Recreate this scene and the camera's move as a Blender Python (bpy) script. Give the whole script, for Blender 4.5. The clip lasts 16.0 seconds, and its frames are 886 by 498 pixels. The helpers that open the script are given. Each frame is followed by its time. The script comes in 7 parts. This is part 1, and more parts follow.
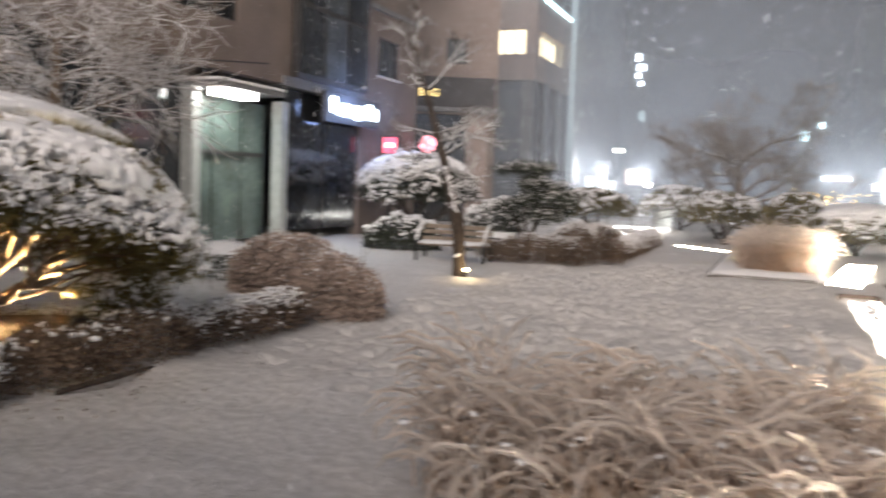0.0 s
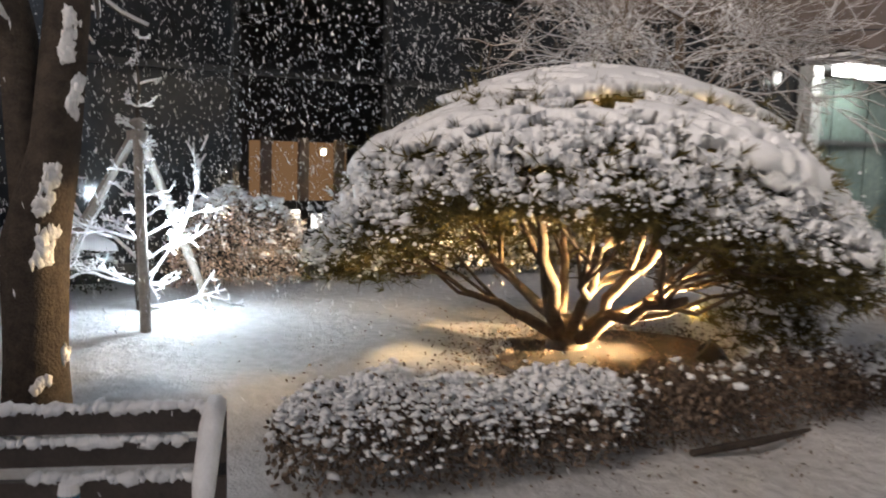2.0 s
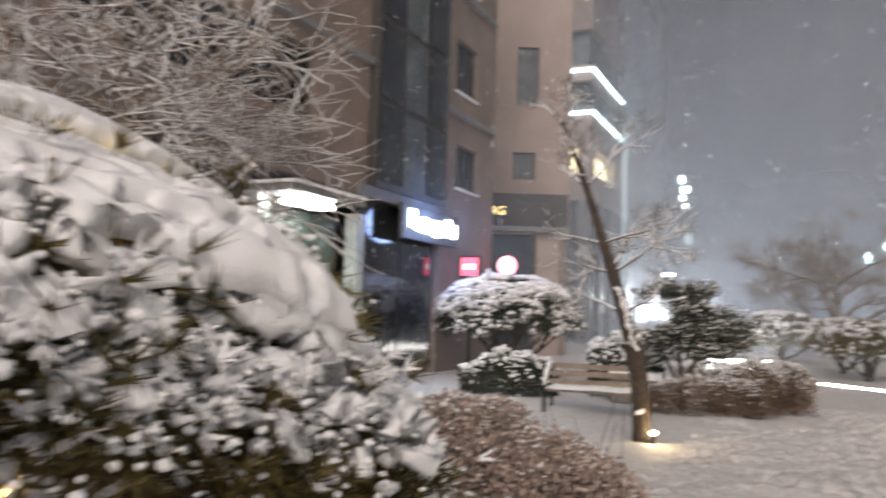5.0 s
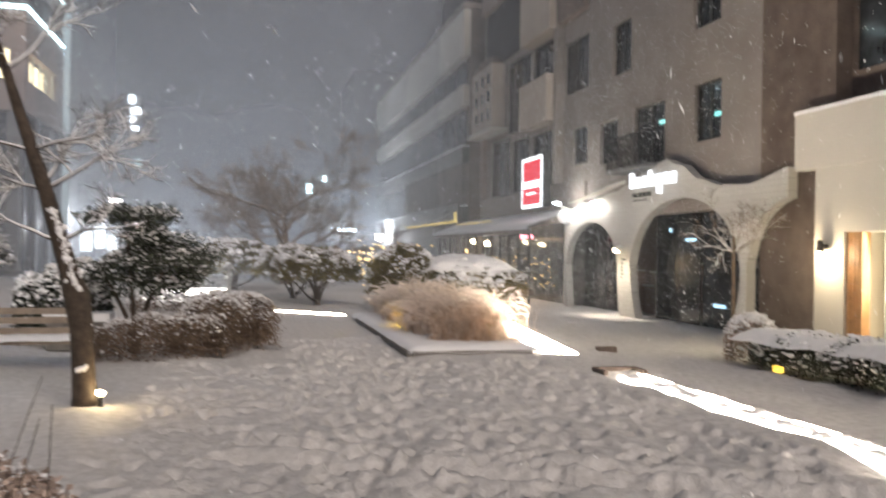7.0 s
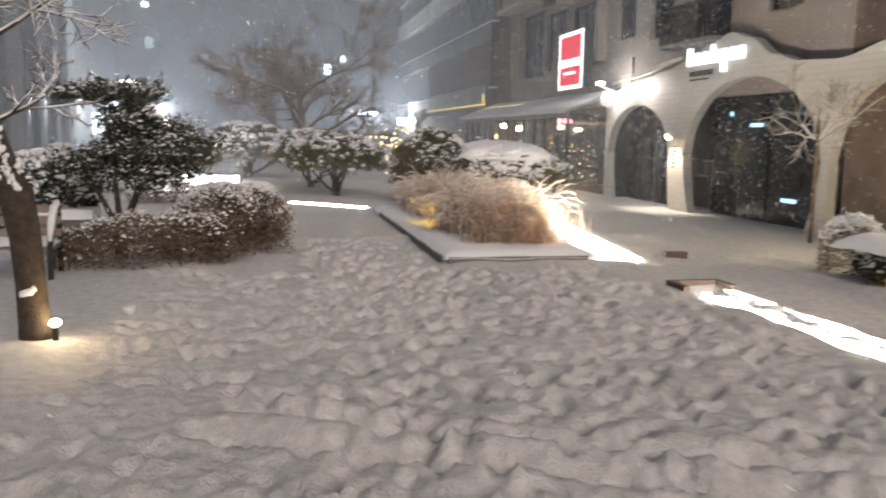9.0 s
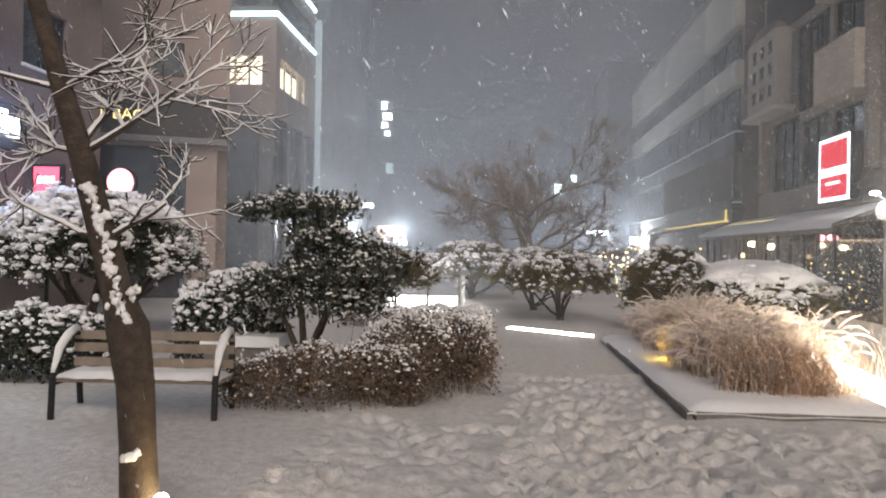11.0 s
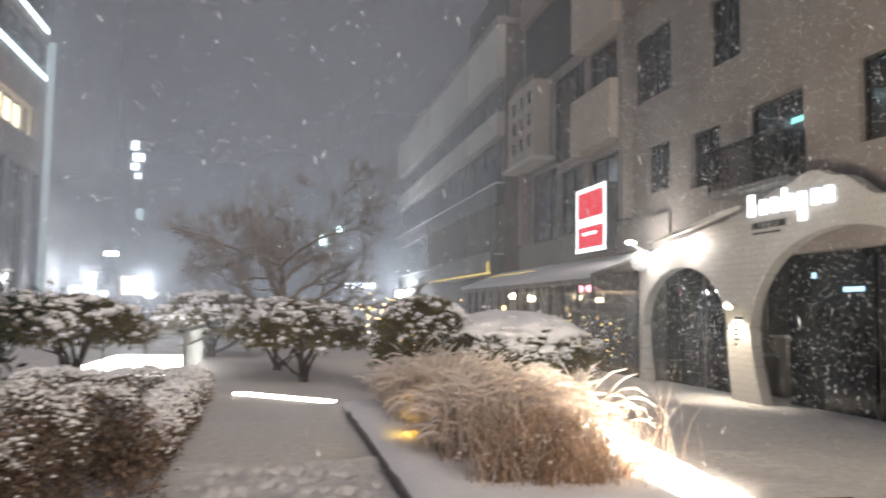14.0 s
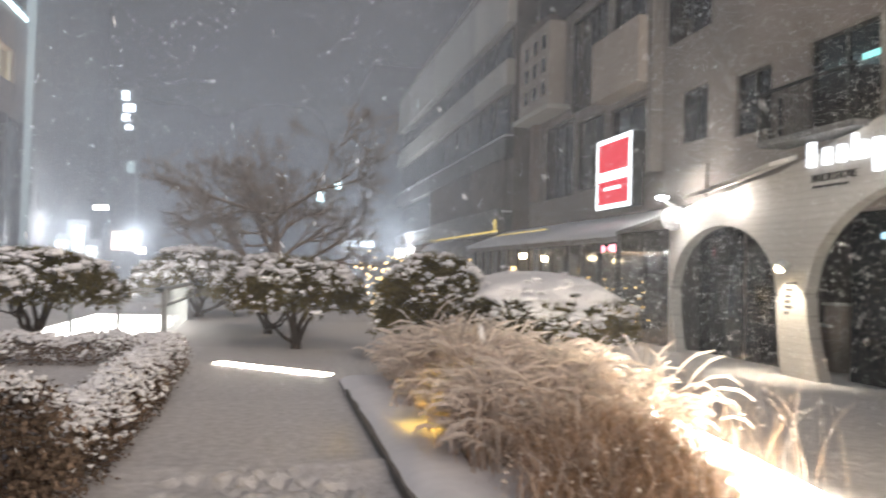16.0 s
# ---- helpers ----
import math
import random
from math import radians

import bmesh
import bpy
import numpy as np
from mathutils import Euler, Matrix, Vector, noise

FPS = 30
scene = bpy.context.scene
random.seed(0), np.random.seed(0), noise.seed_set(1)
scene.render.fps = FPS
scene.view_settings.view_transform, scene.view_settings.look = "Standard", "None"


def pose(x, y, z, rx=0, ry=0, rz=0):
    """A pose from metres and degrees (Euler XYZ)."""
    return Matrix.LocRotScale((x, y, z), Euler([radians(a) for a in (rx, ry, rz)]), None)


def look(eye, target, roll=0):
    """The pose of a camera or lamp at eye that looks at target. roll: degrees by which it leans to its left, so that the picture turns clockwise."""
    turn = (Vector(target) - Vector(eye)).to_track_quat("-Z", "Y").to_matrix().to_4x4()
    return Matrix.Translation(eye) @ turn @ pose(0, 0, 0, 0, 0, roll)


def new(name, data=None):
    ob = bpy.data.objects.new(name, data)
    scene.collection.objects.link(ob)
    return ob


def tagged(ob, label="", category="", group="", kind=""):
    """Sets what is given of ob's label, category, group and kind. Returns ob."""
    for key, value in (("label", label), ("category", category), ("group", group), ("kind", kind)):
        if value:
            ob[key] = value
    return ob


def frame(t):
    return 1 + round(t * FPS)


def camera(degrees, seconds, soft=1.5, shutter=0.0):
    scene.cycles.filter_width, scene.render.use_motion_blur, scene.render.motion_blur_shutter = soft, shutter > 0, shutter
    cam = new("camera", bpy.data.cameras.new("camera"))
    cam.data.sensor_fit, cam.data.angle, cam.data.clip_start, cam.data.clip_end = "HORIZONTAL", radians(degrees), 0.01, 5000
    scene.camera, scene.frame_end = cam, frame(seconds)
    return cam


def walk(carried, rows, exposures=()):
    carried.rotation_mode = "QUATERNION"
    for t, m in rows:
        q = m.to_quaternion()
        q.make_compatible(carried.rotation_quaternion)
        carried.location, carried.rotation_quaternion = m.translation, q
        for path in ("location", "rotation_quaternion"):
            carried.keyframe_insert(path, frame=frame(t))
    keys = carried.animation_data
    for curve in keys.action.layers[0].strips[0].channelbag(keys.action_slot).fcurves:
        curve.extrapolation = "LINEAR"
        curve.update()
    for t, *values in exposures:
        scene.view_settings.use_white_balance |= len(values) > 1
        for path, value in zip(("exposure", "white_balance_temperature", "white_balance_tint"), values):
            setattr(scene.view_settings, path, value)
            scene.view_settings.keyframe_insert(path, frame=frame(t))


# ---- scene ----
import collections

cam = camera(56.74, 16.0, soft=1.9, shutter=0.5)
PATH = [
    (0, look((3.202, -7.181, 1.595), (1.300, -2.573, 1.204), 2.10)),
    (0.5, look((2.816, -6.930, 1.521), (0.089, -2.760, 1.104), 1.67)),
    (1, look((2.463, -6.704, 1.553), (-1.083, -3.211, 1.075), 1.71)),
    (1.5, look((2.131, -6.446, 1.574), (-1.985, -3.654, 1.061), 1.59)),
    (2, look((1.656, -6.236, 1.565), (-2.701, -3.840, 1.038), 1.56)),
    (2.5, look((1.156, -5.997, 1.512), (-3.278, -3.745, 0.993), 1.79)),
    (3, look((0.731, -5.663, 1.502), (-3.765, -3.537, 0.980), 1.83)),
    (3.5, look((0.389, -5.212, 1.551), (-4.043, -2.904, 1.384), 2.24)),
    (4, look((0.119, -5.038, 1.555), (-3.564, -1.663, 1.779), 2.06)),
    (4.5, look((0.013, -4.620, 1.523), (-2.875, -0.550, 1.835), 1.62)),
    (5, look((-0.070, -4.317, 1.534), (-2.089, 0.241, 1.917), 1.65)),
    (5.2, look((-0.087, -4.162, 1.543), (-1.796, 0.519, 1.950), 1.57)),
    (7.3, look((-0.422, -2.199, 1.556), (0.991, 2.593, 1.359), 1.06)),
    (7.5, look((-0.427, -2.009, 1.552), (1.093, 2.739, 1.172), 1.25)),
    (8, look((-0.388, -1.502, 1.580), (1.201, 3.208, 1.041), 1.37)),
    (8.5, look((-0.287, -0.960, 1.587), (1.074, 3.812, 0.977), 1.15)),
    (9, look((-0.194, -0.495, 1.576), (0.838, 4.350, 0.893), 1.11)),
    (9.5, look((-0.076, -0.065, 1.560), (0.340, 4.863, 0.828), 0.66)),
    (10, look((-0.027, 0.517, 1.546), (-0.014, 5.494, 1.063), 0.89)),
    (10.2, look((0.009, 0.721, 1.555), (-0.068, 5.712, 1.252), 0.80)),
    (12.3, look((0.322, 2.420, 1.560), (-0.242, 7.386, 1.694), 1.66)),
    (12.5, look((0.374, 2.578, 1.554), (-0.153, 7.547, 1.711), 1.67)),
    (13, look((0.512, 2.978, 1.555), (0.309, 7.967, 1.808), 1.55)),
    (13.5, look((0.670, 3.421, 1.517), (0.951, 8.403, 1.837), 1.32)),
    (14, look((0.860, 3.903, 1.481), (1.862, 8.788, 1.854), 0.93)),
    (14.5, look((0.946, 4.331, 1.452), (2.250, 9.142, 1.841), 1.11)),
    (15, look((1.013, 4.834, 1.458), (2.380, 9.637, 1.720), 1.33)),
    (15.5, look((1.028, 5.342, 1.452), (2.424, 10.139, 1.659), 1.54)),
    (16, look((1.015, 5.862, 1.473), (2.037, 10.755, 1.604), 1.63)),
]

walk(cam, PATH, [(0.0, 0.8), (1.5, 0.78), (3.0, 0.7), (4.5, 0.9), (5.5, 0.84), (8.0, 0.58), (10.0, 0.58), (12.5, 0.58), (16.0, 0.62)])

# ---- night sky glow, warm soft sun for unseen street lamps ----
world = bpy.data.worlds.new("night_sky")
scene.world = world
world.use_nodes = True
wn, wl = world.node_tree.nodes, world.node_tree.links
wn.clear()
w_out = wn.new("ShaderNodeOutputWorld")
w_bg = wn.new("ShaderNodeBackground")
w_tc = wn.new("ShaderNodeTexCoord")
w_sep = wn.new("ShaderNodeSeparateXYZ")
w_ramp = wn.new("ShaderNodeValToRGB")
wl.new(w_tc.outputs["Generated"], w_sep.inputs[0])
wl.new(w_sep.outputs["Z"], w_ramp.inputs[0])
wl.new(w_ramp.outputs[0], w_bg.inputs[0])
wl.new(w_bg.outputs[0], w_out.inputs[0])
e = w_ramp.color_ramp.elements
e[0].position, e[0].color = 0.0, (0.54, 0.58, 0.665, 1)
e[1].position, e[1].color = 0.6, (0.07, 0.08, 0.102, 1)
low_glow = e.new(0.1)
low_glow.color = (0.34, 0.375, 0.45, 1)
mid = e.new(0.22)
mid.color = (0.195, 0.216, 0.262, 1)
w_bg.inputs[1].default_value = 1.0

# Added wide sun in place of unseen street lamps behind the walk.
sun_data = bpy.data.lights.new("lamp_glow_sun", "SUN")
sun_data.energy, sun_data.angle, sun_data.color = 1.5, radians(34), (1.0, 0.85, 0.74)
sun = new("lamp_glow_sun", sun_data)
sun.matrix_world = look((0, 0, 6.2), (-2.2, 10, 0))


def lamp(name, kind, place, watts, colour, size=0.1, target=None, cone=80, blend=0.6, wide=0):
    data = bpy.data.lights.new(name, kind)
    data.energy, data.color = watts, colour
    if kind == "AREA":
        data.size = size
        if wide:
            data.shape, data.size_y = "RECTANGLE", wide
    else:
        data.shadow_soft_size = size
    if kind == "SPOT":
        data.spot_size, data.spot_blend = radians(cone), blend
    ob = new(name, data)
    ob.matrix_world = look(place, target) if target else pose(*place)
    return ob


WARM, COLD, WHITE = (1.0, 0.72, 0.38), (0.72, 0.87, 1.0), (1.0, 0.93, 0.84)
lamp("dome_uplight", "SPOT", (-2.47, -1.93, 0.36), 950, (1.0, 0.70, 0.36), 0.06, (-3.15, -2.75, 1.3), 124, 0.5)
lamp("tripod_uplight", "POINT", (-5.42, -4.87, 0.95), 66, COLD, 0.12)
lamp("trunk_light", "POINT", (-1.66, 5.78, 0.3), 3.5, WARM, 0.12)
lamp("canopy_light", "AREA", (-8.0, 8.2, 3.36), 60, (0.92, 1.0, 0.92), 1.2, (-8.0, 8.2, 0))
lamp("logo_glow", "POINT", (-7.9, 13.8, 3.7), 90, (0.35, 0.5, 1.0), 0.5)
lamp("flood_light", "POINT", (8.95, 21.7, 3.1), 80, WHITE, 0.12)
lamp("hood_light", "POINT", (9.25, 19.75, 2.95), 14, WHITE, 0.08)
lamp("pillar_light", "SPOT", (9.34, 18.17, 1.6), 190, (1.0, 0.86, 0.66), 0.05, (9.5, 18.05, 0), 100, 0.7)
lamp("channel_light", "AREA", (4.62, -3.4, 0.05), 210, (1.0, 0.86, 0.68), 0.22, (4.62, -3.4, 2), wide=5.0)
lamp("door_light", "AREA", (9.9, 8.9, 1.5), 70, (1.0, 0.86, 0.6), 1.4, (5, 8.0, 0.6))
lamp("wall_light", "POINT", (9.36, 10.1, 1.6), 42, (1.0, 0.82, 0.5), 0.06)
lamp("grass_light", "POINT", (2.47, 12.7, 0.34), 9, (1.0, 0.62, 0.08), 0.06)
lamp("bed_strip_light", "AREA", (4.55, 12.0, 0.08), 85, (1.0, 0.86, 0.68), 0.08, (3.4, 12.0, 1.0), wide=5.0)
lamp("fence_light", "AREA", (-1.9, 25.0, 0.9), 22, WHITE, 2.0, (-1.9, 25, 0))
for far_x, far_y, far_z, far_w in ((-7.0, 57.0, 3.0, 480), (9.0, 57.0, 3.0, 480), (-10.6, 56.5, 3.2, 520), (6.6, 56.5, 3.4, 420)):
    lamp("street_glow", "POINT", (far_x, far_y, far_z), far_w, (0.9, 0.95, 1.0), 0.3)
lamp("awning_light", "AREA", (9.5, 27.0, 2.1), 60, (1.0, 0.66, 0.36), 3.0, (9.5, 27, 0))


# ---- materials ----
def mat(name, base, rough=0.7, scale=6.0, var=0.25, bump=0.3, fine=60.0, metal=0.0, tint=None, rand=0.0, dist=0.02):
    m = bpy.data.materials.new(name)
    m.use_nodes = True
    n, l = m.node_tree.nodes, m.node_tree.links
    b = n["Principled BSDF"]
    tc = n.new("ShaderNodeTexCoord")
    big, small = n.new("ShaderNodeTexNoise"), n.new("ShaderNodeTexNoise")
    big.inputs["Scale"].default_value, small.inputs["Scale"].default_value = scale, fine
    big.inputs["Detail"].default_value = small.inputs["Detail"].default_value = 4
    for k in (big, small):
        l.new(tc.outputs["Object"], k.inputs["Vector"])
    add = n.new("ShaderNodeMath")
    add.operation = "ADD"
    l.new(big.outputs[0], add.inputs[0])
    half = n.new("ShaderNodeMath")
    half.operation = "MULTIPLY"
    half.inputs[1].default_value = 0.5
    l.new(small.outputs[0], half.inputs[0])
    l.new(half.outputs[0], add.inputs[1])
    ramp = n.new("ShaderNodeValToRGB")
    ramp.color_ramp.elements[0].position, ramp.color_ramp.elements[1].position = 0.5, 1.0
    lo = [c * (1 - var) for c in base]
    hi = [min(1, c * (1 + var)) for c in (tint or base)]
    ramp.color_ramp.elements[0].color, ramp.color_ramp.elements[1].color = (*lo, 1), (*hi, 1)
    l.new(add.outputs[0], ramp.inputs[0])
    col = ramp.outputs[0]
    if rand:
        geo, hsv = n.new("ShaderNodeNewGeometry"), n.new("ShaderNodeHueSaturation")
        ma = n.new("ShaderNodeMapRange")
        ma.inputs["To Min"].default_value, ma.inputs["To Max"].default_value = 1 - rand, 1 + rand
        l.new(geo.outputs["Random Per Island"], ma.inputs["Value"])
        l.new(ma.outputs[0], hsv.inputs["Value"])
        l.new(col, hsv.inputs["Color"])
        col = hsv.outputs[0]
    l.new(col, b.inputs["Base Color"])
    b.inputs["Roughness"].default_value, b.inputs["Metallic"].default_value = rough, metal
    if bump:
        bp = n.new("ShaderNodeBump")
        bp.inputs["Strength"].default_value, bp.inputs["Distance"].default_value = bump, dist
        l.new(add.outputs[0], bp.inputs["Height"])
        l.new(bp.outputs[0], b.inputs["Normal"])
    return m


def glow(name, colour, strength):
    m = bpy.data.materials.new(name)
    m.use_nodes = True
    n, l = m.node_tree.nodes, m.node_tree.links
    n.clear()
    em, out = n.new("ShaderNodeEmission"), n.new("ShaderNodeOutputMaterial")
    em.inputs[0].default_value, em.inputs[1].default_value = (*colour, 1), strength
    l.new(em.outputs[0], out.inputs[0])
    return m


def glassy(name, base, rough=0.08):
    m = mat(name, base, rough, 1.2, 0.5, 0.05, 9.0)
    m.node_tree.nodes["Principled BSDF"].inputs["Specular IOR Level"].default_value = 0.6
    return m


SNOW = mat("snow", (0.82, 0.82, 0.84), 0.55, 9, 0.05, 0.5, 90, dist=0.015)
TRODDEN = mat("trodden_snow", (0.54, 0.53, 0.525), 0.6, 11, 0.14, 1.0, 70, tint=(0.60, 0.59, 0.59), dist=0.03)
SNOW_CLOT = mat("clinging_snow", (0.84, 0.84, 0.86), 0.6, 14, 0.08, 0.6, 120, rand=0.06)
FLAKE = mat("snow_flakes", (0.85, 0.86, 0.88), 0.7, 5, 0.02, 0)
BARK = mat("bark", (0.05, 0.037, 0.028), 0.9, 14, 0.5, 1.0, 70)
PINE_BARK = mat("orange_pine_bark", (0.105, 0.072, 0.046), 0.9, 16, 0.45, 1.0, 80)
BARK_PALE = mat("pale_bark", (0.16, 0.115, 0.08), 0.9, 12, 0.45, 1.0, 60)
POLE = mat("support_pole", (0.30, 0.27, 0.24), 0.8, 8, 0.3, 0.5, 50)
NEEDLE = mat("pine_needles", (0.085, 0.082, 0.028), 0.75, 3, 0.5, 0, 20, tint=(0.14, 0.11, 0.04), rand=0.45)
NEEDLE_DARK = mat("dark_evergreen", (0.028, 0.034, 0.022), 0.6, 4, 0.5, 0, 20, rand=0.5)
LEAF_BROWN = mat("brown_hedge_leaves", (0.105, 0.072, 0.052), 0.8, 3, 0.4, 0, 20, tint=(0.16, 0.115, 0.082), rand=0.5)
LEAF_FROST = mat("frosted_shrub_leaves", (0.36, 0.285, 0.245), 0.8, 3, 0.35, 0, 20, rand=0.45)
STRAW = mat("dry_grass", (0.40, 0.27, 0.165), 0.8, 3, 0.3, 0, 25, tint=(0.5, 0.35, 0.235), rand=0.4)
STRAW_SNOW = mat("snowy_grass", (0.80, 0.73, 0.67), 0.7, 3, 0.15, 0, 25, rand=0.2)
SOIL = mat("leaf_litter", (0.042, 0.03, 0.021), 0.95, 8, 0.5, 1.0, 60)
KERB = mat("granite_kerb", (0.17, 0.16, 0.15), 0.8, 10, 0.3, 0.6, 120)
DARK_METAL = mat("dark_metal", (0.03, 0.03, 0.032), 0.45, 10, 0.3, 0.2, 80, metal=0.6)
WEATHERED = mat("weathered_bench_wood", (0.24, 0.195, 0.155), 0.7, 5, 0.3, 0.5, 60)
SLAT_WOOD = mat("dark_bench_wood", (0.05, 0.038, 0.032), 0.6, 5, 0.4, 0.4, 60)
CONCRETE = mat("grey_render_wall", (0.27, 0.24, 0.226), 0.85, 0.9, 0.16, 0.4, 22)
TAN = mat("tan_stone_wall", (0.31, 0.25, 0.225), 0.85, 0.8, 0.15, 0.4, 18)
PALE_TAN = mat("pale_tan_panel", (0.46, 0.40, 0.345), 0.85, 0.8, 0.12, 0.4, 18)
# Darker copy of the tan stone; carries shade in its colour on dim walls.
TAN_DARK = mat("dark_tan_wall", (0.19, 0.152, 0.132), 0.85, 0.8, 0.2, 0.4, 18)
PALE = mat("pale_plaster_wall", (0.56, 0.53, 0.485), 0.85, 0.7, 0.06, 0.25, 30)
GREYWALL = mat("grey_cladding", (0.17, 0.17, 0.175), 0.7, 0.7, 0.25, 0.3, 14)
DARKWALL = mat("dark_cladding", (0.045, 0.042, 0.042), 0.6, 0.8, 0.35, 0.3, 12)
# Paler than near glass: snow haze put into the far windows' colour.
FAR_GLASS = mat("distant_window", (0.15, 0.155, 0.165), 0.5, 0.5, 0.2, 0, 5)
FARWALL = mat("distant_wall", (0.22, 0.22, 0.225), 0.9, 0.3, 0.2, 0.2, 4)
BRICK = mat("brown_brick", (0.13, 0.10, 0.085), 0.9, 2.5, 0.3, 0.8, 30)
GLASS_DARK = glassy("dark_window_glass", (0.03, 0.033, 0.036))
# Opaque pane: the greenish lit hall behind is put into its colour.
GLASS_GREEN = glassy("green_lit_door_glass", (0.10, 0.13, 0.12), 0.15)
GLASS_GREY = glassy("grey_window_glass", (0.09, 0.10, 0.105), 0.2)
FRAME_DARK = mat("dark_window_frame", (0.03, 0.03, 0.03), 0.5, 6, 0.3, 0.1, 60)
FRAME_PALE = mat("pale_metal_post", (0.45, 0.47, 0.46), 0.4, 6, 0.15, 0.1, 60, metal=0.3)
WOOD = mat("orange_wood", (0.42, 0.22, 0.09), 0.5, 5, 0.3, 0.3, 40)
CANVAS = mat("awning_canvas", (0.30, 0.28, 0.27), 0.9, 3, 0.2, 0.3, 60)
BLUE_CAP = mat("blue_bottle", (0.02, 0.12, 0.20), 0.4, 8, 0.2, 0.1, 60)
TEAL_GLOW = glow("teal_bar_glow", (0.25, 0.8, 0.75), 1.2)
WHITE_GLOW = glow("white_light", (1.0, 0.97, 0.92), 14)
STRIP_GLOW = glow("ground_strip_light", (1.0, 0.88, 0.72), 34)
COLD_GLOW = glow("cold_lamp", (0.8, 0.92, 1.0), 30)
WARM_GLOW = glow("warm_lamp", (1.0, 0.8, 0.45), 26)
LED_GLOW = glow("cold_led_strip", (0.62, 0.92, 1.0), 4.5)
WINDOW_GLOW = glow("lit_window", (1.0, 0.82, 0.52), 1.9)
ROOM_GLOW = glow("shop_interior_glow", (1.0, 0.86, 0.55), 2.4)
LOGO_GLOW = glow("white_sign_light", (0.72, 0.86, 1.0), 6)
RED_GLOW = glow("red_sign_light", (1.0, 0.12, 0.2), 1.6)
PINK_GLOW = glow("pink_sign_light", (1.0, 0.28, 0.36), 3.2)
RED_PANEL = glow("lit_red_panel", (0.66, 0.05, 0.075), 0.9)
WHITE_PANEL = glow("lit_white_panel", (0.92, 0.95, 1.0), 1.7)
GOLD_GLOW = glow("gold_letter_light", (1.0, 0.72, 0.28), 1.6)
YELLOW_GLOW = glow("yellow_neon", (1.0, 0.74, 0.2), 0.7)
YELLOW_LAMP = glow("yellow_ground_lamp", (1.0, 0.62, 0.08), 1.5)
FAIRY = glow("fairy_lights", (1.0, 0.66, 0.25), 3.5)
AMBER_GLOW = glow("amber_panel_glow", (0.9, 0.5, 0.25), 0.12)


def perforated(name):
    m = mat(name, (0.50, 0.485, 0.46), 0.6, 0.8, 0.08, 0.1, 30)
    n, l = m.node_tree.nodes, m.node_tree.links
    tc, sep = n.new("ShaderNodeTexCoord"), n.new("ShaderNodeSeparateXYZ")
    l.new(tc.outputs["Object"], sep.inputs[0])

    def node(op, a, bb):
        k = n.new("ShaderNodeMath")
        k.operation = op
        for i, v in enumerate((a, bb)):
            if isinstance(v, (int, float)):
                k.inputs[i].default_value = v
            else:
                l.new(v, k.inputs[i])
        return k.outputs[0]
    zz = node("DIVIDE", sep.outputs["Z"], 0.12)
    row = node("FLOOR", zz, 0)
    yy = node("ADD", node("DIVIDE", sep.outputs["Y"], 0.13), node("MULTIPLY", row, 0.5))
    fy, fz = node("SUBTRACT", node("FRACT", yy, 0), 0.5), node("SUBTRACT", node("FRACT", zz, 0), 0.5)
    r = node("ADD", node("MULTIPLY", fy, fy), node("MULTIPLY", fz, fz))
    hole = node("LESS_THAN", r, 0.03)
    mix = n.new("ShaderNodeMixRGB")
    b = n["Principled BSDF"]
    src = b.inputs["Base Color"].links[0].from_socket
    l.new(hole, mix.inputs[0])
    l.new(src, mix.inputs[1])
    mix.inputs[2].default_value = (0.39, 0.38, 0.36, 1)
    l.new(mix.outputs[0], b.inputs["Base Color"])
    return m


def thin_blade(m, share=0.5):
    """Dry blades let part of the light through."""
    n, l = m.node_tree.nodes, m.node_tree.links
    b, out = n["Principled BSDF"], n["Material Output"]
    tr, mx = n.new("ShaderNodeBsdfTranslucent"), n.new("ShaderNodeMixShader")
    l.new(b.inputs["Base Color"].links[0].from_socket, tr.inputs[0])
    mx.inputs[0].default_value = share
    l.new(b.outputs[0], mx.inputs[1])
    l.new(tr.outputs[0], mx.inputs[2])
    l.new(mx.outputs[0], out.inputs[0])


for blade_mat in (STRAW, STRAW_SNOW, NEEDLE):
    thin_blade(blade_mat)
PERF = perforated("white_perforated_panel")


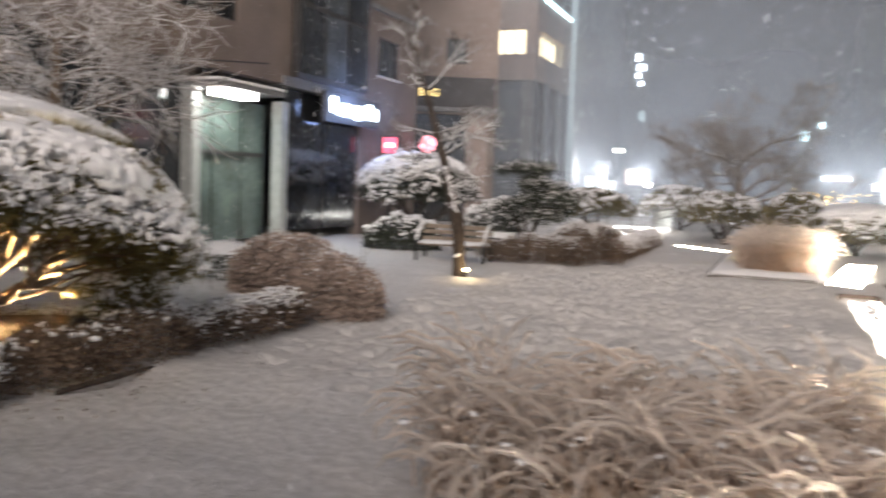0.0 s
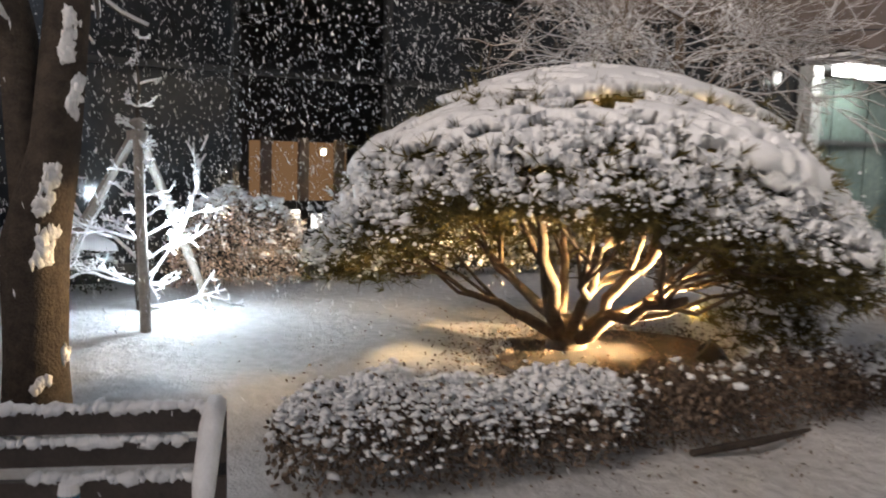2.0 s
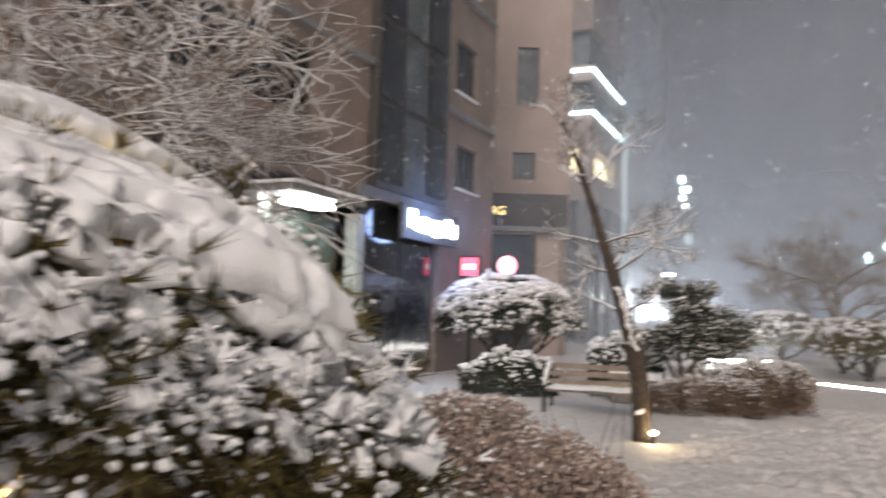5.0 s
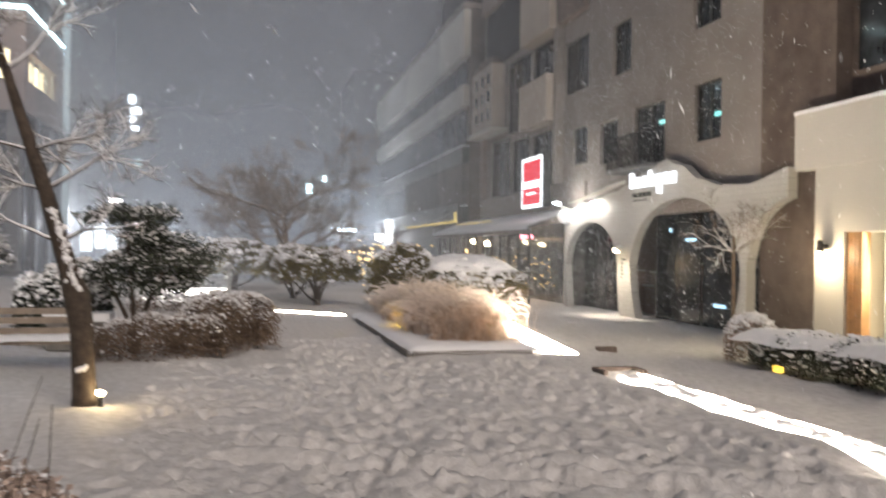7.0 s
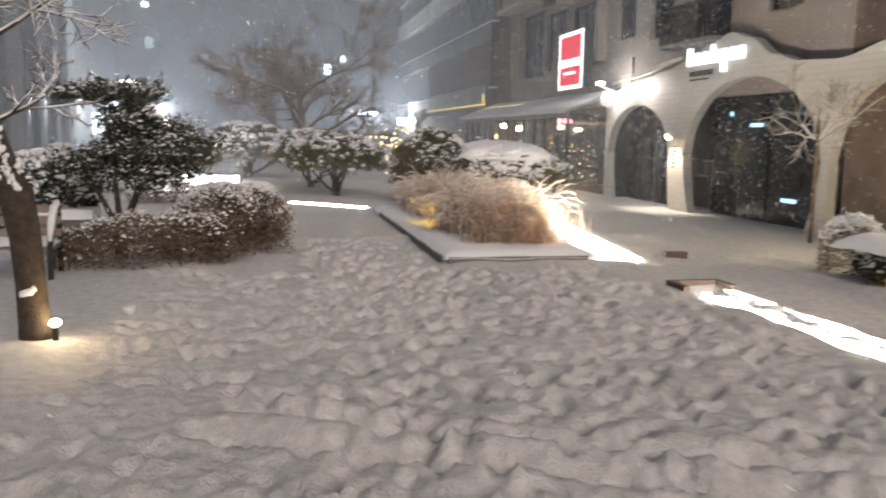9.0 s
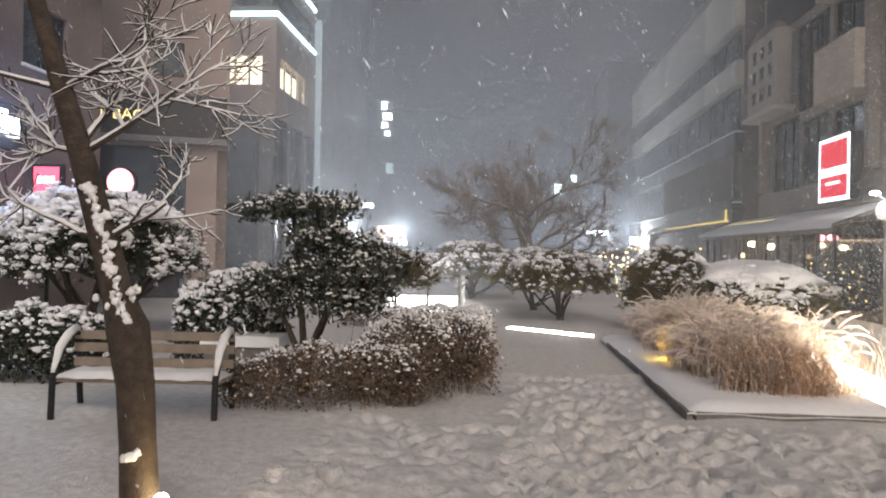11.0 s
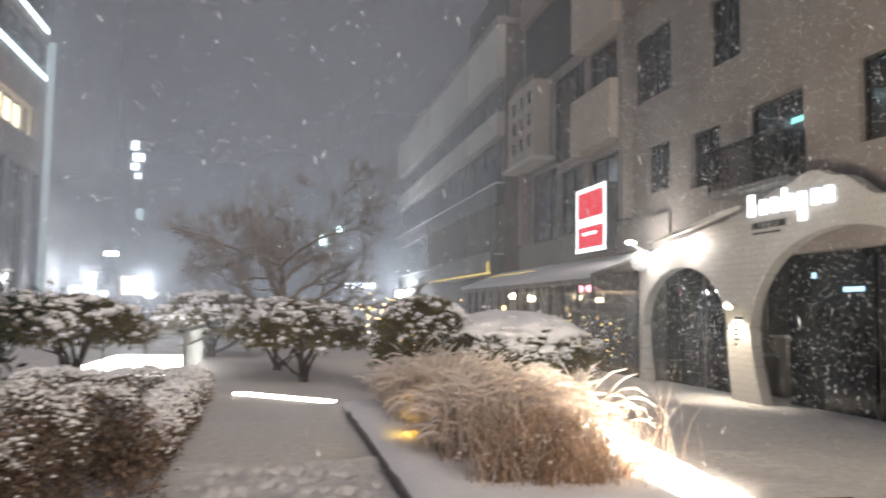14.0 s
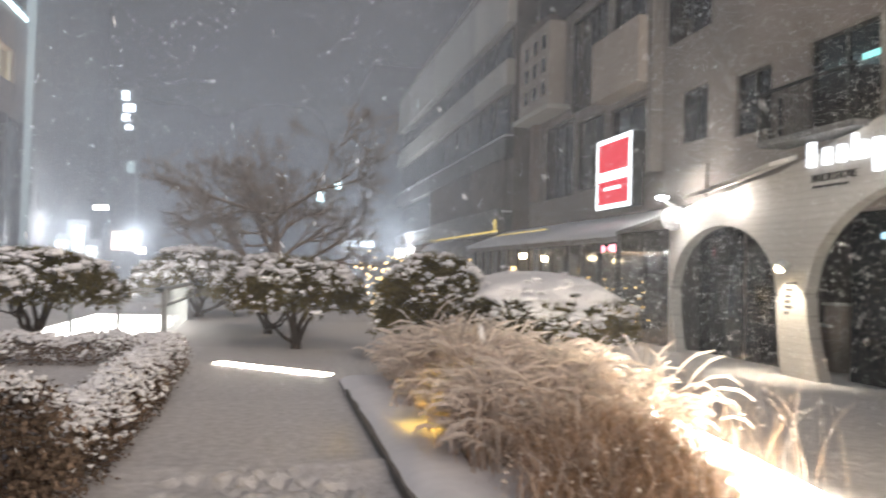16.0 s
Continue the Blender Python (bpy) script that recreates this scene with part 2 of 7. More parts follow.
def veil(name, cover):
    """Haze sheet: smooth part-transparent layer, thinner higher up, standing in for distant snow haze."""
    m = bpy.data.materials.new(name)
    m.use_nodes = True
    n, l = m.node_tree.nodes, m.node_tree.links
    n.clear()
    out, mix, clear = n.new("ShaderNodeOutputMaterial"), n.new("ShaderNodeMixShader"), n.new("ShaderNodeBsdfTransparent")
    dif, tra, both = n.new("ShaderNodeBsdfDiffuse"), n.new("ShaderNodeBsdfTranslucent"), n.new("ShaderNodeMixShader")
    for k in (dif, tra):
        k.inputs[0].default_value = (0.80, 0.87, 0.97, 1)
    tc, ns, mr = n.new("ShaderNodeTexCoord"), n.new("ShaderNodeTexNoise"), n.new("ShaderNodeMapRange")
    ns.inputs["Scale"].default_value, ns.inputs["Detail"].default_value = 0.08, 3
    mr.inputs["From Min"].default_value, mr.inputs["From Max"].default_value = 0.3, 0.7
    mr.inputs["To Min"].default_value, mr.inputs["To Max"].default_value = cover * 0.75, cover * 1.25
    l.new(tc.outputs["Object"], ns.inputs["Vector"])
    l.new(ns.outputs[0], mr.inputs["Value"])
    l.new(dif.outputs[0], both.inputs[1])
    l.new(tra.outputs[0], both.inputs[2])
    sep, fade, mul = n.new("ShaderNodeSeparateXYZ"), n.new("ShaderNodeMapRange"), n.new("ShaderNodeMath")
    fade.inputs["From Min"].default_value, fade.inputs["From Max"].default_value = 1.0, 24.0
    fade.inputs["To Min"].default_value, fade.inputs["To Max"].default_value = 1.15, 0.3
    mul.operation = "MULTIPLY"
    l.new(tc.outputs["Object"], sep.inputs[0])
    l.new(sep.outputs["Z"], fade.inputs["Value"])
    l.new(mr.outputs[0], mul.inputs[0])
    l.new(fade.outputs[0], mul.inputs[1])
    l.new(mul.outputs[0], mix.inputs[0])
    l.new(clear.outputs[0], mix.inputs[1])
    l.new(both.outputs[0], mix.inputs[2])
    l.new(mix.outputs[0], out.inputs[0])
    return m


# ---- mesh helpers ----
class MB:
    """Collects vertices and faces for one mesh."""

    def __init__(self):
        self.v, self.f, self.n = [], [], 0

    def add(self, verts, faces):
        verts = np.asarray(verts, float).reshape(-1, 3)
        off = self.n
        self.v.append(verts)
        self.f.extend([tuple(int(i) + off for i in fc) for fc in faces])
        self.n += len(verts)
        return self

    def many(self, unit_v, unit_f, verts):
        """verts: (k, len(unit_v), 3), each a copy of one unit shape."""
        k, m = verts.shape[:2]
        uf = np.asarray(unit_f)
        idx = (uf[None] + (np.arange(k) * m)[:, None, None] + self.n).reshape(-1, uf.shape[1])
        self.v.append(verts.reshape(-1, 3))
        self.f.extend(map(tuple, idx.tolist()))
        self.n += k * m
        return self

    def box(self, x0, x1, y0, y1, z0, z1):
        v = [(x, y, z) for x in (x0, x1) for y in (y0, y1) for z in (z0, z1)]
        return self.add(v, [(0, 1, 3, 2), (4, 6, 7, 5), (0, 4, 5, 1), (2, 3, 7, 6), (0, 2, 6, 4), (1, 5, 7, 3)])

    def tube(self, pts, radii, sides=7, cap=True):
        pts = [Vector(p) for p in pts]
        rings = []
        for i, p in enumerate(pts):
            d = (pts[min(i + 1, len(pts) - 1)] - pts[max(i - 1, 0)])
            d = d.normalized() if d.length > 1e-9 else Vector((0, 0, 1))
            a = d.cross(Vector((0.31, 0.83, 0.17)))
            a = a.normalized() if a.length > 1e-6 else Vector((1, 0, 0))
            b = d.cross(a)
            r = radii[i] if hasattr(radii, "__len__") else radii
            rings.append([p + (a * math.cos(q) + b * math.sin(q)) * r for q in [2 * math.pi * k / sides for k in range(sides)]])
        v = [c for ring in rings for c in ring]
        f = []
        for i in range(len(pts) - 1):
            for k in range(sides):
                k2 = (k + 1) % sides
                f.append((i * sides + k, i * sides + k2, (i + 1) * sides + k2, (i + 1) * sides + k))
        if cap:
            f.append(tuple(range(sides - 1, -1, -1)))
            f.append(tuple((len(pts) - 1) * sides + k for k in range(sides)))
        return self.add(v, f)


def unit_ico(level):
    bm = bmesh.new()
    bmesh.ops.create_icosphere(bm, subdivisions=level, radius=1.0)
    v = np.array([x.co[:] for x in bm.verts])
    f = [tuple(k.index for k in fc.verts) for fc in bm.faces]
    bm.free()
    return v, f


ICO1, ICO2 = unit_ico(1), unit_ico(2)
RNG = np.random.default_rng(7)


def thing(name, label, category, group="", kind="", at=None):
    ob = new(name)
    ob.empty_display_size = 0.2
    if at is not None:
        ob.matrix_world = at
    return tagged(ob, label, category, group, kind)


def part(name, mb, material, parent=None, label="", smooth=False, kind=""):
    me = bpy.data.meshes.new(name)
    me.from_pydata(np.concatenate(mb.v).tolist() if mb.v else [], [], mb.f)
    me.materials.append(material)
    if smooth:
        me.polygons.foreach_set("use_smooth", [True] * len(me.polygons))
    me.update()
    ob = new(name, me)
    if parent is not None:
        ob.parent = parent
    if label:
        ob["label"] = label
    if kind:
        ob["kind"] = kind
    return ob


def structure(name, mb, material, label, category, smooth=False, kind="structure"):
    return tagged(part(name, mb, material, None, "", smooth), label, category, "", kind)


def blobs(mb, centres, sizes, flat=0.7, rough=0.3, unit=ICO1, rng=RNG):
    """Lumpy little masses, each its own shape."""
    uv, uf = unit
    c, s = np.asarray(centres, float), np.asarray(sizes, float)
    k = len(c)
    if not k:
        return
    wob = 1 + rng.normal(0, rough, (k, len(uv), 1)).clip(-0.6, 0.6)
    st = np.stack([1 + rng.normal(0, 0.25, k), 1 + rng.normal(0, 0.25, k), np.full(k, flat)], -1).clip(0.4, 1.7)
    mb.many(uv, uf, uv[None] * wob * st[:, None] * s[:, None, None] + c[:, None])


def leaves(mb, centres, size, rng=RNG, narrow=0.5, up=0.0):
    """One small bent leaf (two triangles) at each centre."""
    c = np.asarray(centres, float)
    k = len(c)
    if not k:
        return
    a = rng.normal(size=(k, 3))
    a[:, 2] += up
    a /= np.linalg.norm(a, axis=1, keepdims=True)
    b = np.cross(a, rng.normal(size=(k, 3)))
    b /= np.linalg.norm(b, axis=1, keepdims=True) + 1e-9
    s = size * rng.uniform(0.6, 1.4, (k, 1))
    v = np.stack([c, c + a * s * 0.5 + b * s * narrow * 0.5, c + a * s, c + a * s * 0.5 - b * s * narrow * 0.5], 1)
    mb.many(None, [(0, 1, 2, 3)], v)


def needles(mb, centres, length, per=8, rng=RNG, out=None, width=0.006):
    """A tuft of thin blades at each centre."""
    c = np.repeat(np.asarray(centres, float), per, axis=0)
    k = len(c)
    a = rng.normal(size=(k, 3)) * 0.7
    if out is not None:
        a += np.repeat(np.asarray(out, float), per, axis=0)
    a /= np.linalg.norm(a, axis=1, keepdims=True) + 1e-9
    b = np.cross(a, rng.normal(size=(k, 3)))
    b /= np.linalg.norm(b, axis=1, keepdims=True) + 1e-9
    s = length * rng.uniform(0.6, 1.3, (k, 1))
    v = np.stack([c - b * width, c + b * width, c + a * s], 1)
    mb.many(None, [(0, 1, 2)], v)


def height(x, y):
    """The lie of the snow: a low garden mound beside the path, a gentle fall to the shops."""
    x, y = np.asarray(x, float), np.asarray(y, float)

    def ease(t):
        t = np.clip(t, 0, 1)
        return t * t * (3 - 2 * t)
    mound = 0.22 * ease((-1.7 - x) / 1.3) * ease((3.5 - y) / 3) * ease((x + 8.5) / 2.0)
    fall = -0.13 * ease((x - 5.2) / 4.0)
    bank = 0.10 * np.exp(-((x - 8.2) / 0.5) ** 2 - ((y - 22.6) / 1.2) ** 2)
    return mound + fall + bank


def hz(x, y):
    return float(height(x, y))


# ---- snow-covered ground, one sheet to the horizon ----
def axis(lo, hi, step, far_lo, far_hi):
    mid_part = np.arange(lo, hi + 1e-6, step)
    n1, n2 = 26, 34
    left = lo - (np.linspace(1, 0, n1, endpoint=False) ** 2.6) * (lo - far_lo)
    right = hi + (np.linspace(0, 1, n2 + 1)[1:] ** 2.6) * (far_hi - hi)
    return np.concatenate([left, mid_part, right])


def build_ground():
    gx = axis(-4.2, 7.0, 0.036, -220, 220)
    gy = axis(-7.0, 12.0, 0.04, -220, 420)
    X, Y = np.meshgrid(gx, gy, indexing="ij")
    Z = height(X, Y)
    rng = np.random.default_rng(3)
    near = ((X > -4.3) & (X < 7.1) & (Y > -7.1) & (Y < 12.1)).astype(float)
    for k in range(46):
        f = rng.uniform(1.2, 6.5)
        d = rng.uniform(0, math.pi)
        Z = Z + near * (0.0075 / f ** 0.5) * np.sin(f * (X * math.cos(d) + Y * math.sin(d)) + rng.uniform(0, 6.3) + 1.2 * np.sin(0.7 * f * (Y * math.cos(d) - X * math.sin(d))))
    # footprints: trodden lines across the open snow and along the paths
    steps = []
    for _ in range(150):
        x, y = rng.uniform(-1.2, 5.0), rng.uniform(-2.0, 8.6)
        d = rng.choice([0.25, 1.1, 1.7, 2.5]) + rng.normal(0, 0.4)
        for i in range(rng.integers(5, 16)):
            side = (i % 2 - 0.5) * 0.22
            steps.append((x - math.sin(d) * side, y + math.cos(d) * side, d + rng.normal(0, 0.2), rng.uniform(0.025, 0.065)))
            x, y, d = x + math.cos(d) * 0.52, y + math.sin(d) * 0.52, d + rng.normal(0, 0.12)
    for _ in range(1200):
        steps.append((rng.uniform(-1.4, 3.9), rng.uniform(-1.0, 8.8), rng.uniform(0, 3.1), rng.uniform(0.008, 0.034)))
    for _ in range(240):
        steps.append((rng.uniform(0.2, 1.8), rng.uniform(6, 12), 1.57 + rng.normal(0, 0.4), rng.uniform(0.02, 0.05)))
    for x, y, d, depth in steps:
        if not (-1.5 < x < 3.9 and -6.9 < y < 11.9):
            continue
        if y > 9.0 and not 0.25 < x < 1.8:
            continue
        i0, i1 = np.searchsorted(gx, [x - 0.4, x + 0.4])
        j0, j1 = np.searchsorted(gy, [y - 0.4, y + 0.4])
        dx, dy = X[i0:i1, j0:j1] - x, Y[i0:i1, j0:j1] - y
        u, w = dx * math.cos(d) + dy * math.sin(d), -dx * math.sin(d) + dy * math.cos(d)
        size = 0.7 + 5.5 * depth
        q = (u / (0.125 * size)) ** 2 + (w / (0.062 * size)) ** 2
        Z[i0:i1, j0:j1] += -depth * np.exp(-q ** 2.2) + depth * 0.24 * np.exp(-((np.sqrt(q) - 1.45) / 0.35) ** 2) * (1 + 0.6 * np.sin(9 * u + 7 * w))
    # two drag tracks
    for a, b in (((-0.6, 3.9), (4.2, 1.6)), ((-0.4, 4.25), (4.0, 2.1))):
        a, b = np.array(a), np.array(b)
        t = np.clip(((X - a[0]) * (b - a)[0] + (Y - a[1]) * (b - a)[1]) / ((b - a) @ (b - a)), 0, 1)
        dd = np.hypot(X - a[0] - t * (b - a)[0], Y - a[1] - t * (b - a)[1] + 0.05 * np.sin(5 * t))
        Z -= near * 0.085 * np.exp(-(dd / 0.075) ** 2) - near * 0.035 * np.exp(-((dd - 0.16) / 0.07) ** 2)
    # the sunk light channel
    ch = (np.abs(X - 4.42 - 0.02 * (6 - Y)) < 0.2) & (Y > -7) & (Y < 7.65)
    Z[ch] -= 0.11
    nx, ny = len(gx), len(gy)
    V = np.stack([X, Y, Z], -1).reshape(-1, 3)
    i, j = np.meshgrid(np.arange(nx - 1), np.arange(ny - 1), indexing="ij")
    a = (i * ny + j).ravel()
    F = np.stack([a, a + ny, a + ny + 1, a + 1], -1)
    mb = MB()
    mb.many(None, F, V[None])
    return structure("ground", mb, TRODDEN, "deep trodden snow covering the garden and paths", "ground", True)


build_ground()


# ---- buildings ----
def wall_mb(axis_name, plane, thick, u0, u1, z0, z1, holes):
    """A wall in the plane x = plane (axis 'x', runs along y) or y = plane, with openings (u0, u1, z0, z1) cut through."""
    mb = MB()
    us = sorted({u0, u1, *[h[0] for h in holes], *[h[1] for h in holes]})
    zs = sorted({z0, z1, *[h[2] for h in holes], *[h[3] for h in holes]})
    us, zs = [u for u in us if u0 <= u <= u1], [z for z in zs if z0 <= z <= z1]
    for a, b in zip(us, us[1:]):
        for c, d in zip(zs, zs[1:]):
            um, zm = (a + b) / 2, (c + d) / 2
            if not any(h[0] < um < h[1] and h[2] < zm < h[3] for h in holes):
                spans(mb, axis_name, plane, thick, a, b, c, d)
    verts, back = np.unique(np.concatenate(mb.v).round(5), axis=0, return_inverse=True)
    back = np.asarray(back).ravel()
    faces = [tuple(int(back[i]) for i in f) for f in mb.f]
    count = collections.Counter(frozenset(f) for f in faces)
    return MB().add(verts, [f for f in faces if count[frozenset(f)] == 1])


def spans(mb, axis_name, plane, thick, a, b, c, d):
    p0, p1 = sorted((plane, plane + thick))
    if axis_name == "x":
        mb.box(p0, p1, a, b, c, d)
    else:
        mb.box(a, b, p0, p1, c, d)


def window(parent, axis_name, plane, inward, u0, u1, z0, z1, glass, bars=(1, 0), frame_mat=None, w=0.06, sill=False):
    """A recessed window: frame with its bars, a pane for each light, and a snowy sill if wanted."""
    frame_mat = frame_mat or FRAME_DARK
    fr = MB()
    d0, d1 = plane + inward * 0.10, plane + inward * 0.17
    us = np.linspace(u0, u1, bars[0] + 2)
    zs = np.linspace(z0, z1, bars[1] + 2)
    for a, b in ((u0, u0 + w), (u1 - w, u1), *[(u - w / 2, u + w / 2) for u in us[1:-1]]):
        spans(fr, axis_name, d0, d1 - d0, a, b, z0, z1)
    for c, d in ((z0, z0 + w), (z1 - w, z1), *[(z - w / 2, z + w / 2) for z in zs[1:-1]]):
        spans(fr, axis_name, d0 + inward * 0.004, d1 - d0, u0 + w, u1 - w, c, d)
    win = part("window", fr, frame_mat, parent)
    for a, b in zip(us, us[1:]):
        for c, d in zip(zs, zs[1:]):
            pn = MB()
            spans(pn, axis_name, plane + inward * 0.13, inward * 0.012, a + w / 2, b - w / 2, c + w / 2, d - w / 2)
            part("pane", pn, glass, win)
    if sill:
        sl = MB()
        spans(sl, axis_name, plane - inward * 0.06, inward * 0.16, u0 - 0.05, u1 + 0.05, z0 - 0.05, z0)
        part("sill", sl, SNOW, win, "snow-covered sill")
    return win


# left-hand block: dark shop glazing below, tan stone above
lb = thing("corner_building", "tan stone office block with dark shop glazing below", "building")
X0 = -8.7
holes = [(3.0, 8.8, 5.15, 6.5), (-6.0, 0.5, 5.15, 6.5), (15.85, 17.4, 4.9, 6.1), (15.75, 17.25, 7.55, 9.0), (15.75, 17.25, 10.6, 12.0), (3.0, 8.8, 8.6, 10.0), (-6, 0.5, 8.6, 10.0)]
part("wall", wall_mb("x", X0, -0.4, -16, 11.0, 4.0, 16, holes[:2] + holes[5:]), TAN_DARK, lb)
part("wall", wall_mb("x", X0, -0.4, 14.8, 18.5, 0.0, 16, holes[2:5]), TAN_DARK, lb, "stone pier with windows, shade put into its dark tan")
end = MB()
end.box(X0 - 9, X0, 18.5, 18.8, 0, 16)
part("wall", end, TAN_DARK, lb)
back = MB()
back.box(X0 - 9.4, X0 - 9, -16, 18.8, 0, 16)
back.box(X0 - 9, X0 - 0.4, -16, -15.7, 0, 16)
part("wall", back, DARKWALL, lb)
roof = MB()
roof.box(X0 - 9.4, X0 + 0.15, -16, 18.9, 16.0, 16.4)
part("roof", roof, TAN_DARK, lb)
for z in (6.85, 10.2):
    band = MB()
    band.box(X0, X0 + 0.12, -16, 11.0, z, z + 0.14)
    band.box(X0, X0 + 0.12, 14.8, 18.6, z, z + 0.14)
    part("cornice", band, GREYWALL, lb)
for h in holes:
    window(lb, "x", X0, -1, *h, GLASS_DARK, (3 if h[1] - h[0] > 3 else 1, 0), sill=h[0] > 10)
    # Dark-coloured sheet behind each window in place of an unlit room.
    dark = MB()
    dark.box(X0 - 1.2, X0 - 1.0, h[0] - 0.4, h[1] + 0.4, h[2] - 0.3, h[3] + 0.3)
    part("dark_backing", dark, DARKWALL, lb)
# tall dark glass bay
bay = MB()
bay.box(X0 - 0.5, X0 + 0.2, 11.0, 14.8, 4.2, 16)
bayp = part("glass_bay", bay, DARKWALL, lb, "tall dark glass bay")
for z0 in (4.35, 6.2, 8.05, 9.9, 11.8):
    for y0 in (11.15, 12.35, 13.6):
        pn = MB()
        pn.box(X0 + 0.2, X0 + 0.225, y0, y0 + 1.08, z0, z0 + 1.7)
        part("pane", pn, GLASS_GREY if y0 == 12.35 else GLASS_DARK, bayp)
bay2 = MB()
bay2.box(X0 - 0.5, X0 + 0.1, 10.6, 14.8, 3.95, 4.2)
part("canopy_edge", bay2, GREYWALL, lb)
# shop front under the bay, dark glazing along the garden
for y0, y1 in [(-14 + 2.1 * k, -14 + 2.1 * k + 2.02) for k in range(10)] + [(10.9, 12.8), (12.88, 14.75)]:
    g = MB()
    g.box(X0 - 0.12, X0 - 0.1, y0, y1, 0.25, 3.9)
    if not (-3.3 < (y0 + y1) / 2 < -0.9):
        part("shop_pane", g, GLASS_DARK, lb)
mull = MB()
for k in range(11):
    y = -14.04 + 2.1 * k
    mull.box(X0 - 0.16, X0 - 0.02, y - 0.04, y + 0.04, 0, 4.0)
mull.box(X0 - 0.16, X0, -16, 7.0, 0, 0.25)
mull.box(X0 - 0.16, X0 - 0.02, -14, 7.0, 2.6, 2.68)
part("mullions", mull, FRAME_DARK, lb)
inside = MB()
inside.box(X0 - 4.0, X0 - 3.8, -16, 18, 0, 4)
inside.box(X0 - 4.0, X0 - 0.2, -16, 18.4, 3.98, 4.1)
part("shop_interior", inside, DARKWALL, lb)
# the one lit bay: emissive amber panel for its lit wall, lamp and small white lanterns
amber = MB()
amber.box(X0 - 1.2, X0 - 1.15, -3.05, -1.6, 0.95, 1.8)
part("glowing_wall_panel", amber, AMBER_GLOW, lb, "amber glowing panel in place of a lit interior")
post = MB()
for y in (-2.85, -2.3, -1.75, -1.2):
    post.box(X0 - 1.1, X0 - 1.0, y - 0.07, y + 0.07, 0.95, 1.85)
part("partition", post, BRICK, lb)
sp = MB()
blobs(sp, [(X0 - 0.9, -2.05, 1.66)], [0.05], 1, 0)
part("pendant_lamp", sp, WARM_GLOW, lb)
for y, z, h in ((-2.62, 0.72, 0.14), (-2.3, 0.6, 0.2), (-2.28, 0.26, 0.18)):
    ln = MB()
    ln.box(X0 - 0.5, X0 - 0.44, y - 0.07, y + 0.07, z, z + h)
    part("lit_display", ln, glow("white_display_light", (1, 0.95, 0.9), 1.6), lb)
# entrance under a lit canopy
ent = MB()
ent.box(X0 - 0.1, X0 + 0.9, 7.0, 9.4, 3.5, 3.62)
part("entrance_canopy", ent, GREYWALL, lb)
sn = MB()
sn.box(X0 - 0.05, X0 + 0.92, 6.98, 9.42, 3.624, 3.68)
part("canopy_snow", sn, SNOW, lb)
lt = MB()
lt.box(X0 + 0.35, X0 + 0.75, 7.3, 8.5, 3.33, 3.49)
part("canopy_lamp", lt, WHITE_GLOW, lb, "glaring white canopy lamp")
for y in (7.05, 10.4):
    p = MB()
    p.box(X0 - 0.05, X0 + 0.25, y - 0.14, y + 0.14, 0, 3.5)
    part("entrance_post", p, FRAME_PALE, lb)
for y0, y1 in ((7.2, 8.2), (8.25, 9.3), (9.35, 10.25)):
    g = MB()
    g.box(X0 - 0.3, X0 - 0.28, y0, y1, 0.1, 3.4)
    part("door_pane", g, GLASS_GREEN, lb)
rail = MB()
rail.box(X0 - 0.26, X0 - 0.2, 7.2, 10.25, 2.1, 2.2)
part("transom", rail, FRAME_DARK, lb)
# lit shop sign: unreadable glowing strokes on a dark board
sg = thing("shop_sign", "glaring blue-white illuminated shop sign on dark wall", "sign")
b = MB()
b.box(X0 + 0.2, X0 + 0.3, 12.2, 15.4, 3.2, 4.0)
part("board", b, DARKWALL, sg)
for k, (y, w, h, dz) in enumerate([(12.5, 0.3, 0.42, 0.05), (12.86, 0.26, 0.3, 0), (13.17, 0.3, 0.36, -0.02), (13.52, 0.26, 0.3, 0), (13.84, 0.34, 0.4, -0.06), (14.24, 0.26, 0.3, 0), (14.56, 0.3, 0.42, 0.02), (14.92, 0.28, 0.34, 0)]):
    st = MB()
    st.box(X0 + 0.3, X0 + 0.36, y, y + w, 3.42 + dz, 3.42 + dz + h)
    part("glowing_stroke", st, LOGO_GLOW, sg)
# red round sign and square sign on poles
for (x, y, z), rnd, m in (((-8.15, 18.7, 2.95), True, PINK_GLOW), ((-8.25, 16.0, 2.76), False, RED_GLOW)):
    s = thing("lit_red_sign", "round glowing pink-red sign on a thin pole" if rnd else "square glowing red sign with pale bars", "sign", "red lit signs")
    face, rim, pole = MB(), MB(), MB()
    if rnd:
        q = [2 * math.pi * k / 28 for k in range(28)]
        face.add([(x + 0.30 * math.cos(a), y - 0.07, z + 0.30 * math.sin(a)) for a in q], [tuple(range(28))])
        rim.tube([(x, y - 0.06, z), (x, y + 0.06, z)], 0.34, 28)
    else:
        face.box(x - 0.24, x + 0.24, y - 0.085, y - 0.075, z - 0.24, z + 0.24)
        rim.box(x - 0.29, x + 0.29, y - 0.07, y + 0.07, z - 0.29, z + 0.29)
        for k in (-0.12, 0.0, 0.12):
            bar = MB()
            bar.box(x + k - 0.045, x + k + 0.045, y - 0.1, y - 0.09, z - 0.07, z + 0.07)
            part("pale_bar", bar, WHITE_PANEL, s)
    pole.tube([(x, y, hz(x, y) - 0.05), (x, y, z - 0.3)], 0.04, 8)
    part("pole", pole, DARK_METAL, s)
    part("housing", rim, DARK_METAL, s)
    part("lit_face", face, m, s)

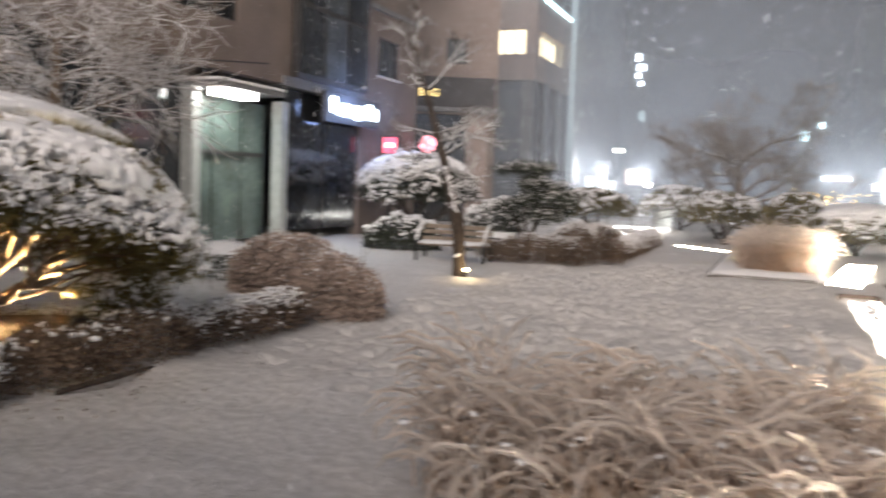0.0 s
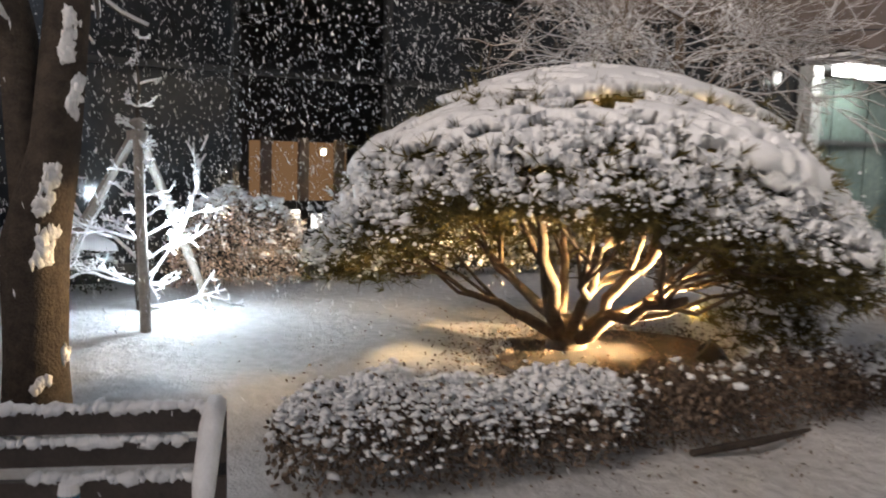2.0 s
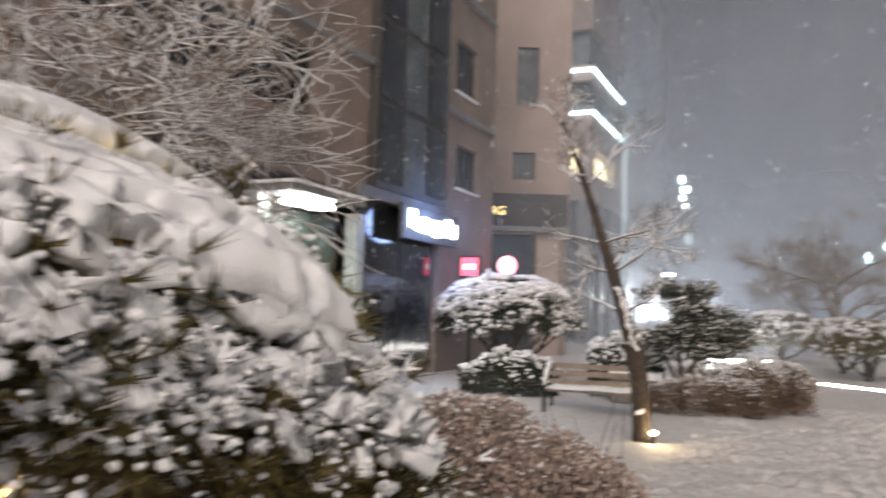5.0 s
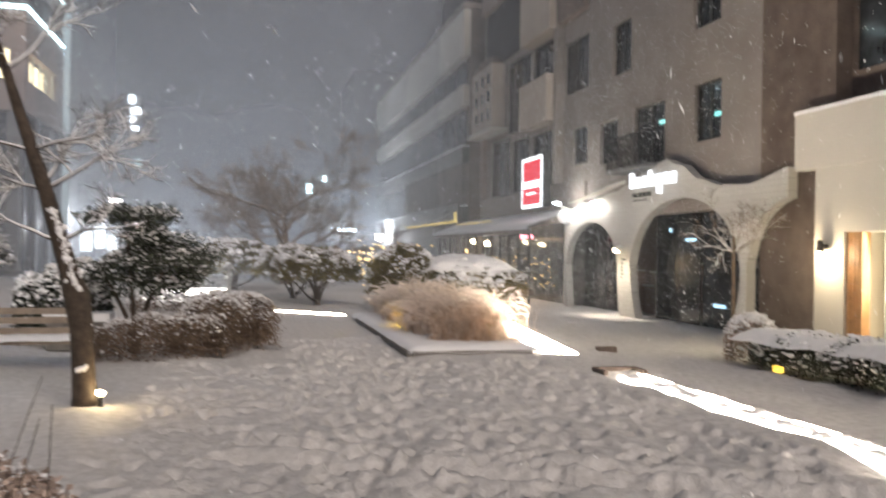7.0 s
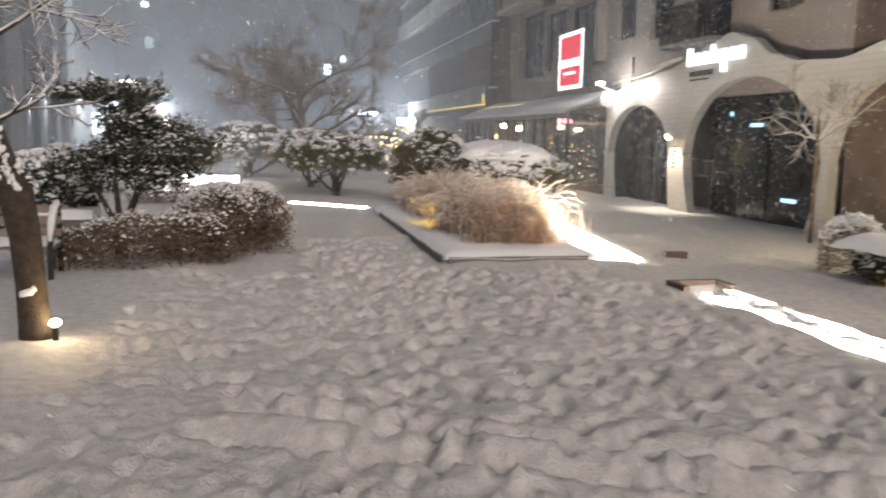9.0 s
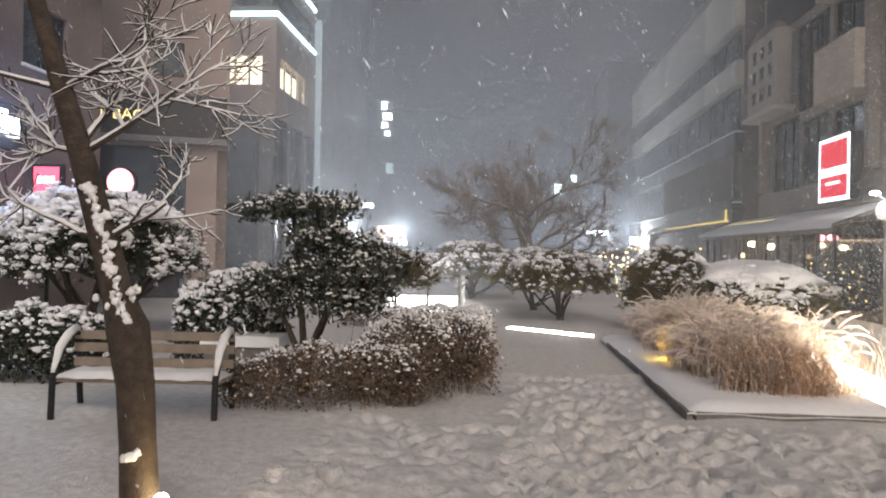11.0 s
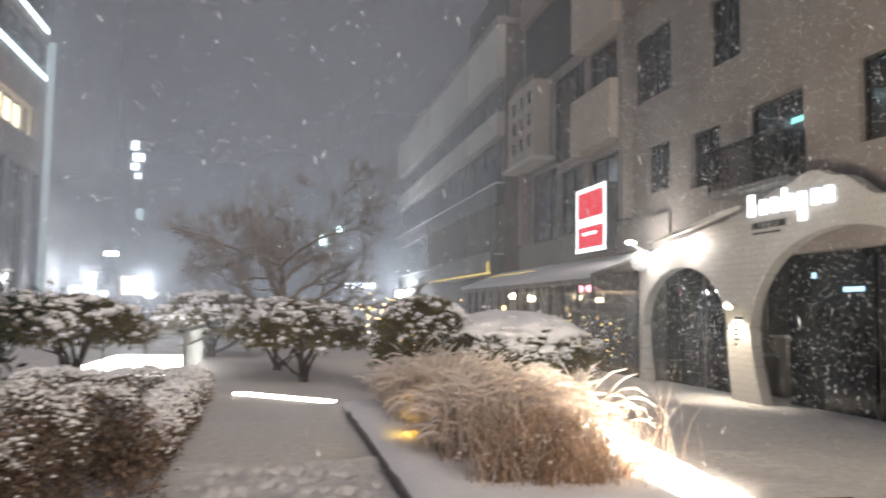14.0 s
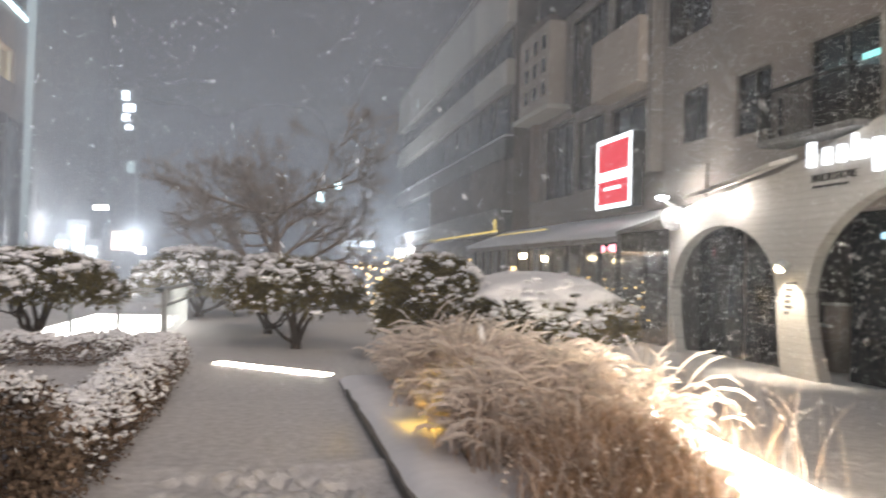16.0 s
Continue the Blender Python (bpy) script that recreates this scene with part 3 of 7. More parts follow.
# tan building with a dark fascia sign, turned to the square
tb = thing("sign_building", "tan stone building with dark fascia sign", "building", at=Matrix.Translation((-8.35, 26.2, 0)) @ Matrix.Rotation(radians(25), 4, "Z"))
hl = [(-2.2, -1.35, 6.7, 7.75), (-2.1, -1.25, 9.6, 11.9), (-5.6, -4.6, 6.7, 8.6), (-5.6, -4.6, 9.6, 11.9)]
part("wall", wall_mb("y", 0, 0.4, -9.0, 0, 4.6, 16, hl), TAN, tb)
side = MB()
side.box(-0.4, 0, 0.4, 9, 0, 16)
# Same stone as the front, coloured darker as a shaded side.
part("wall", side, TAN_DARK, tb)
rf = MB()
rf.box(-9, 0.1, -0.1, 9, 16, 16.3)
part("roof", rf, TAN_DARK, tb)
for h in hl:
    window(tb, "y", 0, 1, *h, GLASS_GREY, (0, 0))
blind = MB()
for k in range(7):
    blind.box(-2.12, -1.43, 0.16, 0.18, 6.8 + k * 0.13, 6.87 + k * 0.13)
part("blind", blind, FRAME_PALE, tb)
gf = MB()
gf.box(-9, -1.35, 0.5, 0.6, 0, 4.6)
part("shop_glazing", gf, GLASS_DARK, tb)
col = MB()
col.box(-1.25, -0.35, -0.05, 0.5, 0, 4.6)
part("column", col, TAN, tb)
fs = MB()
fs.box(-4.6, -0.1, -0.35, -0.02, 4.85, 6.1)
fas = part("fascia", fs, DARKWALL, tb, "dark fascia board")
ld = MB()
ld.box(-4.7, -0.05, -0.5, 0.0, 4.66, 4.84)
part("fascia_ledge", ld, GREYWALL, fas)


def letters(name, text, size, material, parent, m):
    cu = bpy.data.curves.new(name, "FONT")
    cu.body, cu.size, cu.extrude = text, size, 0.015
    tmp = bpy.data.objects.new(name, cu)
    me = bpy.data.meshes.new_from_object(tmp)
    bpy.data.objects.remove(tmp)
    me.materials.clear()
    me.materials.append(material)
    ob = new(name, me)
    ob.parent = parent
    ob.matrix_basis = m
    return ob


letters("lettering", "BAG", 0.45, GOLD_GLOW, fas, Matrix.Translation((-3.35, -0.37, 5.28)) @ Matrix.Rotation(radians(90), 4, "X"))
for u0, u1, z0, z1 in ((-3.82, -3.62, 5.28, 5.52), (-3.76, -3.68, 5.6, 5.68), (-4.18, -3.98, 5.28, 5.58)):
    br = MB()
    br.box(u0, u1, -0.4, -0.36, z0, z1)
    part("sign_bar", br, GOLD_GLOW, fas)

# corner block with cold light strips
cb = thing("strip_lit_building", "tan corner block with cold light strips on its ledges", "building")
cx, cy = -11.1, 41.0
lit_f, lit_s = [(-14.6, -11.8, 9.65, 11.15)], [(41.8, 47.6, 9.65, 11.15)]
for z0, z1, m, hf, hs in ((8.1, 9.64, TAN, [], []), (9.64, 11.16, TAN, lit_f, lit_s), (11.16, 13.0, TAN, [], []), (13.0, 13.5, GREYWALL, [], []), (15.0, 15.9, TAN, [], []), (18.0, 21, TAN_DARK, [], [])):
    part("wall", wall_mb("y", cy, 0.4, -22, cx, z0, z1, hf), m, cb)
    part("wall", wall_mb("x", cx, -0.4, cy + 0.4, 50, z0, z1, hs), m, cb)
for z0, z1 in ((13.5, 15.0), (15.9, 18.0)):
    g = MB()
    g.box(-22, cx - 0.3, cy + 0.5, cy + 0.55, z0, z1)
    g.box(cx - 0.4, cx - 0.35, cy + 0.5, 50, z0, z1)
    part("balcony_glass", g, GLASS_GREY, cb)
low = MB()
low.box(-22, cx - 0.1, cy + 0.6, cy + 0.7, 0, 8.1)
low.box(cx - 0.3, cx - 0.2, cy + 0.7, 50, 0, 8.1)
part("shop_glazing", low, GLASS_GREY, cb)
for x in (-19, -16.6, -14.2, -11.6):
    p = MB()
    p.box(x - 0.3, x + 0.3, cy + 0.1, cy + 0.58, 0, 8.1)
    part("column", p, GREYWALL, cb)
for y in (43.5, 46.5, 49.4):
    p = MB()
    p.box(cx - 0.18, cx + 0.02, y - 0.3, y + 0.3, 0, 8.1)
    part("column", p, GREYWALL, cb)
for z in (13.02, 15.5):
    s1, s2 = MB(), MB()
    s1.box(-22, cx, cy - 0.1, cy - 0.02, z, z + 0.2)
    s2.box(cx + 0.02, cx + 0.1, cy - 0.1, 49, z, z + 0.2)
    part("light_strip", s1, LED_GLOW, cb)
    part("light_strip", s2, LED_GLOW, cb)
vs = MB()
vs.tube([(cx + 0.1, 49.6, 2.0), (cx + 0.1, 49.6, 15.2)], 0.22, 10)
part("vertical_light", vs, glow("dim_cold_light", (0.7, 0.85, 0.9), 0.35), cb)
# Emissive sheets behind the openings stand for the lamp-lit office.
gl = MB()
gl.box(-14.6, -11.8, cy + 0.7, cy + 0.75, 9.6, 11.2)
gl.box(cx - 0.75, cx - 0.7, 41.8, 47.6, 9.6, 11.2)
part("room_glow_panel", gl, WINDOW_GLOW, cb, "warm glowing panel in place of the lit office")
for k in range(5):
    m_ = MB()
    m_.box(-14.6 + k * 0.7 - 0.05, -14.6 + k * 0.7 + 0.05, cy + 0.15, cy + 0.25, 9.65, 11.15)
    part("mullion", m_, FRAME_PALE, cb)
    m_ = MB()
    m_.box(cx - 0.25, cx - 0.15, 41.8 + k * 1.4, 41.9 + k * 1.4, 9.65, 11.15)
    part("mullion", m_, FRAME_PALE, cb)
rf = MB()
rf.box(-22, cx + 0.2, cy, 50, 21, 21.4)
rf.box(-22, -21.6, cy + 0.5, 50, 0, 21)
rf.box(-22, cx, 49.6, 50, 0, 21)
part("roof", rf, TAN_DARK, cb)

# further blocks down the street, left and right
def far_block(name, label, x0, x1, y0, y1, top, rows, face, m, glass):
    t = thing(name, label, "building")
    body = MB()
    body.box(x0, x1, y0, y1, 0, top)
    part("wall", body, m, t)
    rf_ = MB()
    rf_.box(x0 - 0.15, x1 + 0.15, y0 - 0.15, y1 + 0.15, top, top + 0.5)
    part("parapet", rf_, m, t)
    px = x1 + 0.02 if face > 0 else x0 - 0.02
    for k in range(rows):
        z = 4.2 + k * 3.4
        if z + 2 > top:
            break
        for j in range(int((y1 - y0) / 3.2)):
            y = y0 + 0.7 + j * 3.2
            w = MB()
            w.box(min(px, px + face * 0.03), max(px, px + face * 0.03), y, y + 2.1, z, z + 1.7)
            part("window", w, glass, t)
    return t


far_block("far_office_block", "dark distant office block in falling snow", -24, -12.0, 52, 74, 26, 6, 1, FARWALL, FAR_GLASS)
far_block("far_tower", "tall distant block with a vertical lit sign", -30, -13.5, 78, 86, 40, 10, 1, FARWALL, FAR_GLASS)
fsn = thing("vertical_sign", "tall cold white vertical neon sign on far tower", "sign")
for k, (dx, z, w, h) in enumerate([(0, 13.9, 0.5, 0.7), (0.15, 13.0, 0.8, 0.6), (0.05, 12.3, 0.5, 0.5), (0.3, 11.6, 0.5, 0.4), (0.5, 8.3, 0.6, 0.9)]):
    s = MB()
    s.box(-10.6 + dx, -10.6 + dx + w, 72.4, 72.5, z, z + h)
    part("glowing_stroke", s, LOGO_GLOW if k < 4 else glow("dim_sign", (0.6, 0.8, 0.85), 0.7), fsn)
bd = MB()
bd.box(-11.2, -9.4, 72.52, 72.9, 0.0, 14.8)
part("board", bd, FARWALL, fsn)

# ---- right-hand side ----
# pale single-storey shop with a deep parapet
ws = thing("pale_shop", "cream plaster shop with deep parapet and bright doorway", "building")
XR = 9.6
part("wall", wall_mb("x", XR, 0.3, -3, 10.45, -0.3, 3.16, [(7.96, 9.68, 0.1, 2.0)]), PALE, ws)
pp = MB()
pp.box(XR - 0.05, XR + 0.3, -3, 10.98, 3.16, 4.2)
part("parapet", pp, PALE, ws)
ps = MB()
ps.box(XR - 0.06, XR + 0.8, -3, 11.0, 4.204, 4.27)
part("parapet_snow", ps, SNOW, ws)
for nm_, bx_ in (("end_wall", (XR + 0.3, XR + 5, 10.15, 10.45, -0.3, 3.99)), ("back_wall", (XR + 3.2, XR + 3.4, -3, 10.15, -0.3, 3.99)), ("roof_slab", (XR + 0.3, XR + 5, -3, 10.45, 4.0, 4.19))):
    en = MB()
    en.box(*bx_)
    part(nm_, en, PALE, ws)
jm = MB()
jm.box(XR + 0.05, XR + 0.22, 9.32, 9.68, 0.1, 2.0)
for y in (9.38, 9.47, 9.56):
    jm.box(XR + 0.03, XR + 0.06, y, y + 0.05, 0.1, 2.0)
part("door_post", jm, WOOD, ws, "orange timber door post")
# Emissive sheet stands for the lamp-lit room behind the doorway.
rm = MB()
rm.box(XR + 1.2, XR + 1.25, 7.3, 9.7, -0.1, 2.4)
part("room_glow_panel", rm, ROOM_GLOW, ws, "warm glowing panel in place of the bright interior")
for y in (8.42, 8.87):
    gb = MB()
    gb.box(XR + 0.12, XR + 0.16, y - 0.015, y + 0.015, 0.1, 2.0)
    part("glazing_bar", gb, FRAME_PALE, ws)
br = MB()
rng_t = np.random.default_rng(5)
for k in range(14):
    y, z = 8.15 + rng_t.uniform(0, 0.5), 0.15
    pts = [(XR + 0.6, y, z)]
    for i in range(5):
        pts.append((XR + 0.6 + rng_t.normal(0, 0.03), pts[-1][1] + rng_t.normal(0, 0.09), pts[-1][2] + rng_t.uniform(0.08, 0.2)))
    br.tube(pts, [0.012, 0.01, 0.008, 0.007, 0.005, 0.004], 4)
structure("dried_branches", br, BARK_PALE, "dried branches standing in the bright shop window", "branches", kind="stuff")
wlp = thing("wall_lamp", "small warm wall lamp on the cream shop front", "lamp")
k = MB()
k.tube([(XR - 0.02, 10.1, 1.75), (XR - 0.16, 10.1, 1.75)], 0.05, 10)
part("bracket", k, DARK_METAL, wlp)
k = MB()
k.tube([(XR - 0.16, 10.1, 1.66), (XR - 0.16, 10.1, 1.86)], [0.07, 0.05], 12)
part("shade", k, DARK_METAL, wlp)
k = MB()
blobs(k, [(XR - 0.16, 10.1, 1.63)], [0.045], 1, 0)
part("bulb", k, WARM_GLOW, wlp)

# brown brick strip and grey block above the perforated skin
gb_ = thing("multi_store_building", "grey rendered block with white perforated arched ground floor", "building")
wh = [(19.24, 20.45, 4.24, 5.48), (16.5, 18.2, 3.92, 5.55), (13.95, 15.1, 4.22, 5.6), (18.45, 19.63, 6.7, 8.2), (14.0, 15.2, 6.9, 8.1), (18.3, 19.4, 9.4, 10.6), (14.0, 15.2, 9.4, 10.6)]
XU = XR + 0.25
part("wall", wall_mb("x", XU, 0.4, 12.4, 21.38, 2.6, 14, wh), CONCRETE, gb_)
bk = MB()
bk.box(XU - 0.05, XU + 0.4, 10.2, 12.38, -0.2, 14)
bk.box(XU + 0.3, XU + 0.6, -3, 10.2, 4.2, 14)
part("wall", bk, BRICK, gb_, "brown brick wall strip")
for y0, y1 in ((8.2, 10.0), (4.5, 7.2), (0.5, 3.5)):
    g = MB()
    g.box(XU + 0.26, XU + 0.29, y0, y1, 4.9, 7.2)
    part("window", g, GLASS_DARK, gb_)
sd = MB()
sd.box(XU + 0.4, XU + 9, 21.08, 21.38, -0.3, 14)
part("wall", sd, CONCRETE, gb_)
sd = MB()
sd.box(XU + 6, XU + 6.3, -3, 21.08, -0.3, 14)
part("wall", sd, CONCRETE, gb_)
rf = MB()
rf.box(XU - 0.1, XU + 9, -3, 21.4, 14, 14.3)
part("roof", rf, CONCRETE, gb_)
for h in wh:
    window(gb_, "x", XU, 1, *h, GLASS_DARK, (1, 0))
    # Dark sheet again stands for the unlit room behind.
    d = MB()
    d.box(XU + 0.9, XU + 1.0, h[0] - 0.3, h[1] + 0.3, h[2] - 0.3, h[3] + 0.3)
    part("dark_backing", d, DARKWALL, gb_)
# Teal reflection painted as an emissive bar just outside the pane.
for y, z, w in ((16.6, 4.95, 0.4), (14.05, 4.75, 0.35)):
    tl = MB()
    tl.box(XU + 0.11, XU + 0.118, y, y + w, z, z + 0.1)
    part("painted_reflection", tl, TEAL_GLOW, gb_, "teal reflection painted as a glowing bar on the glass")
# arched skin
def arch(y, c, a, b_, zc):
    d = abs(y - c) / a
    return zc + b_ * math.sqrt(1 - d * d) if d < 1 else None


def skin_low(y):
    for c, a, b_ in ((15.2, 2.52, 1.72), (20.4, 1.87, 1.3), (10.9, 1.55, 1.5)):
        q = arch(y, c, a, b_, 1.2)
        if q is not None:
            return q
    return 1.2


def skin_top(y):
    pts = [(11.0, 3.28), (12.4, 3.05), (13.4, 3.10), (14.3, 3.3), (15.2, 3.72), (15.9, 3.9), (16.8, 3.72), (17.8, 3.45), (18.8, 3.3), (20.2, 3.15), (22.6, 2.85)]
    for (a, p), (b_, q) in zip(pts, pts[1:]):
        if a <= y <= b_:
            t = (y - a) / (b_ - a)
            t = t * t * (3 - 2 * t)
            return p + (q - p) * t
    return 3.0


skin = MB()
ys = np.arange(11.16, 22.45, 0.06)
for a, b_ in zip(ys, ys[1:]):
    l0, l1 = skin_low(a), skin_low(b_)
    t0, t1 = skin_top(a), skin_top(b_)
    x0_, x1_ = XR - 0.06, XR + 0.16
    v = [(x0_, a, l0), (x0_, b_, l1), (x0_, b_, t1), (x0_, a, t0), (x1_, a, l0), (x1_, b_, l1), (x1_, b_, t1), (x1_, a, t0)]
    skin.add(v, [(3, 2, 1, 0), (4, 5, 6, 7), (0, 1, 5, 4), (2, 3, 7, 6), (0, 4, 7, 3), (1, 2, 6, 5)])
part("perforated_skin", skin, PERF, gb_, "white perforated metal skin with arches")
# legs of the skin below the springing line, widening to the foot
for y0, y1, f0, f1 in ((17.72, 18.53, 17.26, 18.32), (12.45, 12.68, 12.45, 13.1), (22.27, 22.45, 21.95, 22.45)):
    lg = MB()
    zs_ = np.linspace(1.2, -0.3, 10)
    for z in zs_:
        t = ((1.2 - z) / 1.5) ** 1.8
        ya, yb = y0 + (f0 - y0) * t, y1 + (f1 - y1) * t
        ring = [(XR - 0.058, ya, z), (XR - 0.058, yb, z), (XR + 0.158, yb, z), (XR + 0.158, ya, z)]
        lg.add(ring, [])
    lg.f.extend([(4 * i + j, 4 * i + (j + 1) % 4, 4 * i + 4 + (j + 1) % 4, 4 * i + 4 + j) for i in range(9) for j in range(4)])
    part("skin_leg", lg, PERF, gb_)
# glazing behind the arches
for y0, y1 in ((11.2, 12.75), (13.0, 15.2), (15.3, 17.5), (18.8, 20.5), (20.6, 22.3)):
    g = MB()
    g.box(XR + 0.6, XR + 0.62, y0, y1, -0.2, 3.0)
    part("shop_pane", g, GLASS_DARK, gb_)
# Cool glowing bars set just outside the opaque panes.
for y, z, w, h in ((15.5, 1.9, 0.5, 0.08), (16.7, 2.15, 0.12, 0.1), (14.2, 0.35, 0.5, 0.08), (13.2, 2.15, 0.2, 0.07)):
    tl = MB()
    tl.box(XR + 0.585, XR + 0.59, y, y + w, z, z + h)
    part("shop_glow_mark", tl, glow("cool_pane_glow", (0.45, 0.75, 1.0), 1.3), gb_)
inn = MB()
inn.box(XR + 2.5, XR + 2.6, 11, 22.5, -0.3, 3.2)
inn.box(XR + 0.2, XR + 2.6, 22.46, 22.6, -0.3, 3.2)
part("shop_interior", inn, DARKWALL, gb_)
rg = np.random.default_rng(19)
# Invented stands in place of the dim reflections in the shop glass.
for k in range(9):
    y, w, h = 13.2 + rg.uniform(0, 8.6), rg.uniform(0.25, 0.6), rg.uniform(0.6, 1.6)
    dsp = thing("filler_stand", "made-up stand for the dim shapes in the shop glass", "shelf", "dim shop stands")
    q = MB()
    q.box(XR + 1.2, XR + 1.5, y, y + w, -0.2, h)
    part("cabinet", q, CONCRETE if k % 2 else TAN, dsp)
    q = MB()
    q.box(XR + 1.15, XR + 1.5, y - 0.03, y + w + 0.03, h + 0.004, h + 0.05)
    part("top_board", q, FRAME_PALE, dsp)
# Unseen fill lamp added to lift the dark interior.
lamp("shop_fill_lamp", "AREA", (XR + 1.6, 16.5, 2.7), 9, (1.0, 0.95, 0.9), 1.0, (XR + 1.2, 16.5, 0), wide=7)
# Randomly placed glowing specks for the coloured points in the glass.
for k in range(10):
    tl = MB()
    y, z = 13.2 + rg.uniform(0, 8.4), rg.uniform(0.3, 2.2)
    tl.box(XR + 0.9, XR + 0.92, y, y + rg.uniform(0.04, 0.12), z, z + 0.05)
    part("shop_glow_mark", tl, (FAIRY, WINDOW_GLOW, PINK_GLOW, TEAL_GLOW)[k % 4], gb_)
# balcony
bl = MB()
bl.box(XU - 0.55, XU, 16.35, 18.82, 3.78, 3.88)
bal = part("balcony", bl, GREYWALL, gb_)
for k in range(26):
    r = MB()
    y = 16.37 + k * (2.43 / 25)
    r.box(XU - 0.54, XU - 0.52, y - 0.014, y + 0.014, 3.88, 4.68)
    part("baluster", r, DARK_METAL, bal)
r = MB()
r.box(XU - 0.56, XU - 0.5, 16.35, 18.84, 4.68, 4.73)
part("handrail", r, DARK_METAL, bal)
for y in (16.36, 18.82):
    for q in range(5):
        r = MB()
        r.box(XU - 0.5 + q * 0.1, XU - 0.48 + q * 0.1, y - 0.01, y + 0.01, 3.88, 4.7)
        part("baluster", r, DARK_METAL, bal)
# the shop name as plain glowing blocks, and the small line below it
nm = thing("shop_name_sign", "white glowing name letters above the arch", "sign")
for y, w, z, h in ((17.55, 0.26, 3.3, 0.40), (17.17, 0.25, 3.3, 0.27), (16.83, 0.23, 3.3, 0.27), (16.55, 0.09, 3.3, 0.40), (16.36, 0.2, 3.3, 0.27), (16.06, 0.25, 3.08, 0.49), (15.7, 0.25, 3.3, 0.27), (15.38, 0.27, 3.3, 0.27)):
    s = MB()
    s.box(XR - 0.16, XR - 0.08, y - w * 0.27, y + w * 0.27, z, z + h)
    part("letter_block", s, WHITE_PANEL, nm)
letters("lettering", "MULTI STORE", 0.17, DARKWALL, nm, Matrix.Translation((XR - 0.075, 17.6, 3.06)) @ Matrix.Rotation(radians(-90), 4, "Z") @ Matrix.Rotation(radians(90), 4, "X"))
s = MB()
s.box(XR - 0.074, XR - 0.066, 16.75, 17.6, 2.96, 3.0)
part("small_print_bar", s, DARKWALL, nm)
# lamp on the pillar
pl = thing("pillar_lamp", "round warm wall lamp on the white pillar", "lamp")
k = MB()
k.tube([(XR - 0.07, 18.17, 1.72), (XR - 0.17, 18.17, 1.74), (XR - 0.24, 18.17, 1.66)], [0.05, 0.1, 0.11], 14)
part("shade", k, FRAME_PALE, pl)
k = MB()
blobs(k, [(XR - 0.23, 18.17, 1.66)], [0.085], 0.8, 0, ICO2)
part("bulb", k, WARM_GLOW, pl)
for z, w in ((1.40, 0.32), (1.29, 0.22), (1.18, 0.17), (1.09, 0.14), (1.0, 0.2), (0.9, 0.1)):
    k = MB()
    k.box(XR - 0.075, XR - 0.066, 18.26 - w, 18.26, z, z + 0.05)
    part("notice", k, DARKWALL, pl)
# floodlights on a bracket, with a round drum under them
fl = thing("flood_lamp", "glaring white floodlights on a white bracket", "lamp")
k = MB()
k.tube([(XR, 22.1, 2.95), (9.3, 22.0, 3.02), (9.1, 21.9, 3.12)], 0.035, 8)
part("bracket", k, FRAME_PALE, fl)
for p, r_ in (((9.05, 21.85, 3.14), 0.13), ((9.42, 19.8, 3.04), 0.1)):
    k = MB()
    blobs(k, [p], [r_], 0.8 if r_ > 0.15 else 0.4, 0.0, ICO2)
    part("lens", k, COLD_GLOW if r_ > 0.12 else WHITE_GLOW, fl)
k = MB()
k.tube([(9.42, 22.05, 2.74), (9.5, 22.15, 2.74)], 0.27, 22)
part("drum", k, GREYWALL, fl)
k = MB()
k.tube([(9.405, 22.03, 2.74), (9.415, 22.045, 2.74)], 0.19, 22)
part("drum_face", k, GREYWALL, fl)
k = MB()
for q in np.linspace(17.95, 20.8, 13):
    za = 3.05 + 0.3 * ((20.8 - q) / 2.85) ** 1.4
    k.add([(XR - 0.62, q, za - 0.02), (XR - 0.1, q, za + 0.14), (XR - 0.1, q, za + 0.22), (XR - 0.62, q, za + 0.05)], [])
k.f.extend([(4 * i + j, 4 * i + (j + 1) % 4, 4 * i + 4 + (j + 1) % 4, 4 * i + 4 + j) for i in range(12) for j in range(4)] + [(0, 3, 2, 1), (48, 49, 50, 51)])
part("curved_hood", k, PALE, gb_, "snow-topped curved hood over the arch")

# dark block with box bays and an awning
db = thing("bay_building", "dark block with projecting tan box bays", "building")
XD = 9.95
dh = [(21.65, 22.85, 4.45, 5.65), (24.6, 26.75, 3.95, 5.95), (27.2, 29.3, 3.95, 6.05), (29.55, 32.3, 3.9, 6.35), (21.5, 23.65, 6.85, 8.6), (24.7, 26.8, 7.85, 9.2), (27.1, 30.0, 6.4, 9.3)]
part("wall", wall_mb("x", XD, 0.4, 21.4, 33.4, 2.6, 15, dh), CONCRETE, db)
for h in dh:
    window(db, "x", XD, 1, *h, GLASS_DARK, (1 if h[1] - h[0] < 2.5 else 2, 0))
    # Unlit room given as a dark-coloured sheet.
    q = MB()
    q.box(XD + 0.9, XD + 1.0, h[0] - 0.3, h[1] + 0.3, h[2] - 0.3, h[3] + 0.3)
    part("dark_backing", q, DARKWALL, db)
for bx_ in ((XD + 0.4, XD + 9, 33.1, 33.4, 0, 15), (XD, XD + 9, 21.4, 33.4, 15, 15.3), (XD + 5, XD + 5.2, 21.4, 33.1, 0, 15)):
    v = MB()
    v.box(*bx_)
    part("wall", v, DARKWALL, db)


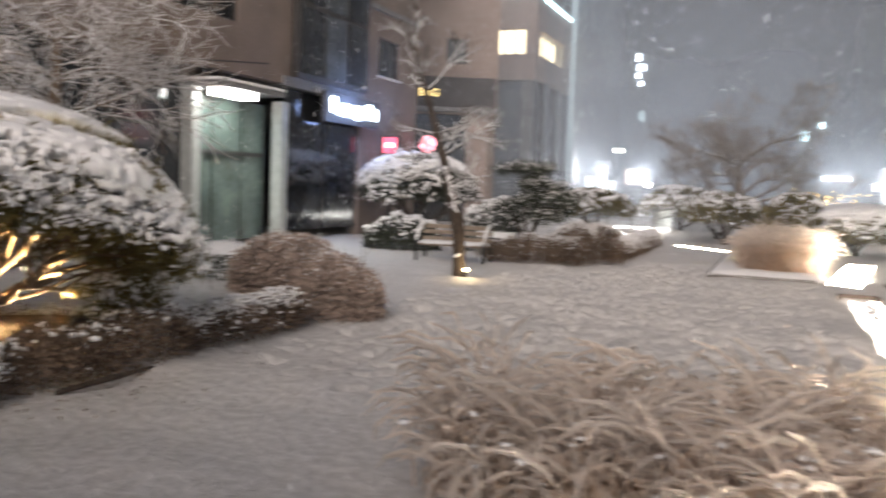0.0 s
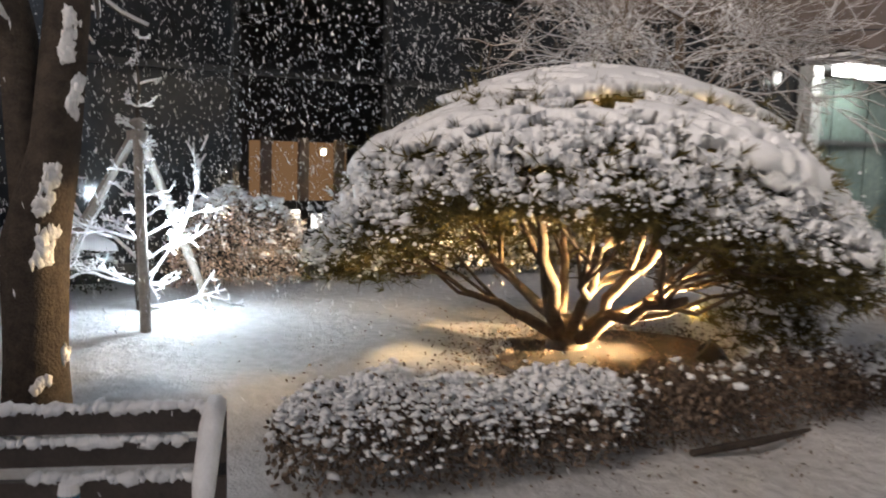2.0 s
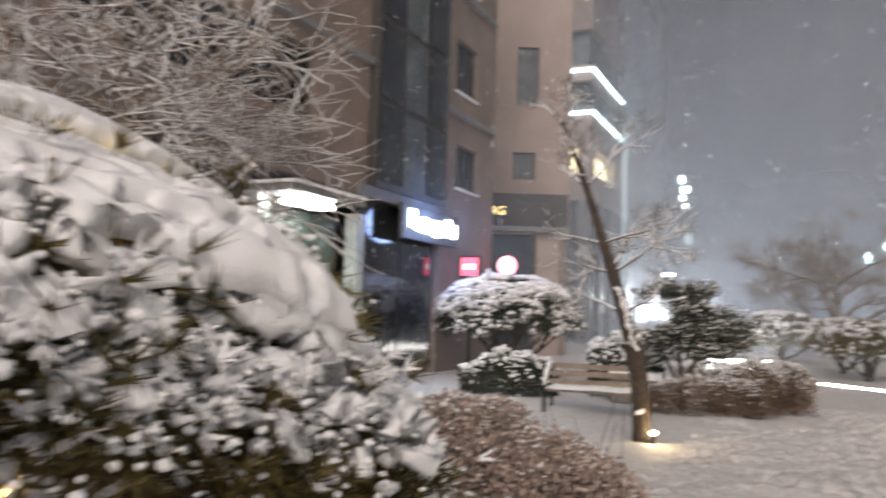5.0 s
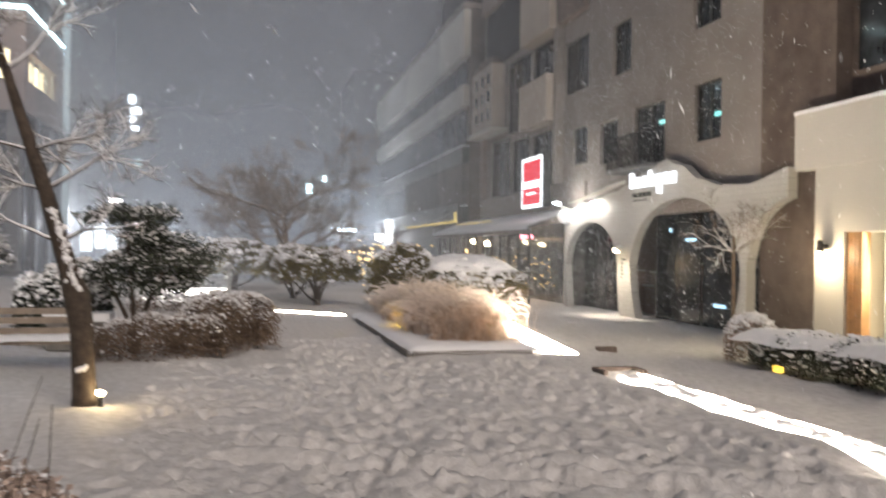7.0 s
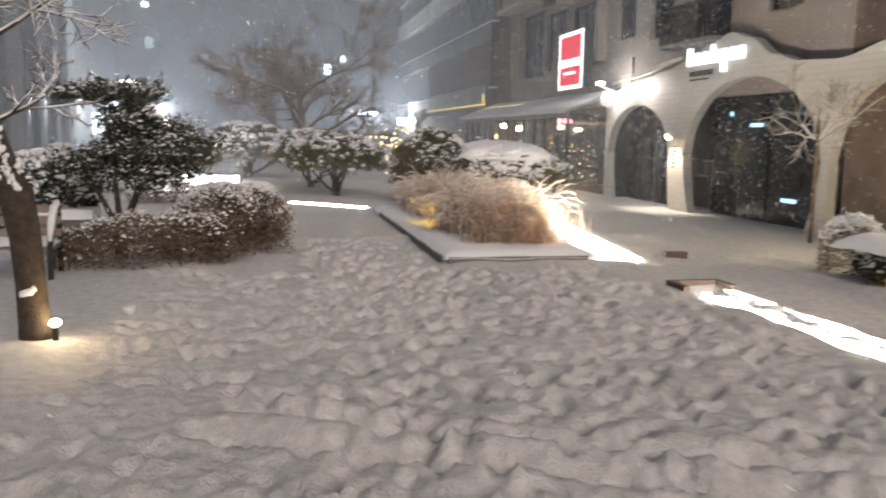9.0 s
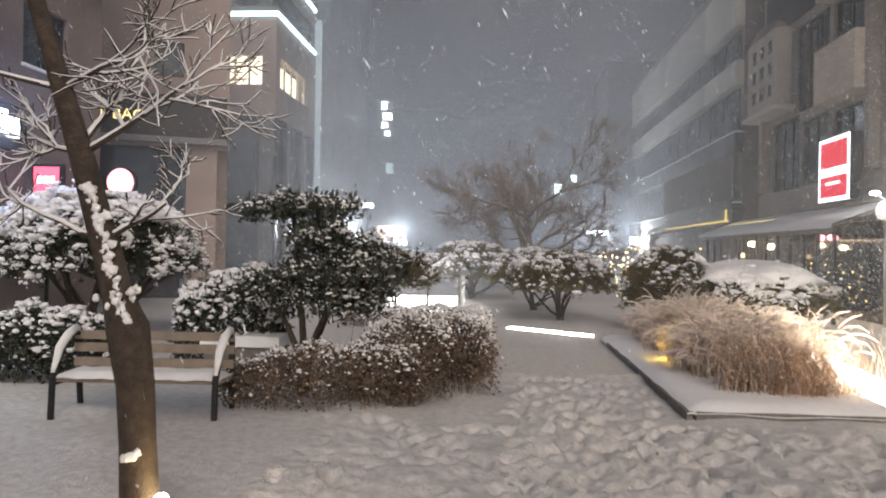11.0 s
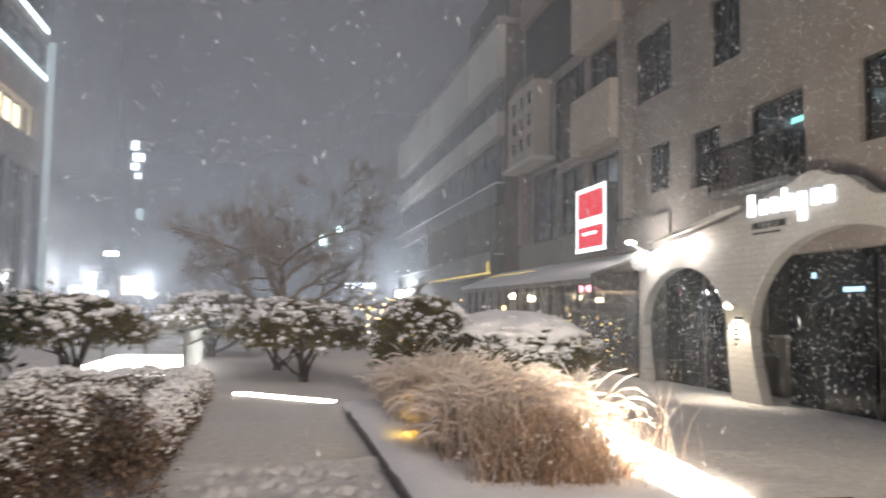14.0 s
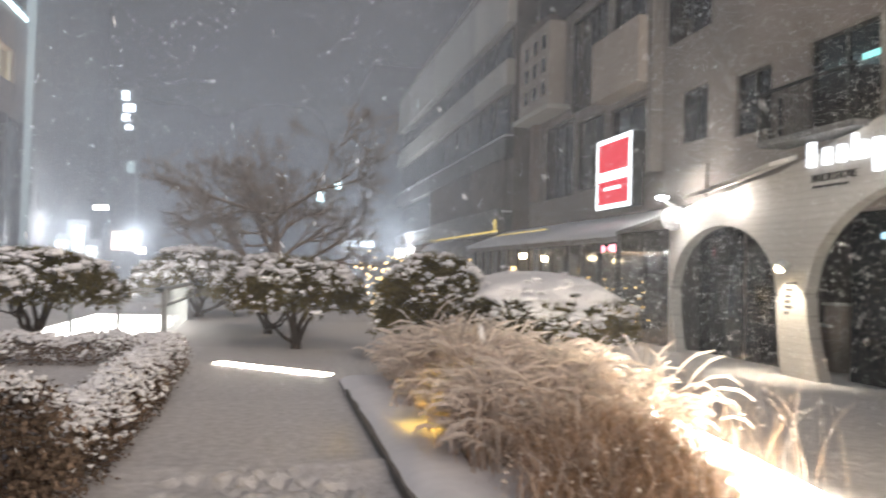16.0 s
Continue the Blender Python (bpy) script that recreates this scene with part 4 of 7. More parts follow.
def bay_box(y0, y1, z0, z1, d, m, name, label=""):
    q = MB()
    q.box(XD - d, XD - 0.01, y0, y1, z0, z1)
    return part(name, q, m, db, label)


tan_bay = bay_box(30.4, 33.55, 6.75, 9.5, 0.55, PALE_TAN, "box_bay", "tan box bay with small square openings")
for a in range(3):
    for c in range(3):
        q = MB()
        q.box(XD - 0.565, XD - 0.552, 30.75 + a * 0.9, 31.15 + a * 0.9, 7.2 + c * 0.75, 7.65 + c * 0.75)
        part("small_opening", q, GLASS_DARK, tan_bay)
q = MB()
q.add([(XD - 0.55, 30.4, 9.504), (XD - 0.02, 30.4, 9.504), (XD - 0.02, 33.55, 9.504), (XD - 0.55, 33.55, 9.504), (XD - 0.3, 31.2, 9.95), (XD - 0.02, 31.2, 9.95), (XD - 0.02, 33.2, 10.1), (XD - 0.3, 33.2, 10.1)], [(3, 2, 1, 0), (4, 5, 6, 7), (0, 1, 5, 4), (1, 2, 6, 5), (2, 3, 7, 6), (3, 0, 4, 7)])
part("sloped_bay_top", q, TAN_DARK, tan_bay)
bay_box(29.9, 33.6, 6.6, 6.746, 0.75, PALE, "bay_ledge")
bay_box(23.95, 26.85, 6.12, 7.72, 0.55, PALE_TAN, "box_bay", "grey box bay")
bay_box(23.75, 26.85, 9.22, 11.2, 0.55, PALE_TAN, "box_bay", "grey box bay")
bay_box(27.0, 33.0, 12.1, 13.2, 0.3, TAN, "box_bay")
# Flat dark sheet in place of a deep recess; its shade is the colour.
bay_box(27.05, 33.0, 9.6, 12.09, 0.06, DARKWALL, "recess_shade_panel")
bay_box(21.45, 23.6, 9.3, 12.6, 0.3, TAN_DARK, "box_bay")
bay_box(23.66, 23.94, 3.95, 15, 0.3, CONCRETE, "pier")
bay_box(32.75, 33.1, 3.95, 6.59, 0.25, TAN, "pier")
bay_box(21.4, 33.3, 3.05, 3.86, 0.16, CONCRETE, "fascia")
q = MB()
q.box(XD + 0.3, XD + 0.34, 21.7, 22.8, 4.5, 5.6)
part("pale_blind", q, CONCRETE, db, "pale blind behind the glass")
# red lit box sign
rs = thing("red_box_sign", "red and white illuminated box sign", "sign")
q = MB()
q.box(XD - 0.62, XD - 0.32, 24.0, 26.15, 3.15, 4.95)
part("housing", q, DARK_METAL, rs)
for y0, y1, z0, z1, m in ((24.0, 26.15, 3.15, 4.95, WHITE_PANEL), (24.15, 26.0, 4.1, 4.83, RED_PANEL), (24.15, 26.0, 3.27, 3.86, RED_PANEL), (24.6, 25.6, 3.62, 3.70, WHITE_PANEL)):
    q = MB()
    d = 0.004 if m is WHITE_PANEL and z1 - z0 > 1 else (0.012 if z1 - z0 > 0.2 else 0.02)
    q.box(XD - 0.62 - d, XD - 0.62 - d + 0.003, y0, y1, z0, z1)
    part("lit_panel", q, m, rs)
for z in (3.6, 4.5):
    q = MB()
    q.box(XD - 0.32, XD - 0.12, 25.0, 25.1, z, z + 0.06)
    part("bracket", q, DARK_METAL, rs)
# awning and the glowing terrace under it
aw = thing("awning", "grey canvas awning sagging with snow", "awning")
def sagging(lift, lip, out):
    q_, ends = MB(), np.linspace(22.3, 36.0, 61)
    for y in ends:
        sag = 0.05 * abs(math.sin((y - 22.4) / 1.05 * math.pi))
        q_.add([(XD - 0.2, y, 2.95 + lift), (XD - 0.95, y, 2.64 + lift - sag), (XD - out, y, 2.35 + lift - sag * 0.6), (XD - out, y, 2.35 + lift - lip - sag * 0.6)], [])
    q_.f.extend([(4 * i + j, 4 * i + 4 + j, 4 * i + 5 + j, 4 * i + 1 + j) for i in range(60) for j in range(3)])
    return q_


part("canvas", sagging(0.0, 0.15, 1.7), CANVAS, aw)
part("awning_snow", sagging(0.07, 0.09, 1.73), SNOW, aw, smooth=True)
for y in np.arange(22.4, 36, 1.05):
    q = MB()
    q.box(XD - 1.66, XD - 1.58, y - 0.05, y + 0.05, -0.2, 2.34)
    part("post", q, DARK_METAL, aw)
tg = MB()
tg.box(XD - 0.05, XD, 22.5, 33.1, -0.2, 2.58)
part("terrace_glazing", tg, GLASS_DARK, aw)
fy = MB()
rg = np.random.default_rng(11)
c = np.stack([rg.uniform(XD - 1.4, XD - 0.2, 130), rg.uniform(22.6, 36, 130), rg.uniform(0.4, 1.35, 130) ** 1.2], -1)
blobs(fy, c, rg.uniform(0.01, 0.022, 130), 1, 0.1)
structure("terrace_fairy_lights", fy, FAIRY, "warm fairy lights strung inside the terrace", "lights", kind="stuff")
for y, z, m in ((23.6, 2.1, PINK_GLOW), (24.3, 2.1, PINK_GLOW), (28.6, 1.9, WARM_GLOW), (30.5, 2.0, WARM_GLOW), (31.6, 1.6, FAIRY)):
    ls = thing("hanging_lantern", "small glowing lantern under the awning", "lamp", "lanterns under the awning")
    q = MB()
    blobs(q, [(XD - 1.2, y, z)], [0.1], 0.9, 0.0, ICO2)
    part("globe", q, m, ls)
    q = MB()
    q.tube([(XD - 1.2, y, z + 0.09), (XD - 1.2, y, 2.52)], 0.008, 5)
    part("cord", q, DARK_METAL, ls)

# longer block beyond with banded floors, and a yellow-lit canopy
fb = thing("banded_building", "grey block with pale floor bands and a yellow-lit canopy", "building")
XF = 9.9
q = MB()
q.box(XF, XF + 9, 35.8, 63, 0, 13.3)
part("wall", q, CONCRETE, fb)
# Set-back wall, with the gap's shade put into its dark colour.
q = MB()
q.box(XF + 1.0, XF + 9, 33.42, 35.78, 0, 13)
part("recess_wall", q, DARKWALL, fb, "recessed wall between blocks, coloured dark for its shade")
q = MB()
q.box(XF + 0.2, XF + 8, 36.2, 43.0, 13.62, 15.6)
part("roof_volume", q, DARKWALL, fb)
for z0, z1, m in ((2.95, 3.75, GREYWALL), (5.85, 6.65, GREYWALL), (8.64, 9.62, PALE), (11.05, 13.3, PALE)):
    q = MB()
    q.box(XF - 0.35, XF - 0.01, 35.75, 63.1, z0, z1)
    part("floor_band", q, m, fb)
    if z0 < 6:
        q = MB()
        q.box(XF - 0.38, XF - 0.02, 35.75, 63.1, z1 + 0.004, z1 + 0.07)
        part("band_snow", q, SNOW, fb)
q = MB()
q.box(XF - 0.4, XF + 9, 35.7, 63.2, 13.304, 13.6)
part("parapet", q, CONCRETE, fb)
for z0, z1 in ((6.7, 8.6), (9.7, 11.0)):
    for j in range(11):
        q = MB()
        q.box(XF - 0.05, XF - 0.02, 36.2 + j * 2.4, 38.3 + j * 2.4, z0 + 0.1, z1 - 0.1)
        part("window", q, GLASS_GREY, fb)
for j in range(48):
    q = MB()
    q.box(XF - 0.32, XF - 0.26, 36.2 + j * 0.31, 36.32 + j * 0.31, 3.83, 5.84)
    part("slat", q, CONCRETE, fb)
for j in range(4):
    q = MB()
    q.box(XF - 0.06, XF - 0.02, 51.6 + j * 2.8, 54.0 + j * 2.8, 3.9, 5.8)
    part("window", q, GLASS_GREY, fb)
q = MB()
q.box(XF - 0.3, XF - 0.02, 55.0, 59.6, 0.1, 2.9)
part("pale_panel", q, PALE, fb, "pale tall door panel")
q = MB()
q.box(XF - 0.5, XF - 0.36, 35.9, 49.5, 2.9, 3.9)
part("canopy_fascia", q, GREYWALL, fb)
for y0, y1, z0, z1 in ((35.9, 49.2, 3.0, 3.06), (30.2, 35.7, 2.8, 2.86), (36.2, 36.28, 3.06, 3.5)):
    q = MB()
    q.box(XF - 0.57, XF - 0.51, y0, y1, z0, z1)
    part("yellow_light_line", q, YELLOW_GLOW, fb)
far_block("far_grey_block", "long grey distant block in falling snow", 8.6, 24, 70, 90, 17, 4, -1, FARWALL, FAR_GLASS)

# distant shop fronts and lamps
def far_light(name, label, category, x, y, z, w, h, m, pole=False):
    t = thing(name, label, category, "distant street lights" if pole else "")
    s_ = MB()
    s_.box(x - w / 2, x + w / 2, y, y + 0.1, z, z + h)
    part("lit_face", s_, m, t)
    s_ = MB()
    if pole:
        s_.tube([(x, y + 0.15, -0.1), (x, y + 0.15, z)], 0.07, 6)
    else:
        s_.box(x - w / 2 - 0.3, x + w / 2 + 0.3, y + 0.12, y + 0.6, -0.1, z + h + 0.4)
    part("pole" if pole else "front", s_, DARK_METAL if pole else FARWALL, t)


for x_, w_, z_, h_ in ((-11.7, 0.9, 1.2, 1.5), (-10.7, 0.7, 1.4, 2.2), (-9.9, 0.6, 1.2, 1.2)):
    far_light("distant_shop", "brightly lit white shop front far off", "shop", x_, 60, z_, w_, h_, glow("far_shop_light", (0.85, 0.93, 1.0), 2.4))
far_light("distant_shop", "pinkish lit shop front far off", "shop", -8.6, 64, 2.2, 1.8, 1.3, glow("far_pink_light", (1.0, 0.75, 0.65), 1.8))
far_light("distant_street_lamp", "distant white street lamp", "street lamp", -7.0, 60, 2.0, 0.5, 0.35, WHITE_GLOW, True)
far_light("distant_street_lamp", "distant white street lamp", "street lamp", 9.4, 60, 2.3, 0.6, 0.5, WHITE_GLOW, True)
far_light("distant_street_lamp", "distant white street lamp", "street lamp", -10.6, 66, 5.0, 0.9, 0.3, WHITE_GLOW, True)
far_light("distant_sign", "cold blue distant shop sign", "sign", 6.6, 60, 2.9, 2.0, 0.35, LOGO_GLOW)
far_light("distant_sign", "cold blue distant shop sign", "sign", 4.4, 66, 6.2, 0.5, 0.8, LED_GLOW)
far_light("distant_sign", "cold blue distant shop sign", "sign", 5.6, 66, 7.2, 0.4, 0.5, LED_GLOW)

# unseen wall behind the walk, added to shade the left facade and near ground
q = MB()
q.box(-12, -4.2, -12.0, -11.6, -0.3, 13)
q.box(-4.2, 5.2, -12.0, -11.6, -0.3, 4.8)
structure("light_blocker_south", q, CONCRETE, "unseen grey wall added to block the low light", "wall")

# ---- planting ----
def limb_paths(rng, base, direction, length, radius, depth, out, droop=0.0, spread=0.6, kids=(2, 4), taper=0.62, lift=0.12):
    """Branches as lists of (points, radii), each shorter and thinner than the one that bears it."""
    d = Vector(direction).normalized()
    p = Vector(base)
    n = 5
    pts, rad = [p.copy()], [radius]
    for i in range(n):
        d = (d + Vector(rng.normal(0, 0.13, 3)) + Vector((0, 0, lift - droop))).normalized()
        p = p + d * (length / n)
        pts.append(p.copy())
        rad.append(radius * (1 - 0.55 * (i + 1) / n))
    out.append((pts, rad))
    if depth <= 0:
        return
    for _ in range(int(rng.integers(kids[0], kids[1] + 1))):
        i = int(rng.integers(2, n + 1))
        dd = (Vector(pts[i]) - Vector(pts[i - 1])).normalized()
        nd = (dd + Vector(rng.normal(0, spread, 3))).normalized()
        limb_paths(rng, pts[i], nd, length * taper * rng.uniform(0.75, 1.2), rad[i] * 0.72, depth - 1, out, droop, spread, kids, taper, lift)


def snow_on(mb, limbs, thick=1.0, min_len=0.0):
    """Snow lying along the upper side of branches."""
    for pts, rad in limbs:
        d = Vector(pts[-1]) - Vector(pts[0])
        if d.length < min_len or abs(d.normalized().z) > 0.93:
            continue
        q = [Vector(p) + Vector((0, 0, r * 0.55 + 0.006 * thick)) for p, r in zip(pts, rad)]
        mb.tube(q, [r * 0.85 + 0.008 * thick for r in rad], 5)


def bare_tree(name, label, base, trunk, seed, starts, lengths, depth, bark, snow=1.0, spread=0.6, kids=(2, 4), lift=0.12, taper=0.62, group="", twig=0.004):
    """trunk: points with radii; starts: indices along it from which limbs leave."""
    rng = np.random.default_rng(seed)
    t = thing(name, label, "tree", group)
    tr = MB()
    tr.tube([p for p, r in trunk], [r for p, r in trunk], 12)
    part("trunk", tr, bark, t, smooth=True)
    limbs = []
    for i, direction, ln, rd in starts:
        limb_paths(rng, trunk[i][0], direction, ln * lengths, rd, depth, limbs, 0, spread, kids, taper, lift)
    br_ = MB()
    for pts, rad in limbs:
        br_.tube(pts, [max(r, twig) for r in rad], 5, False)
    part("branchwork", br_, bark, t, smooth=True, kind="stuff")
    if snow:
        sm = MB()
        snow_on(sm, limbs, snow)
        part("branch_snow", sm, SNOW_CLOT, t, "snow lying along the branches", True, "stuff")
    return t


def hedge(name, label, line, width, tall, leaf, dens, clots, seed, cat="hedge", clot_size=0.03, leaf_size=0.035, top_snow=0.0, round_=0.5, sink=0.02):
    """A clipped run of small leaves with snow caught on top; line: points of its middle on the ground."""
    rng = np.random.default_rng(seed)
    line = [np.array(p, float) for p in line]
    seg = [np.linalg.norm(b - a) for a, b in zip(line, line[1:])]
    total = sum(seg)
    foot = 0.2 if round_ > 0.7 else 0.55
    t = thing(name, label, cat)
    lm, sm, tw = MB(), MB(), MB()

    def sample(k):
        s = rng.uniform(0, total, k)
        pos, nrm = np.zeros((k, 2)), np.zeros((k, 2))
        acc = 0
        for a, b, L in zip(line, line[1:], seg):
            m_ = (s >= acc) & (s <= acc + L)
            u = (s[m_] - acc) / L
            pos[m_] = a + (b - a) * u[:, None]
            nrm[m_] = np.array([-(b - a)[1], (b - a)[0]]) / L
            acc += L
        end_ = np.minimum(s, total - s) / (width * round_ + 1e-6)
        return s, pos, nrm, np.clip(end_, 0.05, 1) ** 0.5
    k = int(total * dens)
    s, pos, nrm, end_ = sample(k)
    bulge = 1 + 0.06 * np.sin(s * 2.3 + seed) + 0.06 * np.sin(s * 6.1 + 2 * seed) + 0.05 * np.sin(s * 14.7 + 3 * seed)
    ang = rng.uniform(0, math.pi, k)
    rr = 1 - rng.uniform(0, 1, k) ** 2.2 * 0.55
    off = np.cos(ang) * rr * width / 2 * bulge * end_
    up = (np.abs(np.sin(ang)) ** 0.45) * rr * tall * bulge * (foot + (1 - foot) * end_)
    low = rng.uniform(0, 1, k) < 0.4
    up[low] *= rng.uniform(0.05, 1, low.sum())
    P = np.stack([pos[:, 0] + nrm[:, 0] * off, pos[:, 1] + nrm[:, 1] * off, up], -1)
    P += rng.normal(0, 0.028, P.shape) * np.array([1, 1, 0.8])
    P[:, 2] = np.maximum(P[:, 2], 0.0) + height(P[:, 0], P[:, 1]) + sink
    leaves(lm, P, leaf_size, rng, 0.6)
    for _ in range(int(total * 9)):
        s1, p1, n1, e1 = sample(1)
        o = rng.uniform(-0.3, 0.3) * width
        x, y = p1[0] + n1[0] * o
        g = hz(x, y)
        tw.tube([(x, y, g - 0.03), (x + rng.normal(0, 0.05), y + rng.normal(0, 0.05), g + tall * 0.5), (x + rng.normal(0, 0.1), y + rng.normal(0, 0.1), g + tall * rng.uniform(0.8, 1.04))], [0.005, 0.004, 0.002], 4, False)
    part("twigwork", tw, BARK, t, kind="stuff")
    part("foliage", lm, leaf, t, kind="stuff")
    k = int(total * clots)
    if k:
        s, pos, nrm, end_ = sample(k)
        bulge = 1 + 0.06 * np.sin(s * 2.3 + seed) + 0.06 * np.sin(s * 6.1 + 2 * seed) + 0.05 * np.sin(s * 14.7 + 3 * seed)
        ang = rng.uniform(0.08, math.pi - 0.08, k)
        off = np.cos(ang) * width / 2 * bulge * end_
        up = (np.sin(ang) ** 0.5) * tall * bulge * (foot + (1 - foot) * end_) + 0.01
        keep = rng.uniform(0, 1, k) < (0.12 + 0.88 * np.sin(ang) ** 3)
        P = np.stack([pos[:, 0] + nrm[:, 0] * off, pos[:, 1] + nrm[:, 1] * off, up], -1)[keep]
        P[:, 2] += height(P[:, 0], P[:, 1]) + sink
        P += rng.normal(0, 0.02, P.shape)
        blobs(sm, P, np.clip(rng.lognormal(-0.1, 0.36, len(P)), 0.35, 1.9) * clot_size, 0.62, 0.3, ICO1, rng)
        part("snow", sm, SNOW_CLOT, t, "clots of snow on the twigs", True, "stuff")
    if top_snow:
        cap = MB()
        for a, b in zip(line, line[1:]):
            L = np.linalg.norm(b - a)
            u = (b - a) / L
            nn = np.array([-u[1], u[0]])
            m1, m2 = int(L / 0.12) + 1, 8
            g_ = np.zeros((m1 + 1, m2 + 1, 3))
            for i in range(m1 + 1):
                for j in range(m2 + 1):
                    q = (j / m2 - 0.5) * 2
                    e_ = min(1, min(i, m1 - i) * 0.12 / 0.2)
                    xy = a + u * L * i / m1 + nn * q * width * 0.52
                    g_[i, j] = (*xy, hz(*xy) + tall * (1 - (0.16 + 0.1 * noise.noise((xy[0] * 2, xy[1] * 2, 7))) * q ** 4) - 0.05 + (top_snow * (1 + 0.55 * noise.noise((xy[0] * 1.1, xy[1] * 1.1, seed + 3))) + 0.035 * noise.noise((xy[0] * 3.5, xy[1] * 3.5, seed))) * (1 - q ** 6) * e_)
            V = g_.reshape(-1, 3)
            F = [(i * (m2 + 1) + j, (i + 1) * (m2 + 1) + j, (i + 1) * (m2 + 1) + j + 1, i * (m2 + 1) + j + 1) for i in range(m1) for j in range(m2)]
            cap.add(V, F)
        part("snow_cap", cap, SNOW, t, "smooth snow cap", True)
    return t


def dome_pine(name, label, base, radius, rim, top, seed, tufts, lumps, needle, stems=9, cap=True, group=""):
    """A clipped umbrella pine: spreading stems, a shell of needle tufts, and a broken cap of snow."""
    rng = np.random.default_rng(seed)
    t = thing(name, label, "tree", group)
    bx, by, bz = base
    cx_, cy_ = bx, by

    def lump(th, ph):
        return 1 + 0.055 * math.sin(3 * th + seed) + 0.045 * math.sin(5 * th + 2.1 * seed + 4 * ph) + 0.035 * math.sin(9 * th - 7 * ph + seed)

    def shell(th, ph, s=1.0):
        """th: round; ph: 0 at the rim, pi/2 at the top."""
        q = lump(th, ph) * s
        return (cx_ + radius * q * math.cos(ph) ** 0.8 * math.cos(th), cy_ + radius * q * math.cos(ph) ** 0.8 * math.sin(th), bz + rim + (top - rim) * math.sin(ph) ** 0.9 * (0.75 + 0.25 * q))
    # stems
    stem = MB()
    stem.tube([(bx, by, bz - 0.1), (bx, by, bz + 0.06), (bx + 0.02, by, bz + 0.2)], [0.17 * radius / 1.9, 0.145 * radius / 1.9, 0.12 * radius / 1.9], 12)
    part("trunk", stem, BARK, t, smooth=True)
    for k in range(stems):
        th = 2 * math.pi * (k + rng.uniform(-0.2, 0.2)) / stems
        ph = rng.uniform(0.12, 1.15)
        e_ = Vector(shell(th, ph, 0.86))
        s_ = Vector((bx + 0.05 * math.cos(th), by + 0.05 * math.sin(th), bz + 0.1))
        lb_ = MB()
        pts = []
        for i in range(7):
            u = i / 6
            p = s_.lerp(e_, u)
            p.z += 0.10 * math.sin(u * math.pi) * (1 if ph > 0.5 else -0.6) * radius
            p += Vector(rng.normal(0, 0.02, 3)) * radius * (0 < i < 6)
            pts.append(p)
        r0 = 0.058 * radius / 1.9 * rng.uniform(0.8, 1.3)
        lb_.tube(pts, [r0 * (1 - 0.8 * i / 6) for i in range(7)], 7)
        for q in range(4):
            i = int(rng.integers(3, 6))
            e2 = Vector(shell(th + rng.normal(0, 0.35), min(1.4, max(0.05, ph + rng.normal(0, 0.3))), 0.9))
            m_ = pts[i].lerp(e2, 0.5) + Vector(rng.normal(0, 0.05, 3))
            lb_.tube([pts[i], m_, e2], [r0 * 0.45, r0 * 0.3, r0 * 0.12], 5, False)
        part("limb", lb_, BARK, t, smooth=True)
    # needle tufts through the shell
    th, ph = rng.uniform(0, 2 * math.pi, tufts), np.arcsin(rng.uniform(0, 1, tufts) ** 0.9)
    dep = 1 - rng.uniform(0, 1, tufts) ** 1.6 * 0.42 - 0.11 * (ph > 0.6)
    P = np.array([shell(a, b_, s_) for a, b_, s_ in zip(th, ph, dep)])
    drop = (rng.uniform(0, 1, tufts) < 0.25) & (ph < 0.35)
    P[drop, 2] -= rng.uniform(0, 0.22, drop.sum()) * (top - rim) / 1.6
    out = np.stack([np.cos(th) * np.cos(ph), np.sin(th) * np.cos(ph), 0.4 + 0 * th], -1)
    nm_ = MB()
    needles(nm_, P, 0.13, 8, rng, out * 0.8, 0.011)
    part("needle_mass", nm_, needle, t, kind="stuff")
    # snow: pads lying on the tufts, ragged with small clots
    pads = lumps // 8
    th, ph = rng.uniform(0, 2 * math.pi, pads), np.arcsin(rng.uniform(0, 1, pads) ** 0.85)
    gaps = np.array([noise.noise((2.6 * math.cos(a) * math.cos(b_) + seed, 2.6 * math.sin(a) * math.cos(b_), 2.6 * b_)) for a, b_ in zip(th, ph)])
    keep = (rng.uniform(0, 1, pads) < 0.6 + 0.4 * np.sin(ph)) & (gaps < 0.14 + 0.14 * np.sin(ph))
    th, ph = th[keep], ph[keep]
    k_ = radius / 1.78 * 1.5
    P = np.array([shell(a, b_, 0.985 + 0.02 * rng.normal()) for a, b_ in zip(th, ph)])
    sz = k_ * (0.022 + 0.036 * np.sin(ph) * rng.uniform(0.3, 1.0, len(ph)) + rng.exponential(0.012, len(ph)))
    sm = MB()
    blobs(sm, P, sz, 0.5, 0.13, ICO2, rng)
    per = 14
    Q, R = np.repeat(P, per, axis=0), np.repeat(sz, per)
    off = rng.normal(0, 1, (len(Q), 3)) * np.array([0.95, 0.95, 0.55]) * R[:, None]
    off[:, 2] -= 0.35 * np.hypot(off[:, 0], off[:, 1])
    blobs(sm, Q + off, R * rng.uniform(0.12, 0.42, len(Q)), 0.65, 0.25, ICO1, rng)
    part("clinging_snow", sm, SNOW_CLOT, t, "lumpy snow clinging to the needles", True, "stuff")
